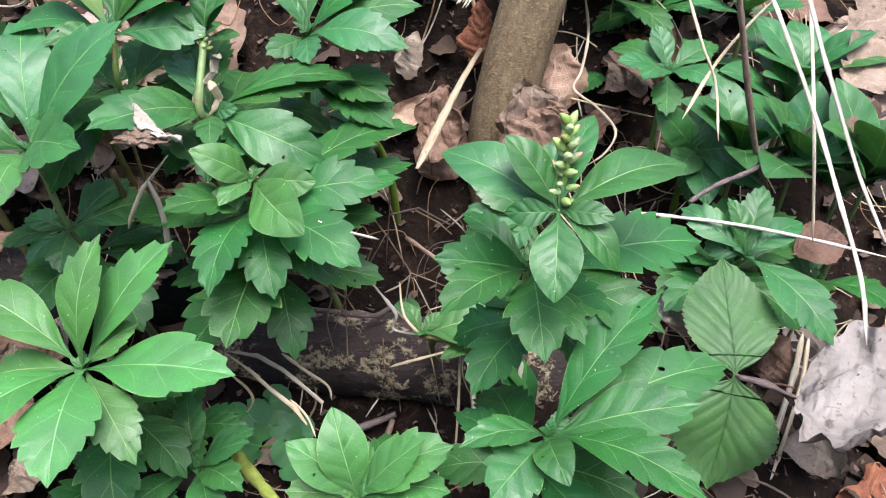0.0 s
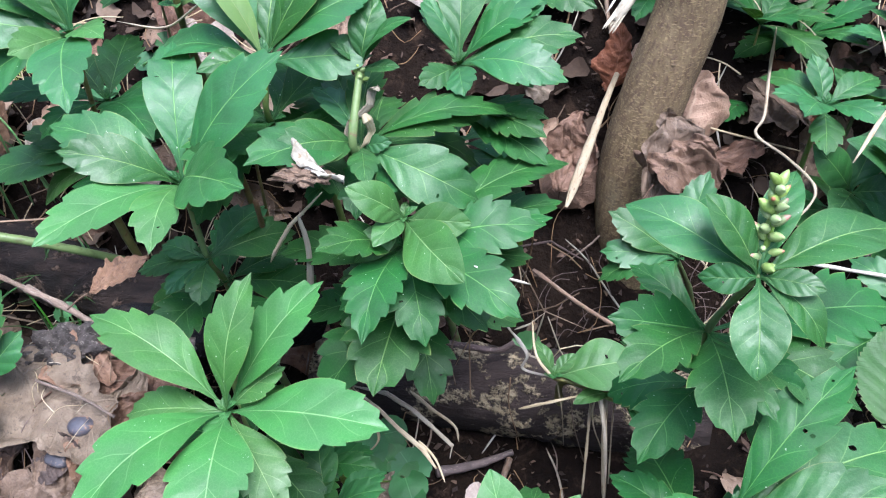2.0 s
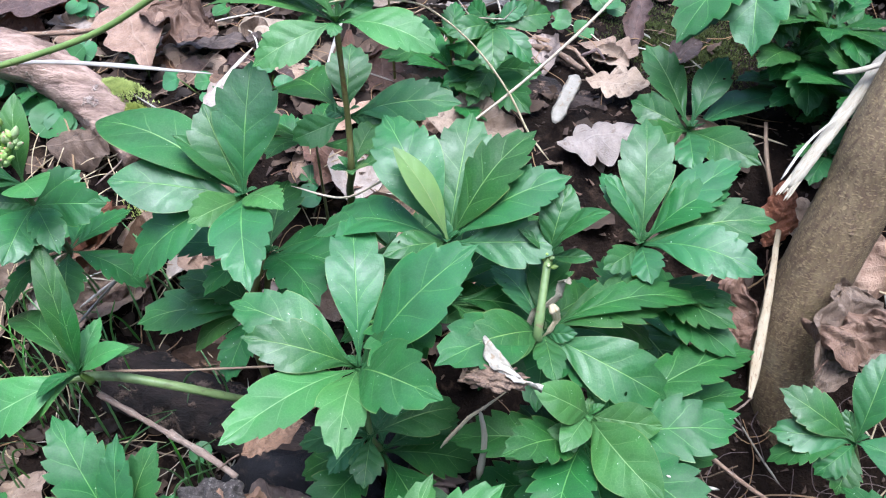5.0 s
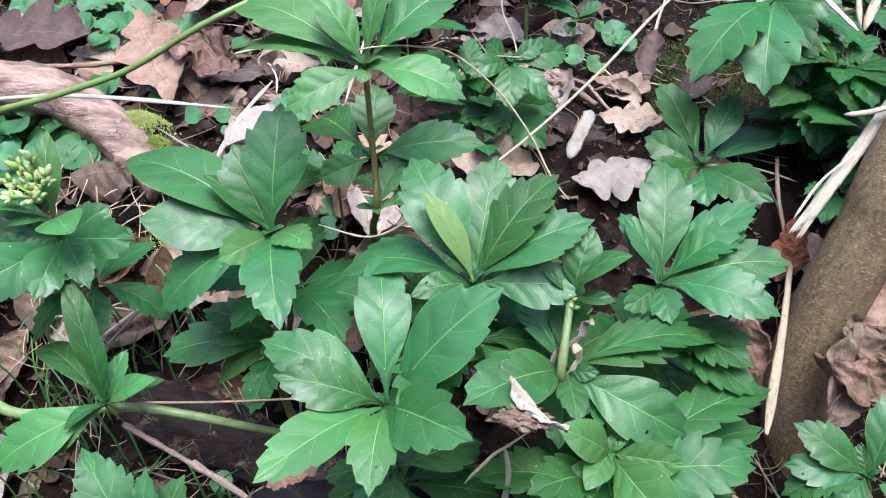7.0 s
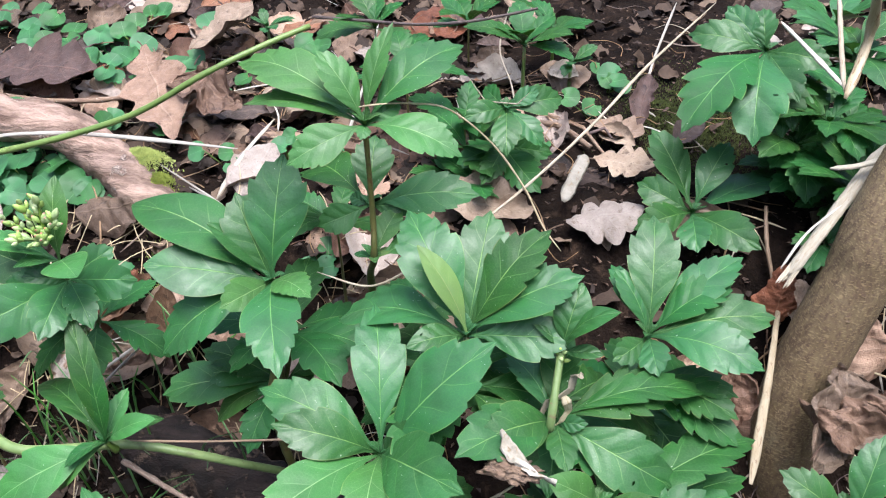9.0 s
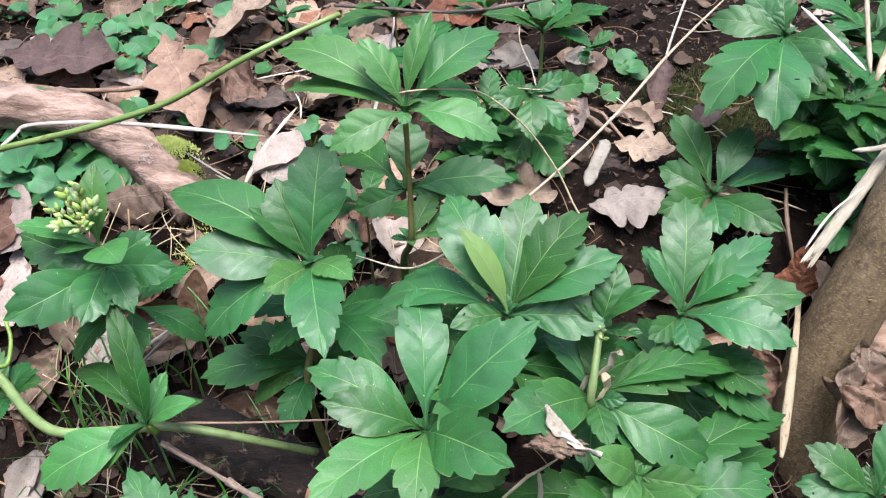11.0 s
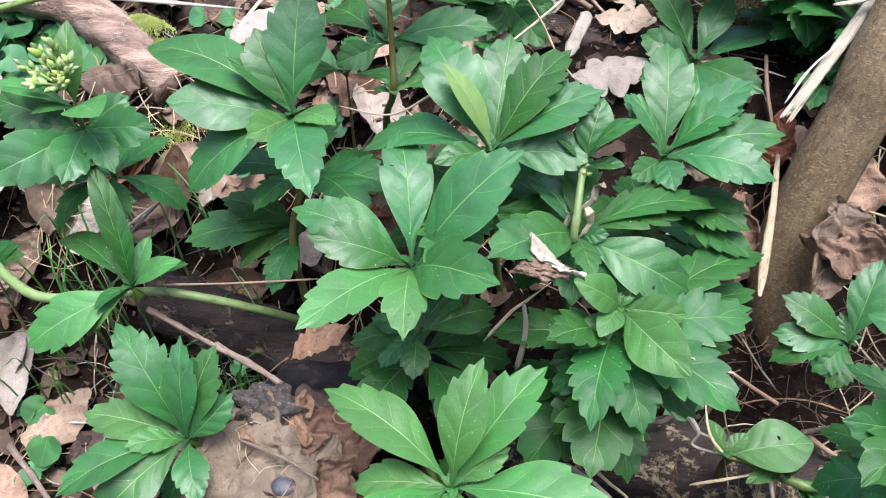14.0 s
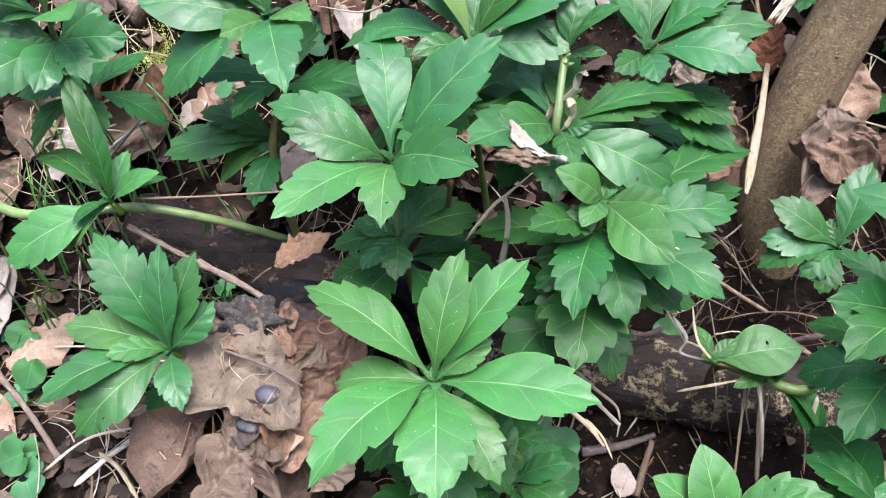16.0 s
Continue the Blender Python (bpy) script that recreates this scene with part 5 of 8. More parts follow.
p = plant('glossy dark shoot with small crowded leaves', [(0.053, 0.608, 0.140), (0.053, 0.608, 0.240)])
whorl(p, (0.053, 0.608, 0.240), [
    (78, 31, 0.051, 0.022, DARK), (119, 16, 0.051, 0.022, DARK), (193, -2, 0.046, 0.022, DARK),
    (253, 17, 0.040, 0.018, DARK), (315, 24, 0.038, 0.017, DARK), (20, 14, 0.044, 0.023, DARK),
    (98, 23, 0.041, 0.022, DARK), (163, 17, 0.047, 0.022, DARK), (215, 7, 0.048, 0.026, DARK)])
p = plant('glossy dark shoot with small crowded leaves', [(0.052, 0.604, 0.100), (0.052, 0.604, 0.200)])
whorl(p, (0.052, 0.604, 0.200), [
    (320, 3, 0.044, 0.022, DARK), (23, 2, 0.041, 0.021, DARK), (111, 18, 0.049, 0.023, DARK),
    (169, 1, 0.039, 0.020, DARK), (239, 28, 0.036, 0.018, DARK), (284, 38, 0.048, 0.023, DARK),
    (350, -5, 0.038, 0.018, DARK), (49, 15, 0.047, 0.025, DARK), (129, 0, 0.043, 0.021, DARK)])
p = plant('glossy dark shoot with small crowded leaves', [(0.069, 0.562, 0.120), (0.069, 0.562, 0.220)])
whorl(p, (0.069, 0.562, 0.220), [
    (309, 33, 0.041, 0.017, DARK), (37, 16, 0.044, 0.021, DARK), (78, 12, 0.047, 0.021, DARK),
    (150, 5, 0.043, 0.018, DARK), (214, 3, 0.039, 0.021, DARK), (274, 35, 0.039, 0.017, DARK),
    (337, 35, 0.039, 0.017, DARK), (58, 39, 0.049, 0.021, DARK), (107, 18, 0.050, 0.022, DARK)])
p = plant('dark groundcover shoot under straw', [(-0.204, 0.639, 0.100), (-0.204, 0.639, 0.200)])
whorl(p, (-0.204, 0.639, 0.200), [
    (119, 5, 0.057, 0.025, DARK), (189, 38, 0.050, 0.023, DARK), (269, 14, 0.049, 0.026, DARK),
    (359, 39, 0.039, 0.019, DARK), (66, 11, 0.056, 0.029, DARK), (126, 3, 0.052, 0.029, DARK),
    (203, 18, 0.039, 0.017, DARK), (268, 25, 0.054, 0.028, DARK)])
p = plant('small nettle-like shoot over dead leaves', [(-0.417, 0.789, 0.105), (-0.417, 0.789, 0.205)])
whorl(p, (-0.417, 0.789, 0.205), [
    (193, 11, 0.021, 0.011, MATURE), (283, 16, 0.029, 0.013, MATURE), (33, 37, 0.022, 0.010, MATURE),
    (104, 37, 0.020, 0.009, MATURE), (222, 16, 0.023, 0.013, MATURE), (307, -1, 0.028, 0.016, MATURE)])
p = plant('broad dull green shoot behind straws', [(0.094, 0.721, 0.140), (0.094, 0.721, 0.240)])
whorl(p, (0.094, 0.721, 0.240), [
    (57, 10, 0.058, 0.028, MATURE), (138, 23, 0.066, 0.031, MATURE), (230, 15, 0.049, 0.026, MATURE),
    (311, 25, 0.054, 0.029, MATURE), (28, -5, 0.053, 0.026, MATURE), (99, 29, 0.066, 0.035, MATURE),
    (189, 1, 0.061, 0.033, MATURE)])



# ---- buds and flowers ----
def bud_mesh(r, long, tip):
    """A plump pointed bud; its tip takes the second material."""
    bm = bmesh.new()
    bmesh.ops.create_uvsphere(bm, u_segments=9, v_segments=9, radius=r)
    for v in bm.verts:
        f = v.co.z / r
        v.co.z *= long
        pinch = 1 - 0.45 * max(0.0, f) - 0.25 * max(0.0, -f)
        v.co.x *= pinch
        v.co.y *= pinch
    for f in bm.faces:
        f.material_index = 1 if f.calc_center_median().z > r * long * (1 - tip) else 0
    me = bpy.data.meshes.new("bud")
    bm.to_mesh(me)
    bm.free()
    me.materials.append(BUD)
    me.materials.append(BUD_PINK)
    me.polygons.foreach_set("use_smooth", [True] * len(me.polygons))
    return me


BUDS = [bud_mesh(r, long, tip) for r, long, tip in ((0.0027, 1.9, 0.0), (0.0025, 2.1, 0.6), (0.0024, 2.1, 0.35), (0.0017, 1.7, 0.0), (0.0018, 1.8, 0.3))]


def flower_spike(p, foot, top, count, spread, pick, seed):
    """A spike of fat buds under a plant, each bud pointing out and up."""
    rg = random.Random(seed)
    a, b = Vector(foot), Vector(top)
    part("flower_stalk", tube([a, a.lerp(b, 0.5) + Vector((0.001, 0, 0)), b], 0.0015, 0.0009, sides=7, steps=5), RUNNER, p)
    for k in range(count):
        f = (k + 0.7) / count
        ang = k * 2.4 + rg.uniform(-0.3, 0.3)
        out = Vector((math.cos(ang), math.sin(ang), 0.5 + 0.5 * f)).normalized()
        q = a.lerp(b, f) + out * spread * (1.15 - 0.6 * f) * rg.uniform(0.8, 1.15)
        turn = out.to_track_quat("Z", "Y").to_matrix().to_4x4()
        piece("bud", BUDS[rg.choice(pick)], p, "", Matrix.Translation(q) @ turn @ Matrix.Scale(rg.uniform(0.68, 0.92), 4))


def shoots_named(word):
    return [o for o in scene.objects if o.parent is None and word in o.get("label", "")]


flower_spike(shoots_named("flowering groundcover")[0], (0.048, 0.251, 0.233), (0.050, 0.2640, 0.267), 26, 0.0052, (0, 0, 2, 0, 3, 1), 4)


def panicle(p, foot, arms, seed):
    """A loose head of small buds on short side stalks."""
    rg = random.Random(seed)
    a = Vector(foot)
    for b in arms:
        b = Vector(b)
        part("flower_stalk", tube([a, a.lerp(b, 0.5) + Vector((0, 0, 0.002)), b], 0.0011, 0.0006, sides=6, steps=4), RUNNER, p)
        for k in range(11):
            f = 0.30 + 0.70 * (k + 0.5) / 11
            out = Vector((rg.uniform(-1, 1), rg.uniform(-1, 0.6), rg.uniform(0.0, 1.1))).normalized()
            q = a.lerp(b, f) + out * rg.uniform(0.0028, 0.0048)
            piece("bud", BUDS[rg.choice((3, 3, 0, 4, 4))], p, "", Matrix.Translation(q) @ (out + (b - a).normalized() * 0.6).to_track_quat("Z", "Y").to_matrix().to_4x4() @ Matrix.Scale(rg.uniform(0.75, 1.05), 4))


panicle(shoots_named("cluster of flower buds")[0], (-0.4155, 0.409, 0.240), ((-0.437, 0.410, 0.252), (-0.429, 0.417, 0.262), (-0.418, 0.418, 0.266), (-0.406, 0.412, 0.258), (-0.428, 0.399, 0.247), (-0.411, 0.399, 0.249)), 6)
flower_spike(shoots_named("budding pale")[0], (-0.117, 0.354, 0.243), (-0.117, 0.357, 0.251), 9, 0.0028, (3, 3, 3), 8)


# ---- stalks, strips and twigs ----
def stalk(name, label, category, mat, r0, r1, flat, pts):
    t = thing(name, pts[0], label, category, name.replace("_", " ") + "s")
    live = mat in (RUNNER, STEM)
    thin = 0.68 if name == "dry_strip" and r0 < 0.003 else 0.92 if mat == STRAW_WHITE else 0.78 if "straw" in name else 1.0
    bm = tube(pts, r0 * thin, r1 * thin, sides=10 if live else 8, steps=6, wob=0.02 if live else 0.10, flat=flat, knots=0.08 if live else 0.35 if flat > 0.45 else 0.1, seed=int(abs(pts[0][0]) * 1e4))
    stem = part("stem" if "stem" in name else "strip" if flat < 0.4 else "stalk", bm, mat, t)
    if name == "bramble_shoot" and mat == RUNNER:      # small hooked thorns
        path = smooth_path(pts, 6)
        for k in range(2, len(path) - 2, 3):
            d = (path[k + 1] - path[k]).normalized()
            out = Vector((math.cos(k * 2.1), -0.4, math.sin(k * 2.1))).normalized()
            thorn = tube([path[k], path[k] + out * 0.0022 - d * 0.0005, path[k] + out * 0.0042 - d * 0.0018], 0.0009, 0.0001, sides=5, steps=2)
            part("thorn", thorn, STEM_BROWN, stem, "small brown hooked thorn")
    return t


def kinked(pts):
    """The same line with sharp bends: two more points close to each inner one."""
    p = [Vector(q) for q in pts]
    out = [p[0]]
    for a, b, c in zip(p, p[1:], p[2:]):
        out += [b.lerp(a, 0.12), b, b.lerp(c, 0.12)]
    return [tuple(q) for q in out + [p[-1]]]


BROWNLEAF, TANLEAF, RUSTLEAF, PALELEAF, DARKLEAF, WORNLEAF = range(6)


def dry_mesh(length, width, shape, seed, crumple, fine=False):
    """A dry leaf along +Y with lobes or a plain oval rim, curled up at the sides and crumpled."""
    rg = random.Random(seed)
    bm = bmesh.new()
    uvl = bm.loops.layers.uv.new("UVMap")
    nr, nc = (64, 40) if fine else (30, 15)
    ph = rg.uniform(0, 6.3)
    off = Vector((rg.uniform(0, 90), rg.uniform(0, 90), 0))
    bend, roll = rg.uniform(-0.5, 0.7), rg.uniform(0.2, 1.1 if shape != "oak" else 0.6) * rg.choice((-1, 1, 1))
    grid = []
    for i in range(nr + 1):
        s = i / nr
        w = math.sin(math.pi * min(1, max(0.0, s * 0.97 + 0.015)) ** (1.15 if shape == "oak" else 0.92)) ** 0.8
        if shape == "oak":
            w = max(0.10, w) * (0.52 + 0.50 * abs(math.sin(math.pi * (3.6 * s + ph * 0.16))) ** 0.6)
        w *= 1 + 0.10 * noise.noise(Vector((s * 9, 1, 0)) + off)
        line = []
        for k in range(nc + 1):
            c = k / nc * 2 - 1
            ww = w
            if shape == "torn":
                e = Vector((s * 5, 3 if c > 0 else 8, 0)) + off
                ww *= 0.9 + 0.55 * noise.noise(e) + 0.25 * noise.noise(e * 2.3)
            x, y = c * ww * width / 2, s * length
            z = width * 0.28 * roll * c * c * w + bend * length * 0.35 * (s - 0.5) ** 2
            x *= 1 - 0.18 * abs(roll) * abs(c)
            p = Vector((x, y, z))
            cr = noise.noise_vector(p * 26.0 + off) * crumple * 0.010 + noise.noise_vector(p * 80.0 + off) * crumple * 0.0028 + noise.noise_vector(p * 260.0 + off) * crumple * 0.0010
            cr.z += crumple * (0.010 * abs(noise.noise(p * 34.0 + off * 2)) + 0.005 * abs(noise.noise(p * 75.0 + off)))
            if fine:
                cr.z += crumple * (0.0022 * abs(noise.noise(p * 170.0 + off)) + 0.0011 * abs(noise.noise(p * 380.0 + off)))
            z2 = abs(math.sin((s - abs(c) * 0.2) * 22)) * 0.0007
            line.append((bm.verts.new(p + cr + Vector((0, 0, z2))), (c * 0.5 + 0.5, s)))
        grid.append(line)
    gone = {(rg.randrange(4, nr - 3), rg.randrange(1, nc - 1)) for _ in range(0 if not fine else 3)}
    for i in range(nr):
        for k in range(nc):
            if (i, k) in gone:
                continue
            quad = (grid[i][k], grid[i][k + 1], grid[i + 1][k + 1], grid[i + 1][k])
            f = bm.faces.new([q[0] for q in quad])
            for lp, q in zip(f.loops, quad):
                lp[uvl].uv = q[1]
    foot = grid[0][nc // 2][0].co
    return bm, foot


def dead_leaf(label, mat, shape, a, b, width):
    a, b = Vector(a), Vector(b)
    length = max((b - a).length, 0.012)
    seed = int(abs(a.x * 7919 + a.y * 104729) * 100)
    rg = random.Random(seed)
    t = thing("dead_leaf", a, label, "dead leaf", "dead leaves")
    bm, _ = dry_mesh(length, width, shape, seed, fine="mound" in label or "bleached white" in label or "crumpled" in label, crumple=0.3 if "shred" in label else 0.45 if "lobed" in label else (0.8 if "bleached white" in label else 0.4 if mat == PALELEAF else 0.75 if "flat" in label else 1.25 if "crumpled" in label else 1.0) if width > 0.03 else 0.45)
    y = (b - a).normalized()
    x = y.cross(Vector((0, -0.25, 1))).normalized()
    z = x.cross(y)
    m = Matrix.Translation(a) @ Matrix((x, y, z)).transposed().to_4x4() @ pose(0, 0, 0, 0, rg.uniform(-14, 14))
    part("blade", bm, SHRED if "white shred" in label else TORN if "shred" in label else BLEACHED if "bleached white" in label else DRY[mat], t, "", m)
    if "shred" not in label:
        part("leaf_stalk", tube([(0, 0, 0.0008), (0.001, -0.006, 0.001), (0.003, -0.014, 0.0)], 0.0007, 0.0005, sides=5, steps=3), DRY[0], t, "", m)
    return t


def round_leaf_weed(place, size, count):
    """A small creeping weed: kidney-shaped scalloped leaves on thin stalks."""
    c = Vector(place)
    rg = random.Random(int(abs(c.x * 7919 + c.y * 9973) * 1000))
    t = thing("ground_ivy", c, "small creeping weed with round scalloped green leaves", "weed", "creeping weeds")
    g = ground_z(c.x, c.y)
    for k in range(count):
        r = size * rg.uniform(0.70, 1.10) * 0.55
        q = c + Vector((rg.uniform(-1, 1), rg.uniform(-1, 1), rg.uniform(-0.3, 0.3))) * size * (1.25 if k else 0.1)
        bm = bmesh.new()
        uvl = bm.loops.layers.uv.new("UVMap")
        ring, ctr = [], bm.verts.new((0, -r * 0.55, -0.0012))
        n = 26
        mid = []
        for i in range(n + 1):
            a = -math.pi / 2 + 0.42 + (2 * math.pi - 0.84) * i / n
            rr = r * (1 + 0.06 * abs(math.sin(a * 6.5)))
            zz = 0.10 * r * math.sin(3 * a + k) + 0.08 * r
            mid.append(bm.verts.new((math.cos(a) * rr * 0.55, math.sin(a) * rr * 0.5 - r * 0.12, zz * 0.3)))
            ring.append(bm.verts.new((math.cos(a) * rr * 1.08, math.sin(a) * rr * 0.95, zz)))
        for i in range(n):
            for f in (bm.faces.new((ctr, mid[i], mid[i + 1])), bm.faces.new((mid[i], ring[i], ring[i + 1], mid[i + 1]))):
                for lp in f.loops:
                    co = lp.vert.co
                    lp[uvl].uv = (co.x / (2.4 * r) + 0.5, co.y / (2.4 * r) + 0.5)
        m = Matrix.Translation(q) @ pose(0, 0, 0, rg.uniform(2, 38), rg.uniform(-18, 18)) @ pose(0, 0, 0, 0, 0, rg.uniform(0, 360))
        part("leaf", bm, IVY, t, "", m)
        s = m @ Vector((0, -r * 0.55, -0.0015))
        part("leaf_stalk", tube([s, s.lerp(Vector((c.x, c.y, g)), 0.5) + Vector((0.002, 0, 0)), Vector((c.x, c.y + 0.004, g - 0.002))], 0.0006, 0.0007, sides=5, steps=3), STEM, t)


stalk('straw_stalk', 'long pale bleached straw lying across green leaves', 'straw', STRAW, .0009, .0022, .6, [(-0.250, 0.400, 0.245), (-0.219, 0.387, 0.250), (-0.197, 0.384, 0.265), (-0.176, 0.404, 0.270), (-0.143, 0.453, 0.275), (-0.108, 0.518, 0.280), (-0.075, 0.589, 0.285), (-0.024, 0.688, 0.290)])
stalk('straw_stalk', 'thin curved dry straw caught on leaves', 'straw', STRAW, .0007, .0010, .7, [(-0.234, 0.428, 0.330), (-0.216, 0.426, 0.335), (-0.201, 0.438, 0.330), (-0.185, 0.452, 0.320), (-0.163, 0.455, 0.300), (-0.144, 0.449, 0.277), (-0.132, 0.438, 0.260), (-0.121, 0.430, 0.250)])
stalk('straw_stalk', 'flattened pale straw strip hanging beside the trunk', 'straw', STRAW, .0038, .0017, .35, [(-0.0145, 0.353, 0.170), (-0.002, 0.400, 0.166), (0.011, 0.450, 0.161), (0.025, 0.505, 0.150), (0.042, 0.570, 0.136)])
stalk('straw_stalk', 'thin split sliver of bleached straw', 'straw', STRAW_WHITE, .0010, .0006, .5, [(0.010, 0.482, 0.210), (0.024, 0.499, 0.225), (0.042, 0.510, 0.240)])
stalk('straw_stalk', 'bent white straw across a log', 'straw', STRAW_WHITE, .0019, .0016, .5, [(-0.570, 0.528, 0.200), (-0.562, 0.553, 0.205), (-0.553, 0.561, 0.210), (-0.505, 0.563, 0.215), (-0.450, 0.557, 0.220), (-0.360, 0.560, 0.215)])
stalk('bramble_shoot', 'thin green bramble stem arching over litter', 'stem', RUNNER, .0021, .0018, 1, [(-0.524, 0.480, 0.240), (-0.482, 0.486, 0.250), (-0.442, 0.492, 0.260), (-0.395, 0.501, 0.275), (-0.348, 0.512, 0.300), (-0.317, 0.534, 0.310), (-0.292, 0.556, 0.315)])
stalk('straw_stalk', 'white straw lying on litter', 'straw', STRAW_WHITE, .0022, .0016, .5, [(-0.384, 0.557, 0.170), (-0.374, 0.589, 0.187), (-0.365, 0.647, 0.190)])
stalk('straw_stalk', 'slender white straw standing in litter', 'straw', STRAW_WHITE, .0014, .0010, .6, [(-0.292, 0.604, 0.199), (-0.299, 0.718, 0.210), (-0.312, 0.828, 0.222)])
stalk('straw_stalk', 'broad white straw on leaf litter', 'straw', STRAW_WHITE, .0030, .0024, .4, [(-0.443, 0.436, 0.082), (-0.419, 0.442, 0.107), (-0.396, 0.446, 0.130)])
stalk('straw_stalk', 'thin brown stalk along a green runner', 'straw', STRAW_BROWN, .0010, .0009, .8, [(-0.364, 0.352, 0.140), (-0.320, 0.358, 0.140), (-0.265, 0.368, 0.140)])
stalk('straw_stalk', 'curved white straw on moss', 'straw', STRAW_WHITE, .0016, .0014, .5, [(-0.051, 0.710, 0.180), (-0.060, 0.721, 0.185), (-0.053, 0.786, 0.191), (-0.027, 0.904, 0.203)])
stalk('straw_stalk', 'crooked thin pale dry straw', 'straw', STRAW, .0009, .0008, .7, [(-0.165, 0.644, 0.220), (-0.172, 0.672, 0.225), (-0.186, 0.722, 0.230), (-0.184, 0.793, 0.241)])
stalk('twig', 'thin reddish brown twig', 'twig', TWIG_DARK, .0012, .0010, 1, [(-0.338, 0.695, 0.260), (-0.295, 0.693, 0.260), (-0.248, 0.691, 0.260), (-0.201, 0.681, 0.270), (-0.154, 0.686, 0.280)])
stalk('twig', 'weathered thin branch on litter', 'twig', TWIG, .0022, .0018, 1, [(-0.659, 0.663, 0.190), (-0.587, 0.653, 0.189), (-0.530, 0.648, 0.195), (-0.500, 0.669, 0.190)])
stalk('twig', 'short bent brown twig on soil', 'twig', TWIG, .0020, .0024, 1, [(-0.149, 0.689, 0.180), (-0.128, 0.675, 0.184), (-0.104, 0.655, 0.179)])
stalk('twig', 'brown bark strip leaning on litter', 'twig', STRAW_BROWN, .0014, .0014, 1, [(0.020, 0.581, 0.186), (0.020, 0.554, 0.173), (0.027, 0.537, 0.151)])
stalk('straw_stalk', 'pale flat dry pod on soil', 'pod', SCRAP_WHITE, .0062, .0068, .20, [(-0.122, 0.573, 0.182), (-0.117, 0.587, 0.188), (-0.112, 0.602, 0.193), (-0.108, 0.616, 0.196)])
stalk('straw_stalk', 'thin forked white straw', 'straw', STRAW_WHITE, .0010, .0008, .8, [(-0.411, 0.568, 0.171), (-0.377, 0.550, 0.170), (-0.436, 0.577, 0.184)])
stalk('straw_stalk', 'dry straw beside a log', 'straw', STRAW, .0010, .0010, .7, [(-0.438, 0.535, 0.159), (-0.388, 0.554, 0.172), (-0.477, 0.528, 0.144)])
stalk('runner_stem', 'thick pale green creeping stem bent above the soil', 'stem', RUNNER, .0034, .0026, 1, [(-0.531, 0.394, 0.130), (-0.496, 0.378, 0.130), (-0.465, 0.356, 0.130), (-0.437, 0.343, 0.130), (-0.407, 0.349, 0.128), (-0.371, 0.360, 0.125), (-0.338, 0.366, 0.115), (-0.313, 0.374, 0.100), (-0.290, 0.389, 0.075)])
stalk('runner_stem', 'thin curling green side shoot', 'stem', RUNNER, .0016, .0012, 1, [(-0.502, 0.388, 0.130), (-0.495, 0.389, 0.135), (-0.501, 0.405, 0.140), (-0.508, 0.415, 0.150)])
stalk('twig', 'rough brown twig beside the hollow', 'twig', TWIG, .0018, .0012, 1, [(-0.380, 0.358, 0.110), (-0.360, 0.354, 0.100), (-0.337, 0.349, 0.090), (-0.309, 0.340, 0.085)])
stalk('straw_stalk', 'long white straw leaning over litter', 'straw', STRAW_WHITE, .0016, .0013, .5, [(0.165, 0.398, 0.260), (0.170, 0.376, 0.250), (0.184, 0.335, 0.220), (0.188, 0.287, 0.200), (0.194, 0.258, 0.180), (0.196, 0.237, 0.160)])
stalk('straw_stalk', 'long white straw leaning over leaves', 'straw', STRAW_WHITE, .0016, .0012, .5, [(0.177, 0.378, 0.270), (0.182, 0.349, 0.250), (0.187, 0.328, 0.235), (0.197, 0.300, 0.210), (0.200, 0.264, 0.200)])
stalk('straw_stalk', 'upright pale dry grass straw', 'straw', STRAW, .0014, .0012, .6, [(0.187, 0.392, 0.260), (0.188, 0.360, 0.230), (0.187, 0.325, 0.200), (0.199, 0.315, 0.150)])
stalk('straw_stalk', 'thin pale hanging dry straw', 'straw', STRAW, .0012, .0010, .6, [(0.123, 0.386, 0.260), (0.131, 0.365, 0.240), (0.141, 0.360, 0.220), (0.142, 0.339, 0.200)])
stalk('twig', 'upright reddish brown dead stem', 'twig', TWIG, .0014, .0018, 1, [(0.144, 0.378, 0.270), (0.154, 0.376, 0.240), (0.164, 0.375, 0.210), (0.179, 0.377, 0.170), (0.203, 0.396, 0.120)])
stalk('straw_stalk', 'dry grass stalk slanting through litter', 'straw', STRAW, .0014, .0010, .6, [(0.137, 0.385, 0.180), (0.155, 0.407, 0.200), (0.167, 0.411, 0.220), (0.180, 0.412, 0.240)])
stalk('twig', 'dark purplish knobbly twig lying over leaves', 'twig', TWIG_DARK, .0011, .0017, 1, [(0.133, 0.331, 0.165), (0.151, 0.345, 0.165), (0.177, 0.364, 0.160), (0.213, 0.399, 0.150), (0.244, 0.411, 0.150), (0.289, 0.436, 0.150)])
stalk('twig', 'short dark purplish side twig', 'twig', TWIG_DARK, .0014, .0008, 1, [(0.213, 0.399, 0.150), (0.218, 0.399, 0.160), (0.222, 0.400, 0.165)])
stalk('straw_stalk', 'horizontal pale stalk among leaves', 'straw', STRAW_WHITE, .0013, .0011, .7, [(0.106, 0.345, 0.145), (0.131, 0.335, 0.150), (0.158, 0.324, 0.155), (0.195, 0.319, 0.150), (0.237, 0.303, 0.150)])
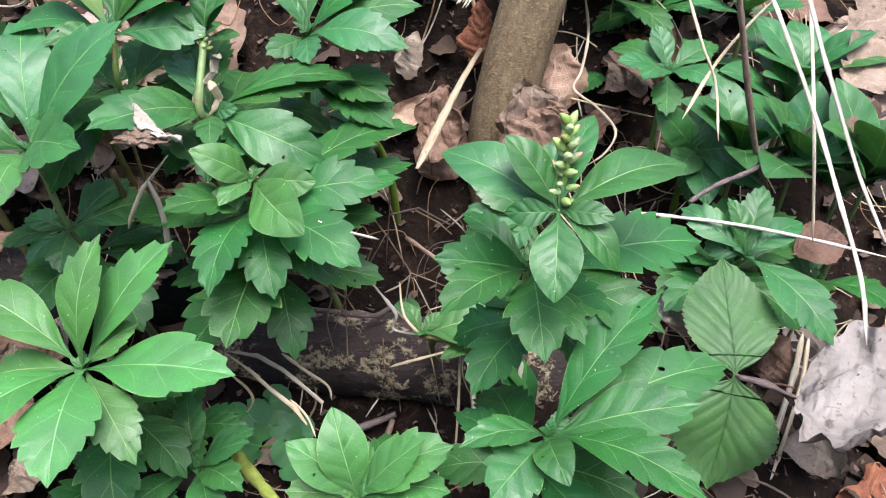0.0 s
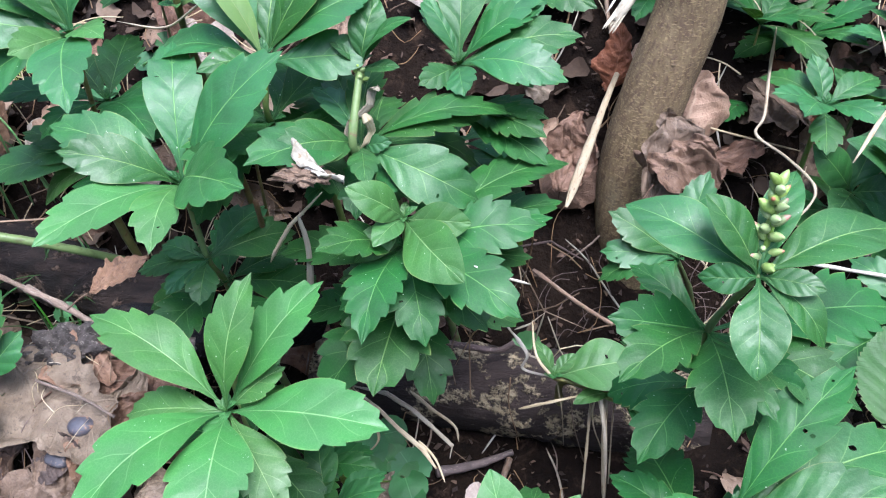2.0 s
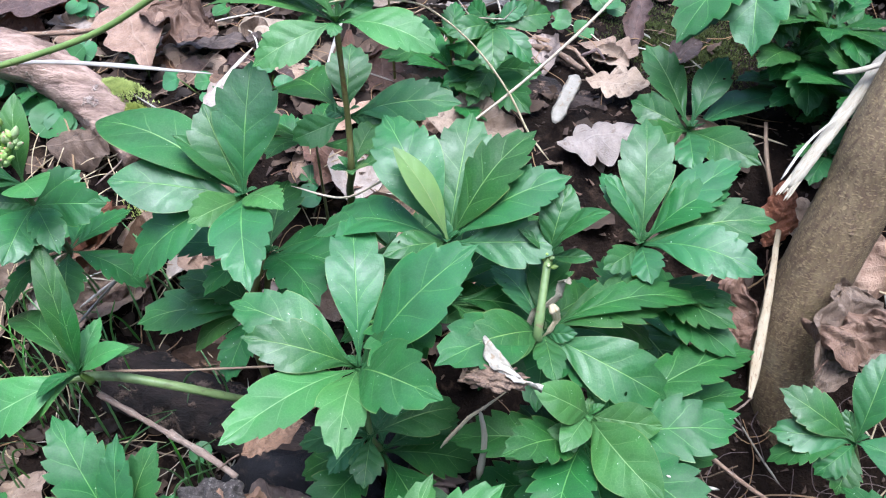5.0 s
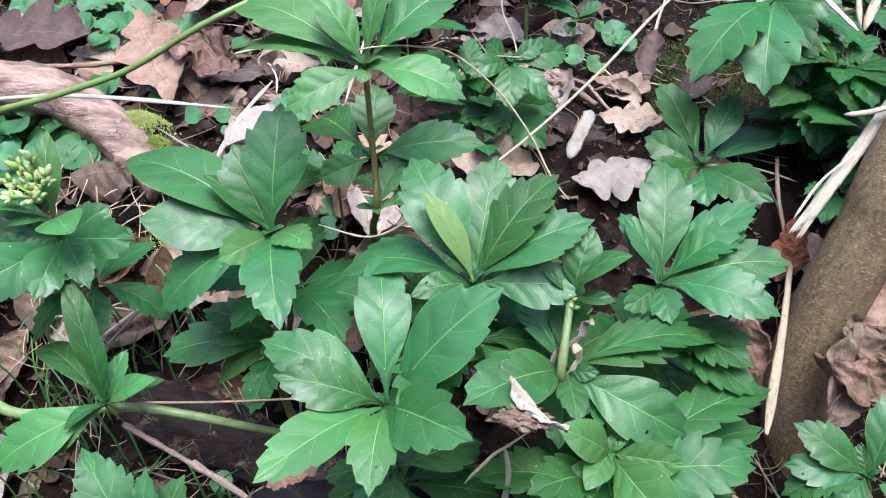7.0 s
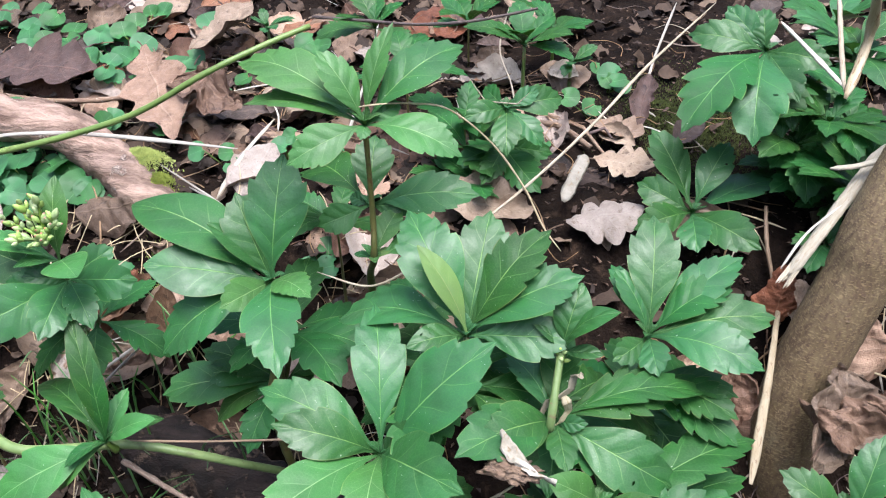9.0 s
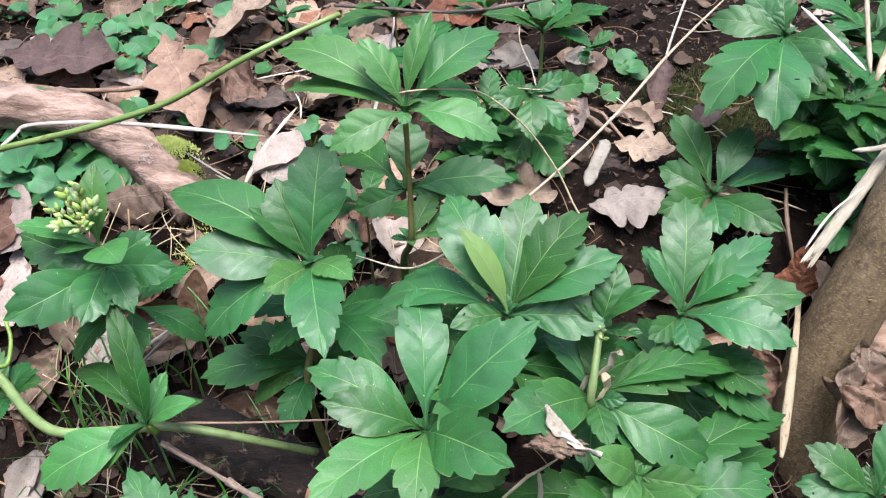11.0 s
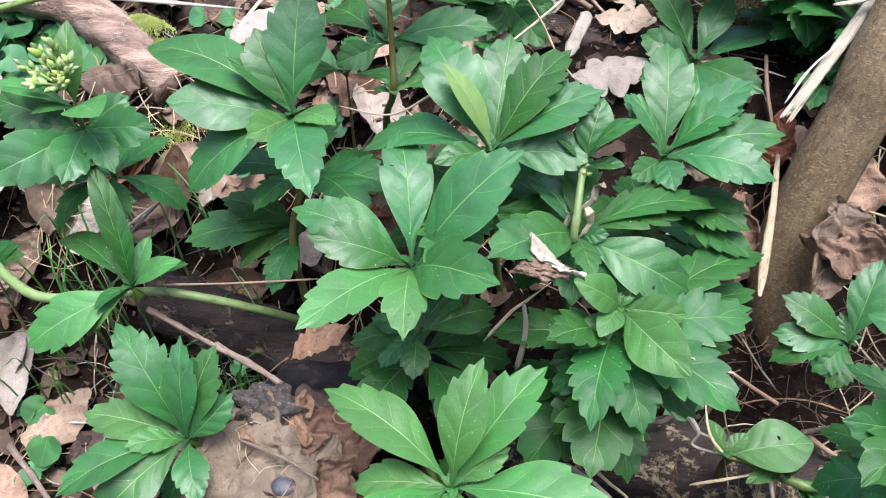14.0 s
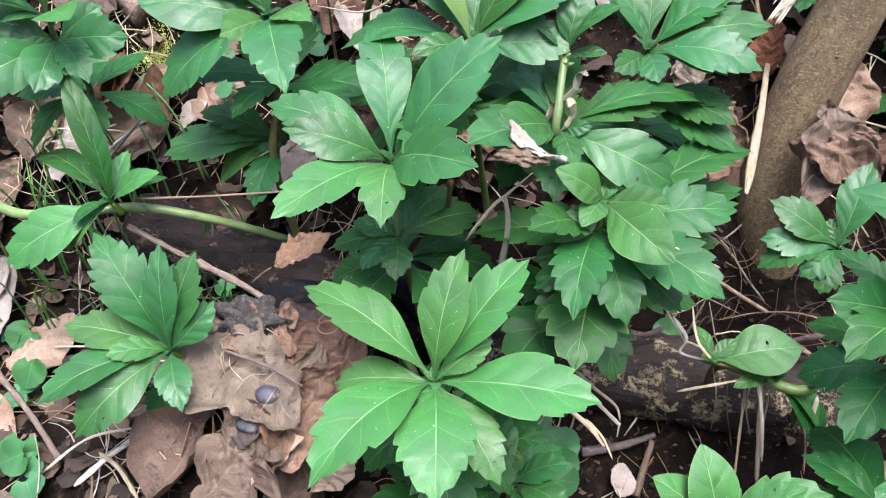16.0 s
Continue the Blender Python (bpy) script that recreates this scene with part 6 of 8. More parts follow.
stalk('straw_stalk', 'crooked thin dry grass stem', 'straw', STRAW, .0010, .0006, .7, [(0.066, 0.357, 0.275), (0.073, 0.368, 0.245), (0.067, 0.342, 0.240), (0.063, 0.334, 0.235), (0.071, 0.315, 0.238), (0.075, 0.289, 0.244), (0.070, 0.279, 0.240), (0.061, 0.275, 0.235)])
stalk('straw_stalk', 'dry stalk over dead leaves', 'straw', STRAW, .0013, .0010, .7, [(0.076, 0.497, 0.122), (0.108, 0.489, 0.118), (0.153, 0.485, 0.109)])
stalk('dry_strip', 'curled papery dry strip', 'dry strip', STRAW, .0022, .0016, .2, kinked([(-0.128, 0.300, 0.075), (-0.108, 0.294, 0.078), (-0.093, 0.287, 0.074), (-0.083, 0.281, 0.069), (-0.070, 0.274, 0.060), (-0.071, 0.268, 0.056)]))
stalk('dry_strip', 'curled tan dry strip', 'dry strip', STRAW, .0012, .0024, .2, kinked([(-0.128, 0.298, 0.076), (-0.113, 0.289, 0.071), (-0.100, 0.280, 0.064), (-0.086, 0.271, 0.059), (-0.078, 0.262, 0.055)]))
stalk('dry_strip', 'looped thin dry strip', 'dry strip', STRAW, .0009, .0013, .25, [(-0.135, 0.270, 0.067), (-0.133, 0.273, 0.046), (-0.123, 0.276, 0.040), (-0.113, 0.279, 0.051), (-0.114, 0.282, 0.061), (-0.124, 0.285, 0.074)])
stalk('rootlet', 'fine hanging brown rootlet above log', 'root', STRAW_BROWN, .0005, .0004, 1, [(-0.064, 0.360, 0.070), (-0.064, 0.352, 0.045), (-0.062, 0.326, 0.030)])
stalk('rootlet', 'fine hanging brown rootlet above log', 'root', STRAW_BROWN, .0005, .0004, 1, [(-0.072, 0.359, 0.060), (-0.076, 0.347, 0.045), (-0.072, 0.336, 0.030)])
stalk('twig', 'thin dark twig lying along the log', 'twig', TWIG_DARK, .0020, .0016, 1, [(-0.113, 0.375, 0.030), (-0.078, 0.365, 0.035), (-0.047, 0.361, 0.035), (-0.036, 0.364, 0.040)])
stalk('twig', 'thin straw-brown twig in shade', 'twig', TWIG, .0014, .0010, 1, [(-0.025, 0.401, 0.070), (0.002, 0.375, 0.070), (0.024, 0.362, 0.065)])
stalk('runner_stem', 'bent olive green creeping stem over the log', 'stem', RUNNER, .0030, .0034, 1, [(-0.014, 0.338, 0.045), (0.006, 0.327, 0.050), (0.023, 0.315, 0.055), (0.035, 0.310, 0.056), (0.044, 0.311, 0.060), (0.048, 0.317, 0.070), (0.047, 0.305, 0.110), (0.041, 0.265, 0.180)])
stalk('dry_strip', 'pale torn dry strip hanging from a stem', 'dry strip', STRAW_WHITE, .0024, .0012, .25, [(0.037, 0.311, 0.050), (0.041, 0.306, 0.040), (0.043, 0.298, 0.030)])
stalk('dry_strip', 'pale torn dry strip hanging from a stem', 'dry strip', STRAW_WHITE, .0026, .0012, .25, [(0.049, 0.311, 0.050), (0.047, 0.301, 0.040), (0.045, 0.289, 0.030)])
stalk('straw_stalk', 'short upright dry stalk before the log', 'straw', STRAW, .0018, .0014, .6, [(0.013, 0.321, 0.060), (0.018, 0.301, 0.040), (0.020, 0.282, 0.020)])
stalk('straw_stalk', 'dry stalk over the log', 'straw', STRAW, .0014, .0010, .6, [(-0.033, 0.307, 0.050), (-0.010, 0.311, 0.055), (0.021, 0.321, 0.055)])
stalk('dry_strip', 'bleached dry strip hanging under leaves', 'dry strip', STRAW_WHITE, .0014, .0028, .22, [(-0.141, .300, .207), (-0.139, .300, .186), (-0.142, .300, .154)])
stalk('straw_stalk', 'dry straw under green leaves', 'straw', STRAW, .0017, .0013, .6, kinked([(-0.160, .303, .172), (-0.156, .302, .181), (-0.146, .302, .199), (-0.140, .302, .206), (-0.129, .303, .219)]))
stalk('straw_stalk', 'short pale straw poking from leaves', 'straw', STRAW_WHITE, .0010, .0010, .7, [(-0.060, 0.289, 0.190), (-0.049, 0.293, 0.180), (-0.033, 0.302, 0.165)])
stalk('dry_strip', 'curled dry strip beside a bright leaf', 'dry strip', STRAW, .0018, .0008, .3, [(-0.096, 0.302, 0.070), (-0.083, 0.297, 0.060), (-0.070, 0.293, 0.050), (-0.067, 0.286, 0.045)])
stalk('dry_strip', 'curled dry strip beside a bright leaf', 'dry strip', STRAW, .0014, .0006, .3, [(-0.089, 0.276, 0.060), (-0.079, 0.268, 0.055), (-0.073, 0.257, 0.050)])
stalk('straw_stalk', 'broad pale straw on litter', 'straw', STRAW_WHITE, .0026, .0018, .5, [(-0.392, 0.227, 0.016), (-0.374, 0.242, 0.026), (-0.353, 0.253, 0.039)])
stalk('straw_stalk', 'bent pale straw on litter', 'straw', STRAW, .0020, .0014, .5, [(-0.381, 0.246, 0.025), (-0.361, 0.233, 0.032), (-0.341, 0.214, 0.033)])
stalk('straw_stalk', 'dry straw on litter', 'straw', STRAW, .0014, .0010, .5, [(-0.423, 0.232, 0.009), (-0.395, 0.255, 0.022), (-0.353, 0.252, 0.048)])
stalk('twig', 'thin brown twig on litter', 'twig', TWIG, .0020, .0018, 1, [(-0.485, 0.306, 0.014), (-0.446, 0.276, 0.014), (-0.412, 0.246, 0.010)])
stalk('twig', 'rough twig over leaf litter', 'twig', TWIG, .0022, .0018, 1, [(-0.336, 0.349, 0.090), (-0.308, 0.339, 0.085), (-0.289, 0.331, 0.080)])
stalk('twig', 'dark twig behind the log', 'twig', TWIG_DARK, .0020, .0014, 1, [(0.045, 0.360, 0.040), (0.059, 0.358, 0.050), (0.085, 0.363, 0.050)])
stalk('twig', 'brown twig behind the log', 'twig', TWIG, .0018, .0014, 1, [(0.049, 0.362, 0.035), (0.071, 0.349, 0.030), (0.101, 0.335, 0.030)])
stalk('twig', 'dark brown twig lying on soil', 'twig', TWIG_DARK, .0032, .0020, 1, [(-0.083, 0.304, -0.024), (-0.056, 0.314, -0.028), (-0.033, 0.324, -0.027)])
stalk('twig', 'short grey-brown stick on soil', 'twig', TWIG, .0026, .0020, 1, [(-0.047, 0.281, -0.034), (-0.041, 0.301, -0.033), (-0.035, 0.320, -0.028)])
stalk('mossy_twig', 'green moss-covered twig on soil', 'twig', MOSS, .0040, .0030, 1, [(-0.133, 0.271, 0.030), (-0.114, 0.248, 0.030), (-0.094, 0.227, 0.030)])
stalk('twig', 'brown branch on litter', 'twig', TWIG_DARK, .0030, .0045, 1, [(0.270, 0.509, 0.190), (0.295, 0.492, 0.190), (0.319, 0.487, 0.190)])
stalk('straw_stalk', 'dry straw bundle stalk by bramble leaf', 'straw', STRAW, .0024, .0020, .6, [(0.208, 0.301, 0.090), (0.201, 0.280, 0.070), (0.175, 0.229, 0.040)])
stalk('straw_stalk', 'dry straw bundle stalk by bramble leaf', 'straw', STRAW, .0020, .0016, .6, [(0.210, 0.297, 0.090), (0.207, 0.279, 0.065), (0.179, 0.225, 0.040)])
stalk('bramble_shoot', 'thin reddish thorny leaf stalk', 'stem', TWIG_DARK, .0012, .0010, 1, [(0.150, 0.250, 0.118), (0.163, 0.243, 0.120), (0.178, 0.244, 0.110), (0.196, 0.245, 0.100)])
stalk('dry_bract', 'papery crumpled dried bract at a stem node', 'dry strip', STRAW_PITH, .0014, .0027, .2, kinked([(-0.119, 0.337, 0.213), (-0.124, 0.339, 0.221), (-0.121, 0.342, 0.229), (-0.116, 0.340, 0.234), (-0.111, 0.342, 0.239), (-0.110, 0.345, 0.245), (-0.108, 0.343, 0.248), (-0.106, 0.342, 0.247)]))
stalk('dry_bract', 'papery crumpled dried bract at a stem node', 'dry strip', STRAW_PITH, .0027, .0012, .2, kinked([(-0.115, 0.341, 0.236), (-0.112, 0.339, 0.232), (-0.111, 0.341, 0.225), (-0.114, 0.338, 0.220), (-0.117, 0.337, 0.217)]))
stalk('dry_bract', 'narrow bleached bract at a stem node', 'dry strip', STRAW_WHITE, .0008, .0016, .2, kinked([(-0.128, 0.335, 0.230), (-0.125, 0.333, 0.223), (-0.124, 0.335, 0.217), (-0.123, 0.333, 0.212)]))


def torn_plate(label, mat, a, b, side, width, seed):
    # a torn thin plate of dead leaf, broad near its first end and drawn out to a point
    a, b, side = Vector(a), Vector(b), Vector(side).normalized()
    rg = random.Random(seed)
    t = thing("leaf_scrap", a, label, "leaf scrap")
    bm = bmesh.new()
    up = (b - a).cross(side).normalized()
    up = up if up.z > 0 else -up
    rows, n = [], 12
    for i in range(n + 1):
        f = i / n
        w = width * (0.40 + 0.60 * min(1.0, f / 0.30) if f < 0.30 else max(0.08, 1.0 - (f - 0.30) / 0.58 * 0.75)) * rg.uniform(0.62, 1.08)
        rows.append([bm.verts.new(a.lerp(b, f) + side * w * (k / 4) + up * (0.0012 * math.sin(f * 5 + k) + 0.0010 * rg.uniform(-1, 1))) for k in range(5)])
    for p0, p1 in zip(rows, rows[1:]):
        for k in range(4):
            bm.faces.new((p0[k], p0[k + 1], p1[k + 1], p1[k]))
    bmesh.ops.recalc_face_normals(bm, faces=bm.faces)
    bmesh.ops.solidify(bm, geom=bm.faces[:], thickness=0.0005)
    part("blade", bm, mat, t)


torn_plate('white torn scrap of dead leaf lying on green leaves', SCRAP_WHITE, (-0.1400, 0.3110, 0.2430), (-0.1235, 0.2935, 0.2390), (-0.45, -0.85, -0.35), 0.0090, 3)
torn_plate('white torn scrap of dead leaf lying on green leaves', SCRAP_WHITE, (-0.1330, 0.2990, 0.2390), (-0.1150, 0.2890, 0.2380), (-0.2, -0.9, 0.1), 0.0045, 8)
stalk('twig', 'thin brown dead stem beneath a rosette', 'twig', STRAW_BROWN, .0015, .0012, 1, [(-0.170, 0.327, 0.190), (-0.174, 0.339, 0.150), (-0.180, 0.361, 0.100)])
stalk('rootlet', 'fine pale rootlet hanging over a log', 'root', STRAW, .0004, .0003, 1, [(-0.010, 0.327, 0.050), (-0.006, 0.317, 0.035), (-0.002, 0.315, 0.000)])
stalk('rootlet', 'fine brown rootlet hanging over a log', 'root', STRAW_BROWN, .0004, .0003, 1, [(-0.001, 0.324, 0.050), (0.001, 0.313, 0.030), (0.011, 0.307, -0.005)])
stalk('rootlet', 'fine pale rootlet hanging over a log', 'root', STRAW, .0006, .0004, 1, [(0.013, 0.323, 0.050), (0.013, 0.314, 0.030), (0.022, 0.313, 0.000)])
stalk('rootlet', 'fine brown rootlet hanging over a log', 'root', STRAW_BROWN, .0004, .0003, 1, [(-0.038, 0.329, 0.050), (-0.038, 0.322, 0.030), (-0.030, 0.316, 0.000)])
stalk('rootlet', 'fine pale rootlet hanging over a log', 'root', STRAW, .0005, .0004, 1, [(0.024, 0.317, 0.045), (0.025, 0.309, 0.020), (0.026, 0.295, -0.010)])
stalk('dry_strip', 'pale crumpled dry strip on a creeping stem', 'dry strip', STRAW_WHITE, .0018, .0010, .25, [(-0.038, 0.340, 0.080), (-0.029, 0.332, 0.070), (-0.031, 0.329, 0.060), (-0.015, 0.324, 0.060)])
stalk('dry_strip', 'pale crumpled dry strip on a creeping stem', 'dry strip', STRAW, .0014, .0008, .3, [(-0.014, 0.320, 0.065), (-0.024, 0.328, 0.075), (-0.027, 0.346, 0.085)])
stalk('straw_stalk', 'broad bleached straw between shoots', 'straw', STRAW_WHITE, .0022, .0018, .5, [(-0.449, 0.450, 0.083), (-0.426, 0.457, 0.100), (-0.401, 0.464, 0.117)])
stalk('straw_stalk', 'dry straw between shoots', 'straw', STRAW, .0012, .0009, .6, [(-0.491, 0.458, 0.090), (-0.462, 0.458, 0.096), (-0.437, 0.461, 0.093)])
stalk('straw_stalk', 'dry straw between shoots', 'straw', STRAW, .0010, .0008, .6, [(-0.472, 0.453, 0.087), (-0.444, 0.460, 0.102), (-0.422, 0.460, 0.103)])
stalk('straw_stalk', 'thin bleached straw between shoots', 'straw', STRAW_WHITE, .0010, .0008, .6, [(-0.482, 0.465, 0.099), (-0.450, 0.463, 0.100), (-0.433, 0.466, 0.105)])
stalk('straw_stalk', 'tan split straw standing among leaves', 'straw', STRAW, .0024, .0024, .5, [(0.009, 0.520, 0.365), (0.013, 0.509, 0.345), (0.018, 0.494, 0.322)])
stalk('straw_stalk', 'broad tan straw leaning over leaves', 'straw', STRAW, .0028, .0026, .5, [(0.004, 0.450, 0.395), (0.010, 0.461, 0.365), (0.001, 0.440, 0.346)])
stalk('straw_stalk', 'bleached straw under drooping leaves', 'straw', STRAW_WHITE, .0018, .0020, .7, [(0.012, 0.635, 0.300), (0.026, 0.603, 0.295), (0.042, 0.568, 0.288)])
stalk('straw_stalk', 'upright tan straw in front of a log', 'straw', STRAW, .0022, .0020, .7, [(0.019, 0.324, 0.050), (0.019, 0.301, 0.030), (0.021, 0.277, 0.000)])
stalk('straw_stalk', 'thin tan straw in front of a log', 'straw', STRAW, .0012, .0010, .7, [(0.011, 0.323, 0.045), (0.010, 0.303, 0.020), (0.008, 0.280, 0.000)])
stalk('straw_stalk', 'thin kinked brown dry stem over the log', 'straw', STRAW_BROWN, 0.0008, 0.0006, 0.8, kinked([(-0.047, 0.352, 0.146), (-0.042, 0.352, 0.136), (-0.033, 0.352, 0.118), (-0.02, 0.352, 0.087), (0.008, 0.352, 0.071)]))
stalk('straw_stalk', 'pale kinked papery dry stem over the log', 'straw', STRAW, 0.0012, 0.001, 0.45, kinked([(-0.033, 0.345, 0.128), (-0.046, 0.345, 0.099), (-0.047, 0.345, 0.091), (-0.039, 0.345, 0.075), (-0.026, 0.345, 0.052), (-0.012, 0.345, 0.045), (0.001, 0.345, 0.04)]))
stalk('straw_stalk', 'pale kinked papery dry stem over the log', 'straw', STRAW, 0.0012, 0.0008, 0.45, kinked([(-0.02, 0.346, 0.093), (-0.022, 0.346, 0.08), (-0.025, 0.346, 0.059), (-0.026, 0.346, 0.051)]))
stalk('straw_stalk', 'pale kinked papery dry stem over the log', 'straw', STRAW, 0.0014, 0.0008, 0.4, kinked([(-0.037, 0.348, 0.073), (-0.028, 0.348, 0.079), (-0.02, 0.348, 0.09)]))
stalk('straw_stalk', 'thin pale kinked dry stem over the log', 'straw', STRAW, 0.0008, 0.0005, 0.8, kinked([(-0.018, 0.346, 0.089), (-0.008, 0.346, 0.057), (0.003, 0.346, 0.034)]))
stalk('straw_stalk', 'thin pale kinked dry stem over the log', 'straw', STRAW, 0.0007, 0.0005, 0.8, kinked([(-0.012, 0.346, 0.049), (-0.008, 0.346, 0.059), (0.001, 0.346, 0.063), (0.008, 0.346, 0.063)]))
stalk('straw_stalk', 'thin kinked brown dry stem over the log', 'straw', STRAW_BROWN, 0.0006, 0.0005, 0.9, kinked([(-0.03, 0.35, 0.161), (-0.031, 0.35, 0.138), (-0.033, 0.35, 0.12), (-0.035, 0.35, 0.093)]))
stalk('straw_stalk', 'thin kinked brown dry stem over the log', 'straw', STRAW_BROWN, 0.0007, 0.0006, 0.9, kinked([(-0.053, 0.348, 0.114), (-0.043, 0.348, 0.112), (-0.05, 0.348, 0.088), (-0.062, 0.348, 0.067), (-0.073, 0.348, 0.034)]))
stalk('straw_stalk', 'thin kinked brown dry stem over the log', 'straw', TWIG, 0.001, 0.0008, 1, kinked([(-0.087, 0.355, 0.09), (-0.076, 0.355, 0.072), (-0.063, 0.355, 0.06)]))
stalk('straw_stalk', 'thin kinked brown dry stem over the log', 'straw', TWIG_DARK, 0.0009, 0.0007, 1, kinked([(-0.035, 0.4, 0.092), (-0.016, 0.4, 0.098), (0.006, 0.4, 0.082)]))
stalk('straw_stalk', 'thin kinked brown dry stem over the log', 'straw', STRAW_BROWN, 0.0006, 0.0005, 1, kinked([(-0.018, 0.4, 0.096), (-0.003, 0.4, 0.085), (0.006, 0.4, 0.074)]))
stalk('straw_stalk', 'thin pale dry stem beside a flowering shoot', 'straw', STRAW_BROWN, 0.0006, 0.0005, 1, kinked([(-0.031, 0.39, 0.037), (-0.009, 0.39, 0.048), (0.005, 0.39, 0.062)]))
dead_leaf('dark brown lobed oak leaf, dry', DARKLEAF, 'oak', (-0.660, 0.697, 0.195), (-0.540, 0.689, 0.200), .075)
dead_leaf('tan lobed oak leaf lying on litter', TANLEAF, 'oak', (-0.520, 0.735, 0.205), (-0.432, 0.600, 0.196), .062)
dead_leaf('crumpled brown dead leaf curled up on litter', BROWNLEAF, 'torn', (-0.455, 0.670, 0.195), (-0.378, 0.628, 0.205), .062)
dead_leaf('pale tan dead leaf on litter', TANLEAF, 'ovate', (-0.463, 0.732, 0.200), (-0.442, 0.825, 0.212), .05)
dead_leaf('pale grey dead leaf between stems', PALELEAF, 'ovate', (-0.366, 0.559, 0.175), (-0.351, 0.608, 0.190), .05)
dead_leaf('bleached oak leaf with torn edge on soil', PALELEAF, 'oak', (-0.120, 0.562, 0.169), (-0.065, 0.574, 0.179), .05)
dead_leaf('tan lobed dead leaf on soil', TANLEAF, 'oak', (-0.100, 0.635, 0.181), (-0.055, 0.622, 0.185), .035)
dead_leaf('small tan dead leaf on soil', TANLEAF, 'ovate', (-0.095, 0.678, 0.180), (-0.071, 0.650, 0.184), .03)
dead_leaf('small pale dead leaf on soil', PALELEAF, 'ovate', (-0.146, 0.773, 0.181), (-0.115, 0.755, 0.186), .03)
dead_leaf('crumpled brown dead leaf leaning on the trunk', BROWNLEAF, 'ovate', (-0.006, 0.465, 0.090), (0.010, 0.483, 0.130), .04)
dead_leaf('rust-brown curled leaf standing in litter', RUSTLEAF, 'ovate', (-0.447, 0.469, 0.101), (-0.433, 0.485, 0.139), .03)
dead_leaf('rust-brown curled leaf standing in litter', RUSTLEAF, 'ovate', (-0.403, 0.465, 0.099), (-0.395, 0.483, 0.146), .028)
dead_leaf('reddish brown dead leaf beside a log', BROWNLEAF, 'ovate', (-0.489, 0.533, 0.156), (-0.445, 0.545, 0.167), .04)
dead_leaf('pale broad dead leaf on litter', PALELEAF, 'ovate', (-0.579, 0.502, 0.126), (-0.561, 0.542, 0.165), .06)
dead_leaf('pale grey splinter-like dead leaf', PALELEAF, 'ovate', (-0.513, 0.355, 0.019), (-0.508, 0.389, 0.035), .03)
dead_leaf('crumpled rust-brown dead leaf behind the trunk', BROWNLEAF, 'oak', (0.045, 0.411, 0.120), (0.066, 0.461, 0.150), .05)
dead_leaf('tan dead leaf near broken straw', TANLEAF, 'ovate', (0.026, 0.526, 0.140), (0.054, 0.519, 0.142), .04)
dead_leaf('tan dead leaf propped beside the trunk', TANLEAF, 'ovate', (0.072, 0.488, 0.111), (0.090, 0.508, 0.154), .055)
dead_leaf('crumpled brown oak leaf', BROWNLEAF, 'oak', (0.116, 0.489, 0.115), (0.157, 0.501, 0.145), .055)
dead_leaf('crumpled brown dead leaf under stalks', BROWNLEAF, 'oak', (0.084, 0.472, 0.093), (0.127, 0.480, 0.112), .045)
dead_leaf('broad pinkish tan dead oak leaf', TANLEAF, 'oak', (0.264, 0.479, 0.180), (0.298, 0.490, 0.190), .05)
dead_leaf('broad pinkish tan dead oak leaf', TANLEAF, 'oak', (0.248, 0.423, 0.170), (0.287, 0.452, 0.180), .05)
dead_leaf('brown crumpled dead leaf on litter', BROWNLEAF, 'oak', (0.237, 0.380, 0.160), (0.262, 0.423, 0.170), .035)
dead_leaf('large bleached white dead leaf with holes', PALELEAF, 'torn', (0.181, 0.248, 0.110), (0.235, 0.202, 0.130), .115)
dead_leaf('pale curled dead leaf behind a bramble leaf', PALELEAF, 'ovate', (0.127, 0.297, 0.100), (0.149, 0.327, 0.115), .03)
dead_leaf('small brown dead leaf on litter', BROWNLEAF, 'ovate', (0.206, 0.336, 0.120), (0.232, 0.335, 0.130), .03)
dead_leaf('crumpled rust-brown dead leaf hanging by the trunk', RUSTLEAF, 'torn', (0.023, 0.510, 0.134), (0.026, 0.525, 0.179), .03)
dead_leaf('tan dead leaf in shade', TANLEAF, 'ovate', (-0.038, 0.508, 0.131), (-0.010, 0.513, 0.156), .04)
dead_leaf('brown dead leaf under a bramble leaf', BROWNLEAF, 'ovate', (0.183, 0.287, 0.060), (0.204, 0.301, 0.080), .04)
dead_leaf('tan folded dead leaf on litter', TANLEAF, 'ovate', (0.206, 0.256, 0.060), (0.203, 0.226, 0.050), .04)
dead_leaf('crumpled rust-brown dead leaf above a dark hollow', RUSTLEAF, 'torn', (-0.273, 0.317, 0.125), (-0.238, 0.330, 0.140), .024)
dead_leaf('large crumpled brown dead leaf on a mound', WORNLEAF, 'ovate', (-0.311, 0.258, 0.078), (-0.267, 0.291, 0.088), .07)
dead_leaf('large crumpled brown dead leaf on a mound', WORNLEAF, 'ovate', (-0.228, 0.252, 0.065), (-0.274, 0.259, 0.088), .06)
dead_leaf('crumpled brown dead leaf with ragged edge', BROWNLEAF, 'oak', (-0.295, 0.206, 0.055), (-0.250, 0.244, 0.075), .06)
dead_leaf('crumpled brown dead leaf under a rosette', BROWNLEAF, 'ovate', (-0.273, 0.289, 0.085), (-0.222, 0.297, 0.070), .06)
dead_leaf('large flat brown dead leaf on a mound', WORNLEAF, 'torn', (-0.321, 0.295, 0.088), (-0.242, 0.239, 0.090), .062)
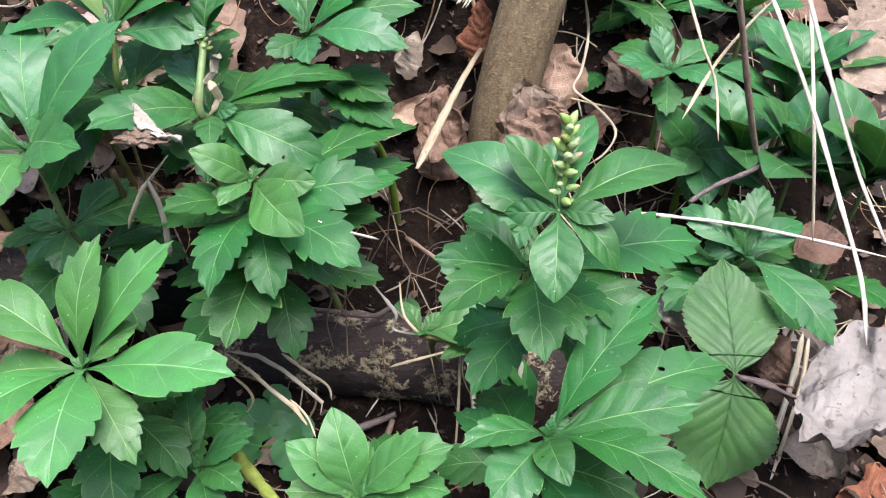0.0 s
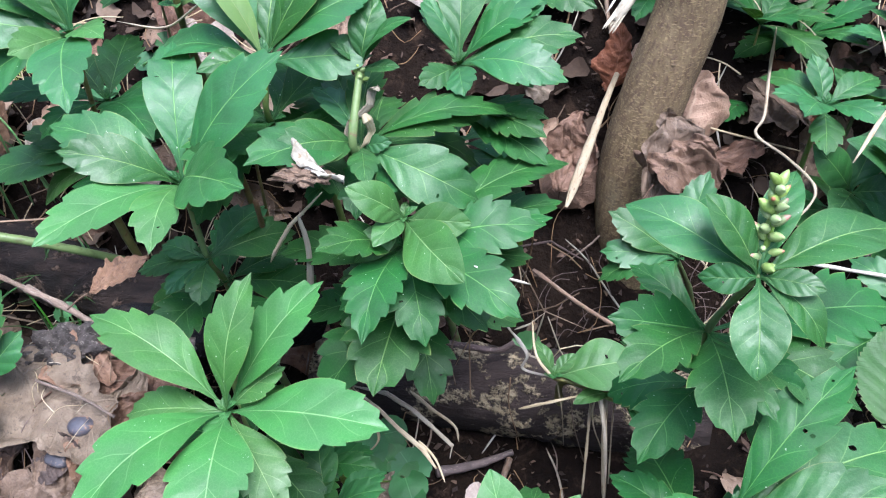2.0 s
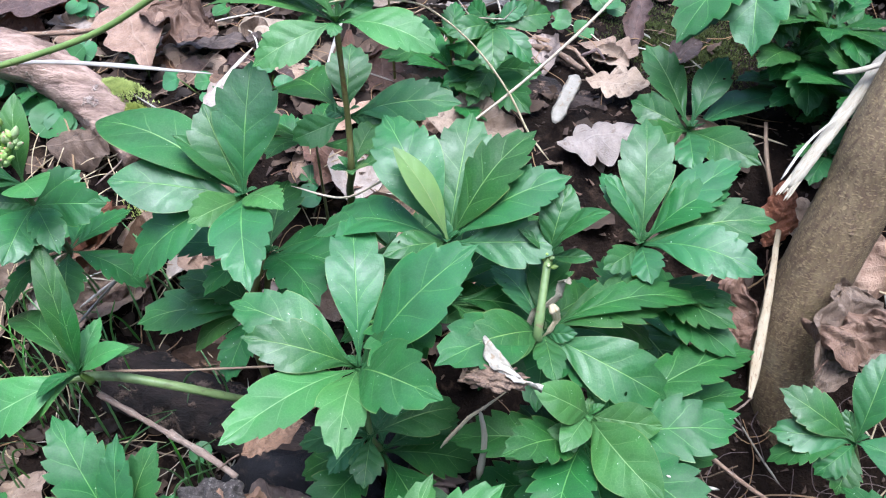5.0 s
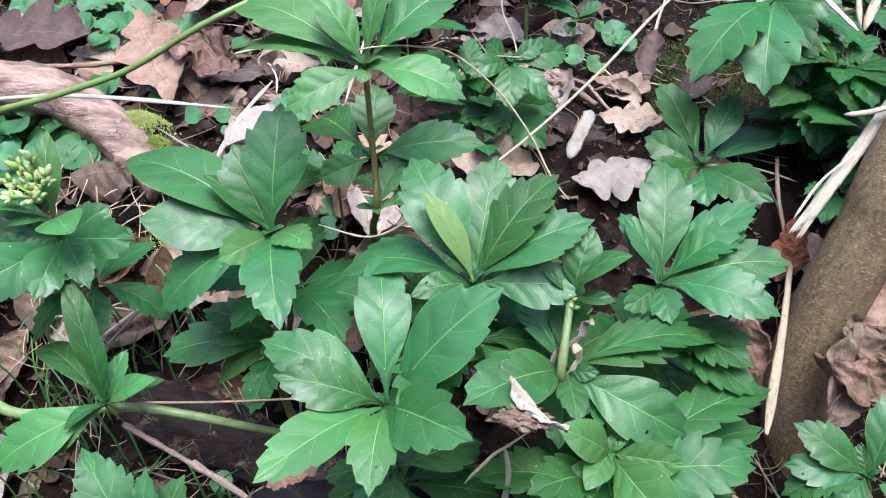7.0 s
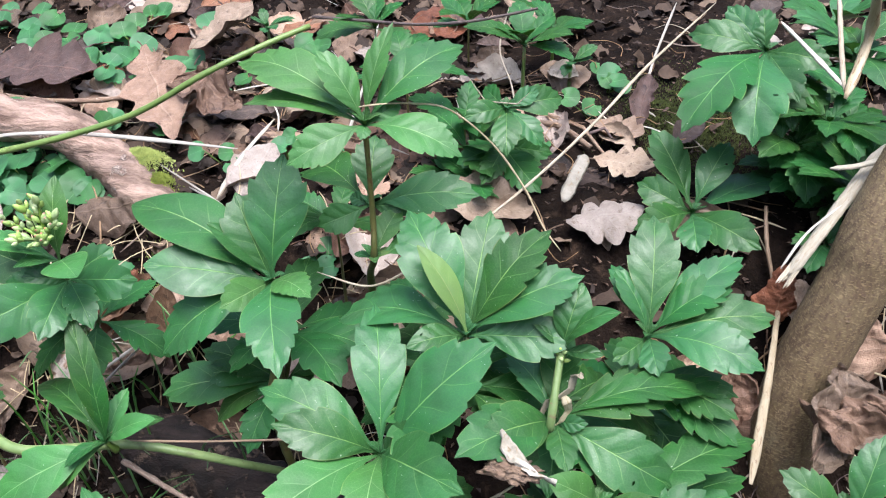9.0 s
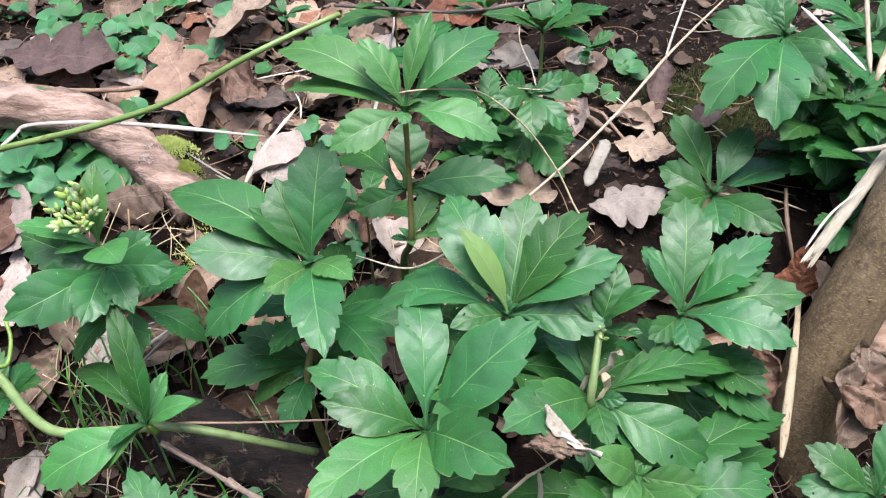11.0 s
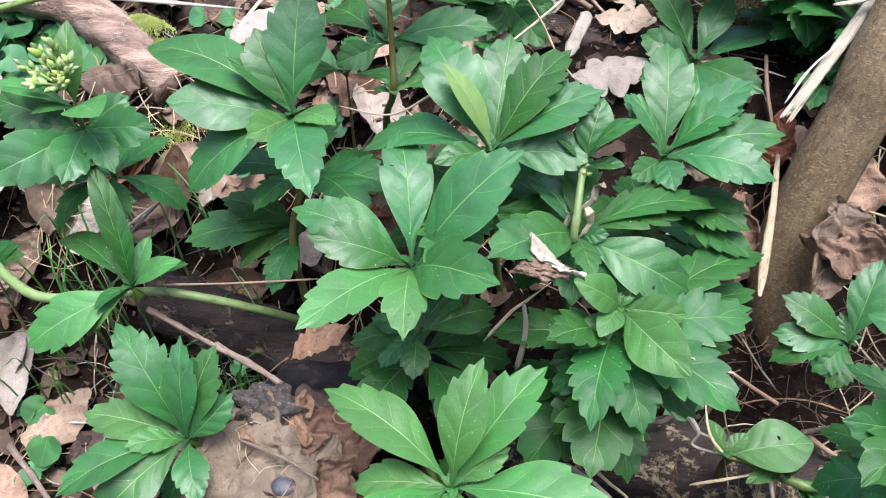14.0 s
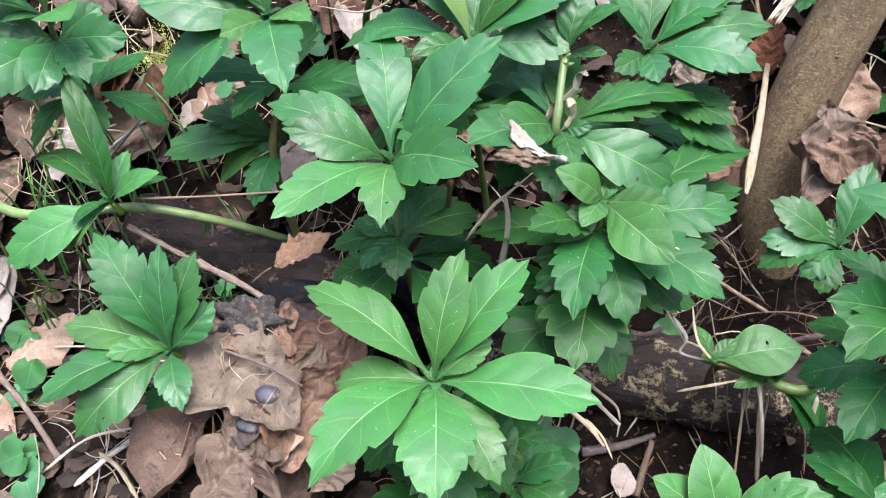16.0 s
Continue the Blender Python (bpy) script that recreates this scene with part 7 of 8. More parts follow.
dead_leaf('dark brown rotting leaf on litter', DARKLEAF, 'ovate', (-0.232, 0.286, 0.060), (-0.265, 0.333, 0.075), .05)
dead_leaf('pale grey dead leaf on litter', PALELEAF, 'ovate', (-0.494, 0.328, 0.019), (-0.508, 0.388, 0.035), .03)
dead_leaf('rust-brown curled dead leaf', RUSTLEAF, 'ovate', (-0.465, 0.483, 0.116), (-0.415, 0.489, 0.153), .035)
dead_leaf('tan dead leaf in shade', TANLEAF, 'ovate', (-0.375, 0.500, 0.119), (-0.341, 0.472, 0.096), .05)
dead_leaf('brown dead leaf under small round leaves', TANLEAF, 'ovate', (-0.476, 0.308, 0.009), (-0.443, 0.353, 0.019), .05)
dead_leaf('small pale leaf scrap on soil', TANLEAF, 'ovate', (-0.120, 0.276, -0.010), (-0.094, 0.297, -0.021), .02)
dead_leaf('small pale leaf scrap on soil', PALELEAF, 'ovate', (-0.060, 0.279, -0.035), (-0.056, 0.302, -0.031), .02)
dead_leaf('brown dead leaf behind the trunk base', BROWNLEAF, 'ovate', (-0.015, 0.466, 0.070), (0.011, 0.489, 0.110), .05)
dead_leaf('crumpled brown dead leaf beside the trunk', WORNLEAF, 'torn', (0.045, 0.420, 0.130), (0.077, 0.442, 0.150), .05)
dead_leaf('pale curled leaf scrap on litter', PALELEAF, 'ovate', (-0.237, 0.320, 0.060), (-0.229, 0.331, 0.070), .016)
dead_leaf('crumpled brown dead leaf on a mound', WORNLEAF, 'ovate', (-0.237, 0.225, 0.050), (-0.221, 0.253, 0.065), .05)
dead_leaf('crumpled brown dead leaf on a mound', WORNLEAF, 'oak', (-0.289, 0.276, 0.090), (-0.264, 0.311, 0.090), .05)
dead_leaf('crumpled tan dead leaf on a mound', TANLEAF, 'oak', (-0.264, 0.221, 0.070), (-0.257, 0.251, 0.085), .04)
dead_leaf('dark crumpled dead leaf beside a nut', DARKLEAF, 'ovate', (-0.287, 0.239, 0.078), (-0.261, 0.245, 0.088), .03)
dead_leaf('folded brown dead leaf on a mound', WORNLEAF, 'ovate', (-0.244, 0.270, 0.070), (-0.263, 0.275, 0.088), .045)
dead_leaf('rust-brown curled dead leaf between shoots', RUSTLEAF, 'ovate', (-0.461, 0.472, 0.106), (-0.409, 0.491, 0.146), .028)
dead_leaf('pale grey dead leaf between shoots', PALELEAF, 'ovate', (-0.388, 0.473, 0.096), (-0.365, 0.484, 0.117), .03)
dead_leaf('tan folded dead leaf between shoots', TANLEAF, 'ovate', (-0.420, 0.484, 0.118), (-0.380, 0.492, 0.135), .03)
dead_leaf('brown crumpled dead leaf between shoots', BROWNLEAF, 'ovate', (-0.456, 0.463, 0.085), (-0.411, 0.462, 0.089), .03)
dead_leaf('pinkish tan dead leaf on shaded soil', TANLEAF, 'ovate', (-0.152, 0.770, 0.180), (-0.106, 0.772, 0.186), .036)
dead_leaf('pale tan lobed dead leaf on shaded soil', TANLEAF, 'oak', (-0.108, 0.690, 0.180), (-0.062, 0.670, 0.186), .038)
dead_leaf('brown curled dead leaf standing on shaded soil', DARKLEAF, 'torn', (-0.068, 0.690, 0.178), (-0.058, 0.740, 0.205), .022)
dead_leaf('dark brown dead leaf on shaded soil', DARKLEAF, 'ovate', (-0.040, 0.672, 0.178), (-0.015, 0.690, 0.190), .030)
stalk('twig', 'forked brown twig on shaded soil', 'twig', TWIG, .0017, .0012, 1, kinked([(-0.145, 0.698, 0.184), (-0.111, 0.677, 0.184), (-0.094, 0.646, 0.180)]))
stalk('twig', 'forked brown twig on shaded soil', 'twig', TWIG_DARK, .0014, .0008, 1, kinked([(-0.106, 0.668, 0.184), (-0.094, 0.672, 0.188), (-0.088, 0.660, 0.186)]))
stalk('straw_stalk', 'forked dry flower stalk above leaves', 'straw', STRAW, .0008, .0006, .8, kinked([(-0.195, 0.600, 0.262), (-0.183, 0.598, 0.246), (-0.160, 0.597, 0.246), (-0.152, 0.596, 0.256)]))
round_leaf_weed((-0.091, 0.772, 0.186), 0.0190, 2)
round_leaf_weed((-0.716, 0.806, 0.190), 0.0216, 3)
round_leaf_weed((-0.666, 0.779, 0.189), 0.0230, 3)
round_leaf_weed((-0.616, 0.759, 0.188), 0.0243, 4)
round_leaf_weed((-0.590, 0.793, 0.189), 0.0243, 3)
round_leaf_weed((-0.542, 0.772, 0.189), 0.0216, 2)
round_leaf_weed((-0.537, 0.703, 0.188), 0.0230, 3)
round_leaf_weed((-0.487, 0.731, 0.188), 0.0270, 2)
round_leaf_weed((-0.452, 0.626, 0.188), 0.0270, 2)
round_leaf_weed((-0.556, 0.569, 0.180), 0.0243, 4)
round_leaf_weed((-0.568, 0.545, 0.165), 0.0243, 4)
round_leaf_weed((-0.548, 0.589, 0.187), 0.0243, 3)
round_leaf_weed((-0.526, 0.559, 0.173), 0.0243, 3)
round_leaf_weed((-0.494, 0.556, 0.172), 0.0270, 2)
round_leaf_weed((-0.590, 0.583, 0.185), 0.0230, 3)
round_leaf_weed((-0.348, 0.612, 0.187), 0.0162, 3)
round_leaf_weed((-0.105, 0.704, 0.188), 0.0160, 2)
round_leaf_weed((-0.092, 0.753, 0.188), 0.0162, 3)
round_leaf_weed((-0.496, 0.830, 0.190), 0.0203, 2)
round_leaf_weed((-0.388, 0.595, 0.187), 0.0162, 3)
round_leaf_weed((-0.333, 0.504, 0.128), 0.0162, 2)
round_leaf_weed((-0.305, 0.521, 0.143), 0.0175, 2)
round_leaf_weed((-0.290, 0.520, 0.144), 0.0162, 2)
round_leaf_weed((-0.489, 0.553, 0.170), 0.0243, 2)
round_leaf_weed((-0.474, 0.332, 0.018), 0.0200, 2)
round_leaf_weed((-0.454, 0.302, 0.017), 0.0200, 3)
round_leaf_weed((-0.439, 0.245, 0.017), 0.0220, 2)
round_leaf_weed((-0.422, 0.237, 0.017), 0.0189, 2)
round_leaf_weed((-0.450, 0.504, 0.128), 0.0243, 2)
round_leaf_weed((-0.099, 0.300, -0.011), 0.0216, 4)
round_leaf_weed((-0.114, 0.302, -0.004), 0.0189, 3)
round_leaf_weed((-0.027, 0.384, 0.010), 0.0189, 2)
round_leaf_weed((-0.331, 0.363, 0.050), .014, 1)
round_leaf_weed((-0.106, 0.300, -0.008), 0.0216, 3)
round_leaf_weed((-0.127, 0.302, 0.001), 0.0220, 2)
round_leaf_weed((0.108, 0.324, 0.034), 0.0189, 2)
round_leaf_weed((-0.663, 0.813, 0.189), 0.0243, 3)
round_leaf_weed((-0.578, 0.732, 0.189), 0.0243, 3)
round_leaf_weed((-0.551, 0.746, 0.189), 0.0216, 3)
round_leaf_weed((-0.559, 0.555, 0.172), 0.0243, 4)
round_leaf_weed((-0.536, 0.545, 0.165), 0.0243, 3)
round_leaf_weed((-0.575, 0.558, 0.174), 0.0243, 3)
round_leaf_weed((-0.495, 0.697, 0.188), 0.0216, 2)
round_leaf_weed((-0.573, 0.822, 0.190), 0.0216, 3)
round_leaf_weed((-0.574, 0.591, 0.186), 0.0243, 3)
round_leaf_weed((-0.521, 0.572, 0.181), 0.0216, 3)
round_leaf_weed((-0.614, 0.611, 0.188), 0.0243, 2)
round_leaf_weed((-0.510, 0.625, 0.187), 0.0189, 2)
round_leaf_weed((-0.416, 0.716, 0.188), 0.0189, 2)
round_leaf_weed((-0.366, 0.791, 0.189), 0.0216, 3)
round_leaf_weed((-0.300, 0.604, 0.188), 0.0140, 2)
round_leaf_weed((-0.214, 0.607, 0.187), 0.0140, 2)
round_leaf_weed((-0.141, 0.640, 0.188), 0.0130, 2)
round_leaf_weed((-0.366, 0.509, 0.131), 0.0162, 2)


# ---- a thick broken straw, split into slivers at its end ----
def broken_straw(a, b):
    a, b = Vector(a), Vector(b)
    t = thing("broken_straw", a, "thick broken bleached straw with a frayed split end", "straw")
    d = (b - a).normalized()
    side = d.cross(Vector((0, -0.5, 1))).normalized()
    up = side.cross(d)
    rg = random.Random(3)
    part("stalk", tube([a + d * 0.010, a.lerp(b, 0.35) + up * 0.0006, a.lerp(b, 0.7) - up * 0.0004, b], 0.0036, 0.0044, sides=14, steps=10, wob=0.09, flat=0.6, knots=0.12, seed=2), STRAW_PITH, t)
    for k in range(6):                 # the frayed end
        o = side * (k - 2.5) * 0.0011 + up * rg.uniform(-0.0008, 0.0010)
        pts = [a + o * 1.15 + d * rg.uniform(-0.004, 0.007), a + d * 0.018 + o, a.lerp(b, rg.uniform(0.35, 0.5)) + o * 0.9 + up * 0.0004]
        part("sliver", tube(pts, 0.0007, 0.0013, sides=6, steps=6, wob=0.10, flat=0.6, seed=k), STRAW_PITH if k % 3 else STRAW, t)


broken_straw((0.010, 0.475, 0.200), (0.071, 0.550, 0.260))
stalk('straw_stalk', 'pale broken straw with a ragged end', 'straw', STRAW_PITH, .0030, .0034, .6, [(0.036, 0.530, 0.2525), (0.050, 0.530, 0.2555), (0.072, 0.532, 0.2640), (0.090, 0.540, 0.272)])

# ---- bramble leaf ----
def bramble():
    c = Vector((0.149, 0.250, 0.119))
    t = thing("bramble_leaf", c, "dull green bramble leaf with serrated leaflets and reddish stalk", "bramble leaf")
    for b, w in (((0.152, 0.314, 0.139), 0.046), ((0.137, 0.213, 0.070), 0.050)):
        y = (Vector(b) - c)
        n = y.length
        y.normalize()
        x = y.cross(Vector((0, -0.5, 1))).normalized()
        m = Matrix.Translation(c) @ Matrix((x, y, x.cross(y))).transposed().to_4x4()
        rg = random.Random(int(n * 1e5))
        bm = leaf_mesh(n, w * 1.12, rg, 16, petiole=0.03, arch=0.03, keel=0.06, wave=0.05, tip=0.82, start=0.14, point=0.10, round_off=0.95, fine=0.06)
        part("leaflet", bm, BRAMBLE, t, "", m)
    part("leaf_stalk", tube([c, c + Vector((0.02, -0.004, -0.004)), c + Vector((0.045, -0.01, -0.03))], 0.0009, 0.0011, sides=6, steps=4), TWIG_DARK, t, "reddish thorny stalk")


bramble()


# ---- clod, nut, dark fill of the hollow, moss ----
def lump(name, label, category, place, size, mat, seed, rough=0.35, freq=1.6, cuts=3):
    t = thing(name, place, label, category)
    bm = bmesh.new()
    bmesh.ops.create_icosphere(bm, subdivisions=cuts, radius=1.0)
    off = Vector((seed * 3.7, seed * 1.3, 0))
    for v in bm.verts:
        d = 1 + rough * noise.noise(v.co * freq + off) + rough * 0.5 * noise.noise(v.co * freq * 3 + off)
        v.co = Vector((v.co.x * size[0], v.co.y * size[1], v.co.z * size[2])) * d
    part("body", bm, mat, t, "", Matrix.Translation(place))
    return t


lump("earth_clod", "grey crumbly clod of fibres and earth on dead leaves", "clod", (-0.290, 0.303, 0.090), (0.023, 0.014, 0.014), CLOD, 2, 0.45, 3.0, 5)
lump("nut", "grey-blue smooth nut half sunk in dead leaves", "nut", (-0.2655, 0.256, 0.0890), (0.0074, 0.0058, 0.0046), ACORN, 5, 0.06, 1.0)
lump("nut", "grey-brown split nut shell on dead leaves", "nut", (-0.272, 0.239, 0.0850), (0.0075, 0.0055, 0.0040), ACORN, 6, 0.30, 1.6)
# near-black lumps added to stand in for the hollow's deep shade
lump("stone", "dark wet stone in a shaded hollow", "stone", (-0.262, 0.352, 0.040), (0.055, 0.022, 0.030), HOLLOW_FILL, 7, 0.25, 1.2)
lump("stone", "dark wet stone in a shaded hollow", "stone", (-0.19, 0.372, 0.050), (0.03, 0.02, 0.03), HOLLOW_FILL, 9, 0.25, 1.2)
lump("leaf_crumbs_clump", "tan crumbly clump of rotten leaf on green leaves", "debris", (-0.1335, 0.2955, 0.2355), (0.0110, 0.0055, 0.0024), TORN, 21, 0.8, 2.6, 4)
lump("debris_clump", "dark crumbly clump of frass under leaves", "debris", (-0.172, 0.318, 0.120), (0.012, 0.008, 0.006), TWIG_DARK, 11, 0.9, 3.0, 4)


def moss_patch(place, size, count, label, seed, mat, on_ground=False):
    """Moss: many tiny upright spikes crowded on a low cushion."""
    rg = random.Random(seed)
    t = thing("moss", place, label, "moss")
    verts, faces = [], []
    for _ in range(count):
        gx, gy = rg.gauss(0, 0.6), rg.gauss(0, 0.6)
        q = Vector(place) + Vector((gx * size[0], gy * size[1], 0))
        q.z = (ground_z(q.x, q.y) + 0.001) if on_ground else q.z + size[2] * (1 - gx * gx - gy * gy)
        h = rg.uniform(0.0010, 0.0026)
        d = Vector((rg.uniform(-0.8, 0.8), rg.uniform(-0.8, 0.8), 1)) * h
        s = Vector((rg.uniform(-1, 1), rg.uniform(-1, 1), 0)).normalized() * 0.0006
        s2 = s.cross(Vector((0, 0, 1)))
        n = len(verts)
        verts += [q - s, q + s, q + s2, q + d]
        faces += [(n, n + 1, n + 3), (n + 1, n + 2, n + 3), (n + 2, n, n + 3)]
    me = bpy.data.meshes.new("cushion")
    me.from_pydata(verts, [], faces)
    me.materials.append(mat)
    piece("cushion", me, t, "", None, "stuff")


moss_patch((-0.455, 0.581, 0.186), (0.016, 0.012, 0.005), 4200, "bright yellow-green moss cushion on a log", 1, MOSS)
moss_patch((-0.436, 0.566, 0.176), (0.010, 0.009, 0.004), 1600, "bright yellow-green moss running down a log", 3, MOSS)
moss_patch((-0.415, 0.520, 0.16), (0.014, 0.012, 0.004), 900, "bright yellow-green moss on soil beside a log", 2, MOSS, True)
moss_patch((-0.02, 0.72, 0.176), (0.050, 0.060, 0.003), 9000, "thin dark olive moss on soil", 4, MOSS_DARK, True)

# ---- grass blades beside the runner ----
for k in range(80):
    rg = random.Random(k + 50)
    x, y = rg.uniform(-0.50, -0.32), rg.uniform(0.33, 0.47)
    z = ground_z(x, y)
    dx, dy, h = rg.uniform(-0.03, 0.03), rg.uniform(-0.03, 0.02), rg.uniform(0.04, 0.09)
    t = thing("grass_blade", (x, y, z), "thin bent green grass blade", "grass", "grass blades")
    part("blade", tube([(x, y, z - 0.003), (x + dx * 0.4, y + dy * 0.4, z + h * 0.7), (x + dx * 1.5, y + dy * 1.5, z + h)], 0.0012, 0.0004, sides=6, steps=6, flat=0.2), GRASS, t)


# ---- threads and a twig over the mound ----
stalk('twig', 'thin brown twig lying across a dead leaf', 'twig', TWIG, .0010, .0007, 1, [(-0.296, 0.277, 0.098), (-0.266, 0.266, 0.101), (-0.245, 0.257, 0.098)])
stalk('dry_strip', 'pale folded strip beside a dead leaf', 'dry strip', SCRAP_WHITE, .0042, .0030, .25, [(-0.228, 0.322, 0.078), (-0.229, 0.312, 0.074), (-0.227, 0.302, 0.066)])
for k in range(16):
    rg = random.Random(k + 900)
    x, y, a = rg.uniform(-0.300, -0.245), rg.uniform(0.245, 0.300), rg.uniform(0, 6.28)
    z, n = 0.097 + rg.uniform(-0.001, 0.003), rg.uniform(0.006, 0.013)
    pts = [(x - math.cos(a) * n, y - math.sin(a) * n, z - 0.005), (x, y, z), (x + math.cos(a + 0.5) * n, y + math.sin(a + 0.5) * n, z - 0.003)]
    t = thing("rootlet", pts[0], "fine pale rootlet lying over a dead leaf", "root", "rootlets")
    part("thread", tube(pts, 0.00028, 0.00020, sides=5, steps=4), STRAW if k % 2 else STRAW_BROWN, t)
ring = [(-0.241 + 0.0075 * math.cos(0.62 * k) * (1 - 0.02 * k), 0.304 + 0.006 * math.sin(0.62 * k), 0.088 + 0.0006 * k) for k in range(17)]
stalk('rootlet', 'coil of fine dry rootlet on dead leaves', 'root', STRAW_BROWN, .0004, .0003, 1, ring)

# ---- loose leaf litter over the whole floor ----
def litter():
    shapes, foots = [], {}
    for k in range(20):
        shape = "oak" if k % 3 == 0 else "ovate"
        length = 0.05 + 0.03 * random.random()
        bm, foot = dry_mesh(length, length * (0.5 + 0.25 * random.random()), shape, 400 + k, 0.9)
        me = bpy.data.meshes.new("blade")
        feet = foot.copy()
        bm.to_mesh(me)
        bm.free()
        me.materials.append(DRY[(0, 1, 0, 3, 4, 1, 0, 4, 2, 1)[k % 10]])
        me.polygons.foreach_set("use_smooth", [True] * len(me.polygons))
        shapes.append((me, length))
        foots[me.name] = feet
    stem = bpy.data.meshes.new("leaf_stalk")
    bm = tube([(0, 0.001, 0), (0.001, -0.006, 0.001), (0.003, -0.014, 0.0)], 0.0007, 0.0005, sides=5, steps=3)
    bm.to_mesh(stem)
    bm.free()
    stem.materials.append(DRY[0])
    rg = random.Random(77)
    words = {0: "dry brown dead leaf lying in woodland litter", 1: "dry tan dead leaf lying in woodland litter", 2: "rust-brown curled dead leaf in woodland litter", 3: "bleached pale dead leaf in woodland litter", 4: "dark rotting dead leaf in woodland litter"}
    kinds = {d.name: i for i, d in enumerate(DRY)}
    for k in range(360):
        x, y = rg.uniform(-0.80, 0.45), rg.uniform(0.12, 1.05)
        if k > 250:
            x, y = rg.uniform(-0.70, -0.12), rg.uniform(0.42, 0.90)
        if -0.16 < x < 0.12 and y > 0.50 and rg.random() < 0.75:
            continue
        if -0.16 < x < 0.10 and y < 0.45 and rg.random() < 0.92:
            continue
        if -0.06 < x < 0.22 and 0.33 < y < 0.47 or -0.37 < x < -0.19 and 0.325 < y < 0.43:
            continue
        e = 0.02
        nx = (ground_z(x - e, y) - ground_z(x + e, y)) / (2 * e)
        ny = (ground_z(x, y - e) - ground_z(x, y + e)) / (2 * e)
        n = Vector((nx * 0.7 + rg.gauss(0, 0.22), ny * 0.7 + rg.gauss(0, 0.22), 1)).normalized()
        me, length = shapes[rg.randrange(len(shapes))]
        m = Matrix.Translation((x, y, ground_z(x, y) + rg.uniform(0.002, 0.010))) @ n.to_track_quat("Z", "Y").to_matrix().to_4x4() @ pose(0, 0, 0, 0, 0, rg.uniform(0, 360)) @ pose(0, -length / 2, 0)
        sc = rg.uniform(0.6, 1.15)
        if -0.54 < x < -0.39 and 0.48 < y < 0.60:
            continue
        ob = piece("dead_leaf", me, None, words[kinds[me.materials[0].name]], m @ Matrix.Scale(sc, 4))
        tagged(ob, "", "dead leaf", "dead leaves")
        piece("leaf_stalk", stem, ob, "", m @ Matrix.Scale(sc, 4) @ Matrix.Translation(foots[me.name]))


litter()


def straw_litter():
    rg = random.Random(31)
    for k in range(290):
        x, y = rg.uniform(-0.75, 0.42), rg.uniform(0.14, 0.95)
        a, n = rg.uniform(0, math.pi), rg.uniform(0.03, 0.09)
        pts = []
        for f in (-0.5, -0.15, 0.2, 0.5):
            px, py = x + math.cos(a + f * 0.4) * n * f, y + math.sin(a + f * 0.4) * n * f
            pts.append((px, py, ground_z(px, py) + 0.007 + rg.uniform(0, 0.008)))
        mat = rg.choice((STRAW, STRAW_BROWN, STRAW_WHITE, TWIG, STRAW_BROWN))
        r = rg.uniform(0.0004, 0.0011)
        t = thing("straw_stalk", pts[0], "short dry stalk lying in woodland litter", "straw", "straw stalks")
        part("stalk", tube(pts, r, r * 0.7, sides=6, steps=3, wob=0.1, flat=rg.uniform(0.4, 1)), mat, t)


straw_litter()


def crumbs(name, label, count, mats, seed, lo, hi):
    """Fine rubbish: flakes and crumbs of rotten leaf and bark, too many to count."""
    rg = random.Random(seed)
    verts, faces = [], []
    for _ in range(count):
        x, y = rg.uniform(-0.8, 0.45), rg.uniform(0.10, 0.95)
        c = Vector((x, y, ground_z(x, y) + rg.uniform(0.0, 0.007)))
        s = rg.uniform(lo, hi)
        u = Vector((rg.uniform(-1, 1), rg.uniform(-1, 1), rg.uniform(-0.5, 0.5))).normalized() * s
        w = u.cross(Vector((rg.uniform(-0.5, 0.5), rg.uniform(-0.5, 0.5), 1))).normalized() * s * rg.uniform(0.15, 0.7)
        h = u.cross(w).normalized() * s * 0.22
        n = len(verts)
        j = [rg.uniform(0.3, 1.2) for _ in range(8)]
        verts += [c - u * j[0] - w * j[1] + h * j[2], c + u * j[3] - w * j[4] - h, c + u * j[5] + w * j[6], c - u * j[7] + w * j[0] - h * j[4], c + h * 0.6, c - h * 0.4]
        faces += [(n, n + 1, n + 4), (n + 1, n + 2, n + 4), (n + 2, n + 3, n + 4), (n + 3, n, n + 4), (n + 1, n, n + 5), (n + 2, n + 1, n + 5), (n + 3, n + 2, n + 5), (n, n + 3, n + 5)]
    me = bpy.data.meshes.new(name)
    me.from_pydata(verts, [], faces)
    me.materials.append(mats)
    tagged(new(name, me), label, "litter", "", "stuff")


def flake_material(name, c1, c2, c3):
    n = Nodes(name)
    isl = n.add("NewGeometry").outputs["Random Per Island"]
    col = n.mix(n.span(isl, 0.0, 0.6), c1, c2)
    col = n.mix(n.span(isl, 0.72, 0.95), col, c3)
    col = n.mix(n.math("MULTIPLY", n.noise(300.0, 3.0), 0.6), col, c1)
    n.set(Base_Color=col, Roughness=0.8, Specular_IOR_Level=0.3)
    n.bump(n.noise(500.0, 3.0), 0.7, 0.0008)
    return n.mat


crumbs("leaf_crumbs", "fine flakes of rotten brown leaf on soil", 6500, flake_material("leaf_flakes", (0.03, 0.02, 0.015), (0.10, 0.062, 0.042), (0.18, 0.12, 0.08)), 5, 0.0012, 0.0036)
crumbs("earth_crumbs", "dark crumbs of earth and bark", 5000, flake_material("earth_flakes", (0.02, 0.014, 0.011), (0.07, 0.045, 0.033), (0.13, 0.09, 0.06)), 6, 0.001, 0.004)


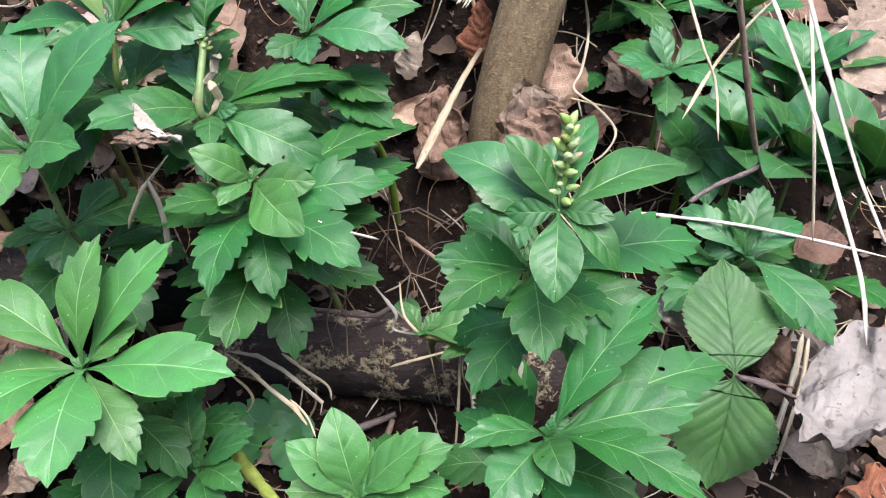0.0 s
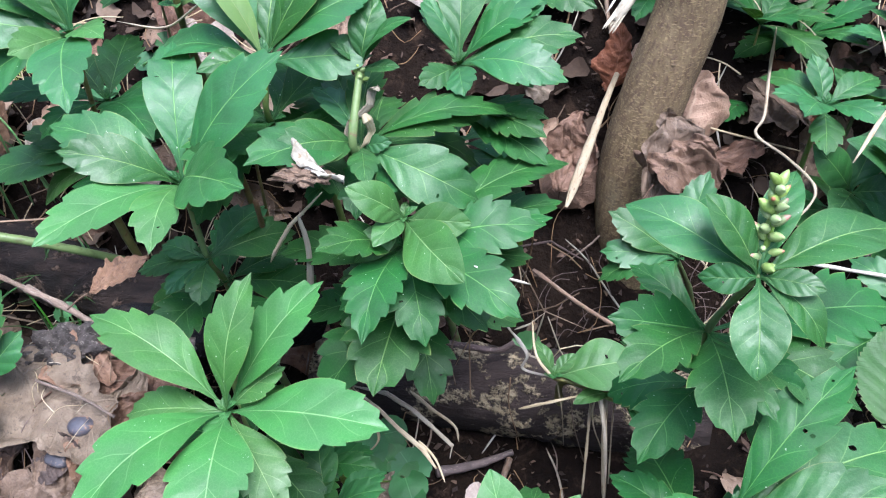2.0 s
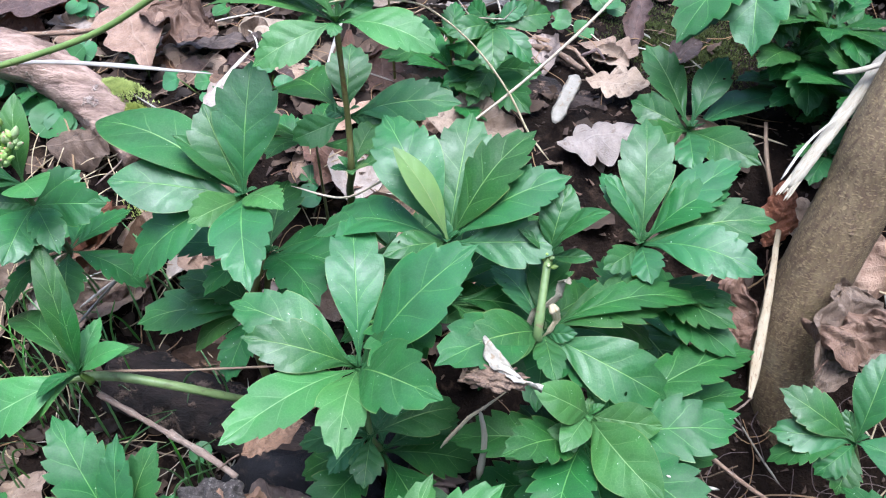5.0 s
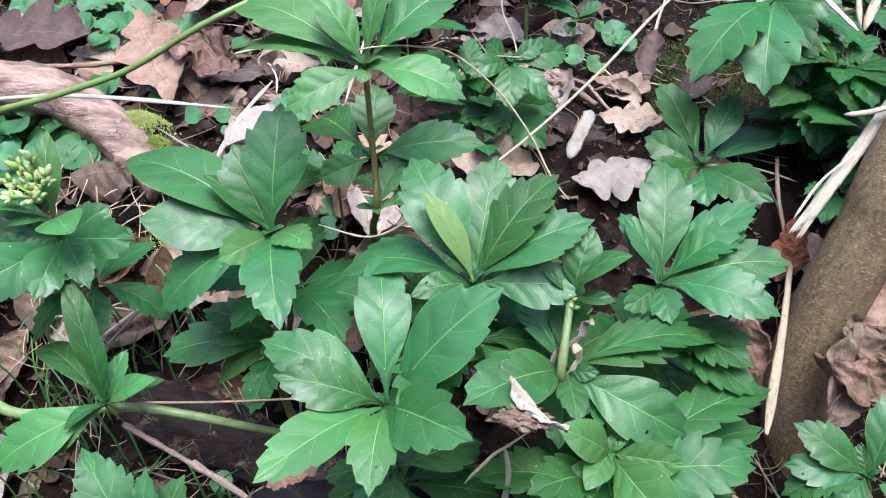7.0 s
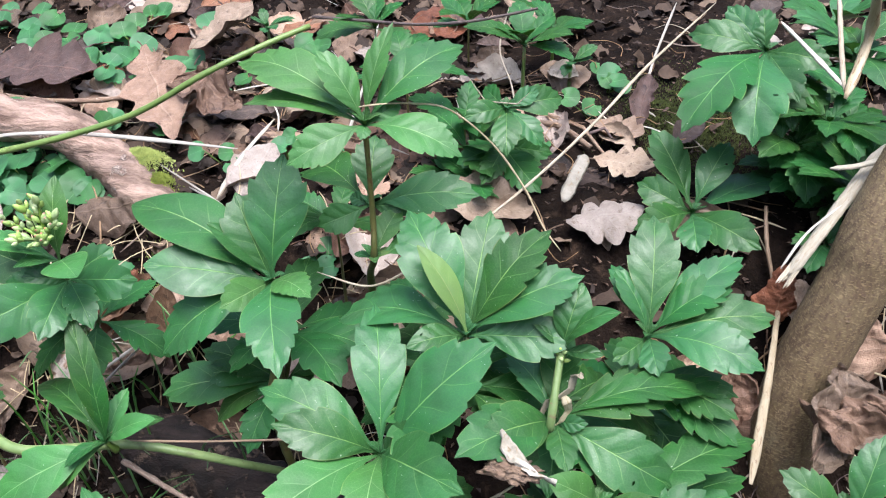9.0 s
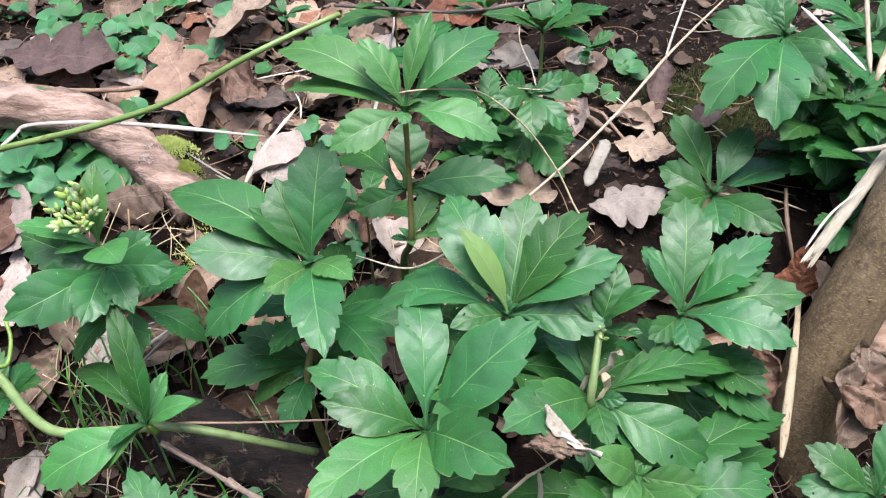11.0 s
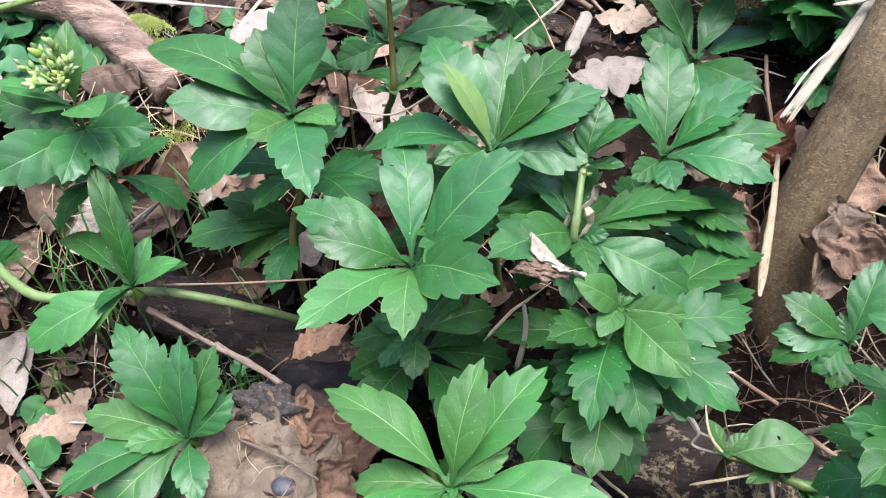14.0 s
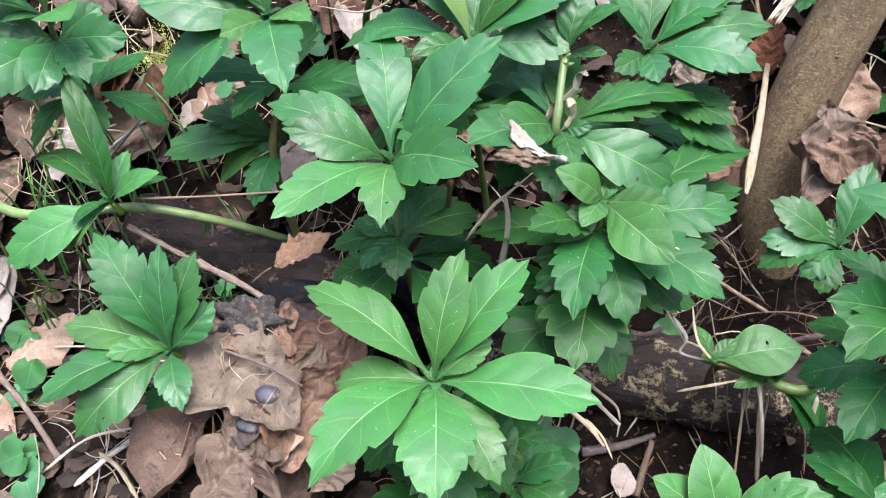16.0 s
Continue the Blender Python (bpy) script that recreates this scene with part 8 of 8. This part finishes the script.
def leaf_scraps(count, inner):
    """Torn scraps of dry leaf, overlapping all over the floor, too many to count."""
    rg = random.Random(15)
    verts, faces = [], []
    nu, nv = 6, 4
    for _ in range(count):
        x, y = rg.uniform(-0.85, 0.5), rg.uniform(0.12, 1.15)
        if _ > inner:                  # thinning out over the ground beyond
            a, d = rg.uniform(0, 6.283), 0.62 + 3.4 * rg.random() ** 1.5
            x, y = -0.17 + d * math.cos(a), 0.6 + d * math.sin(a)
            if -0.10 < y < 0.14 and abs(x + 0.1) < 0.5:
                continue
        if (-0.15 < x < 0.10 and y < 0.45 or -0.37 < x < -0.19 and 0.325 < y < 0.43) and rg.random() < 0.85:
            continue
        if -0.20 < x < 0.12 and 0.5 < y < 0.95 and rg.random() < 0.8:
            continue
        if 0.0 < x < 0.20 and 0.33 < y < 0.47 and rg.random() < 0.8:
            continue
        m = Matrix.Translation((x, y, ground_z(x, y) + rg.uniform(0.001, 0.008))) @ pose(0, 0, 0, rg.gauss(8, 16), rg.gauss(0, 16), rg.uniform(0, 360))
        a, b = rg.uniform(0.004, 0.015), rg.uniform(0.003, 0.010)
        if _ > inner:
            a, b = a * 1.8, b * 2.0
        off = Vector((rg.uniform(0, 99), rg.uniform(0, 99), 0))
        curl = rg.uniform(-18, 30)
        n = len(verts)
        for i in range(nu + 1):
            for k in range(nv + 1):
                u, v = i / nu * 2 - 1, k / nv * 2 - 1
                w = math.sqrt(max(0.05, 1 - u * u * 0.9)) * (1 + 0.3 * noise.noise(Vector((u * 2, v, 0)) + off))
                q = Vector((u * a, v * b * w, 0))
                q.z = curl * q.y * q.y + noise.noise(q * 110 + off) * 0.007 + noise.noise(q * 300 + off) * 0.0025
                verts.append(m @ q)
        faces += [(n + i * (nv + 1) + k, n + (i + 1) * (nv + 1) + k, n + (i + 1) * (nv + 1) + k + 1, n + i * (nv + 1) + k + 1) for i in range(nu) for k in range(nv)]
    me = bpy.data.meshes.new("leaf_scraps")
    me.from_pydata(verts, [], faces)
    me.materials.append(flake_material("leaf_scrap", (0.020, 0.014, 0.010), (0.080, 0.052, 0.034), (0.20, 0.145, 0.10)))
    me.polygons.foreach_set("use_smooth", [True] * len(me.polygons))
    tagged(new("leaf_scraps", me), "torn overlapping scraps of dry brown leaves", "litter", "", "stuff")


leaf_scraps(12000, 3600)


def fibres(name, label, count, lo, hi, r, lift, mat, seed, bend=1.2):
    """Fine roots and fibres tangled over the soil, too many to count."""
    rg = random.Random(seed)
    bm = bmesh.new()
    for _ in range(count):
        x, y = rg.uniform(lo[0], hi[0]), rg.uniform(lo[1], hi[1])
        a, n = rg.uniform(0, 6.3), rg.uniform(0.015, 0.05)
        h0, h1 = rg.uniform(0.1, 0.9), rg.uniform(0.1, 0.9)
        pts = []
        for f in (0, 0.35, 0.7, 1):
            px, py = x + math.cos(a + f * bend) * n * f, y + math.sin(a + f * bend) * n * f
            pts.append((px, py, ground_z(px, py) + lift * (rg.uniform(0.25, 1.0) if bend > 1 else h0 + (h1 - h0) * f)))
        tube(pts, r, r * 0.75, sides=4, steps=3, bm=bm)
    part(name, bm, mat, None, label, None, "stuff")


fibres("root_fibres", "fine brown roots and fibres over soil", 420, (-0.7, 0.16), (0.4, 0.85), 0.0004, 0.014, STRAW_BROWN, 9)
fibres("root_fibres", "tangled brown roots in the shade by the trunk", 70, (0.0, 0.36), (0.17, 0.46), 0.0004, 0.020, TWIG_DARK, 10)
fibres("grass_threads", "thin dry grass threads over dead leaves", 80, (-0.60, 0.42), (-0.1, 0.80), 0.0005, 0.02, STRAW_BROWN, 12, 0.3)
fibres("grass_threads", "dry grass threads tangled between shoots", 150, (-0.52, 0.37), (-0.24, 0.55), 0.0005, 0.03, STRAW, 14, 0.3)
fibres("grass_threads", "pale dry grass threads over litter", 80, (-0.52, 0.17), (-0.31, 0.42), 0.0005, 0.03, STRAW, 15, 0.3)
fibres("root_fibres", "fine dark roots over a mound of dead leaves", 26, (-0.33, 0.22), (-0.23, 0.30), 0.0003, 0.022, TWIG_DARK, 11)
fibres("grass_threads", "pale dry grass threads among dead stalks", 110, (0.08, 0.34), (0.32, 0.60), 0.0006, 0.03, STRAW, 16, 0.3)
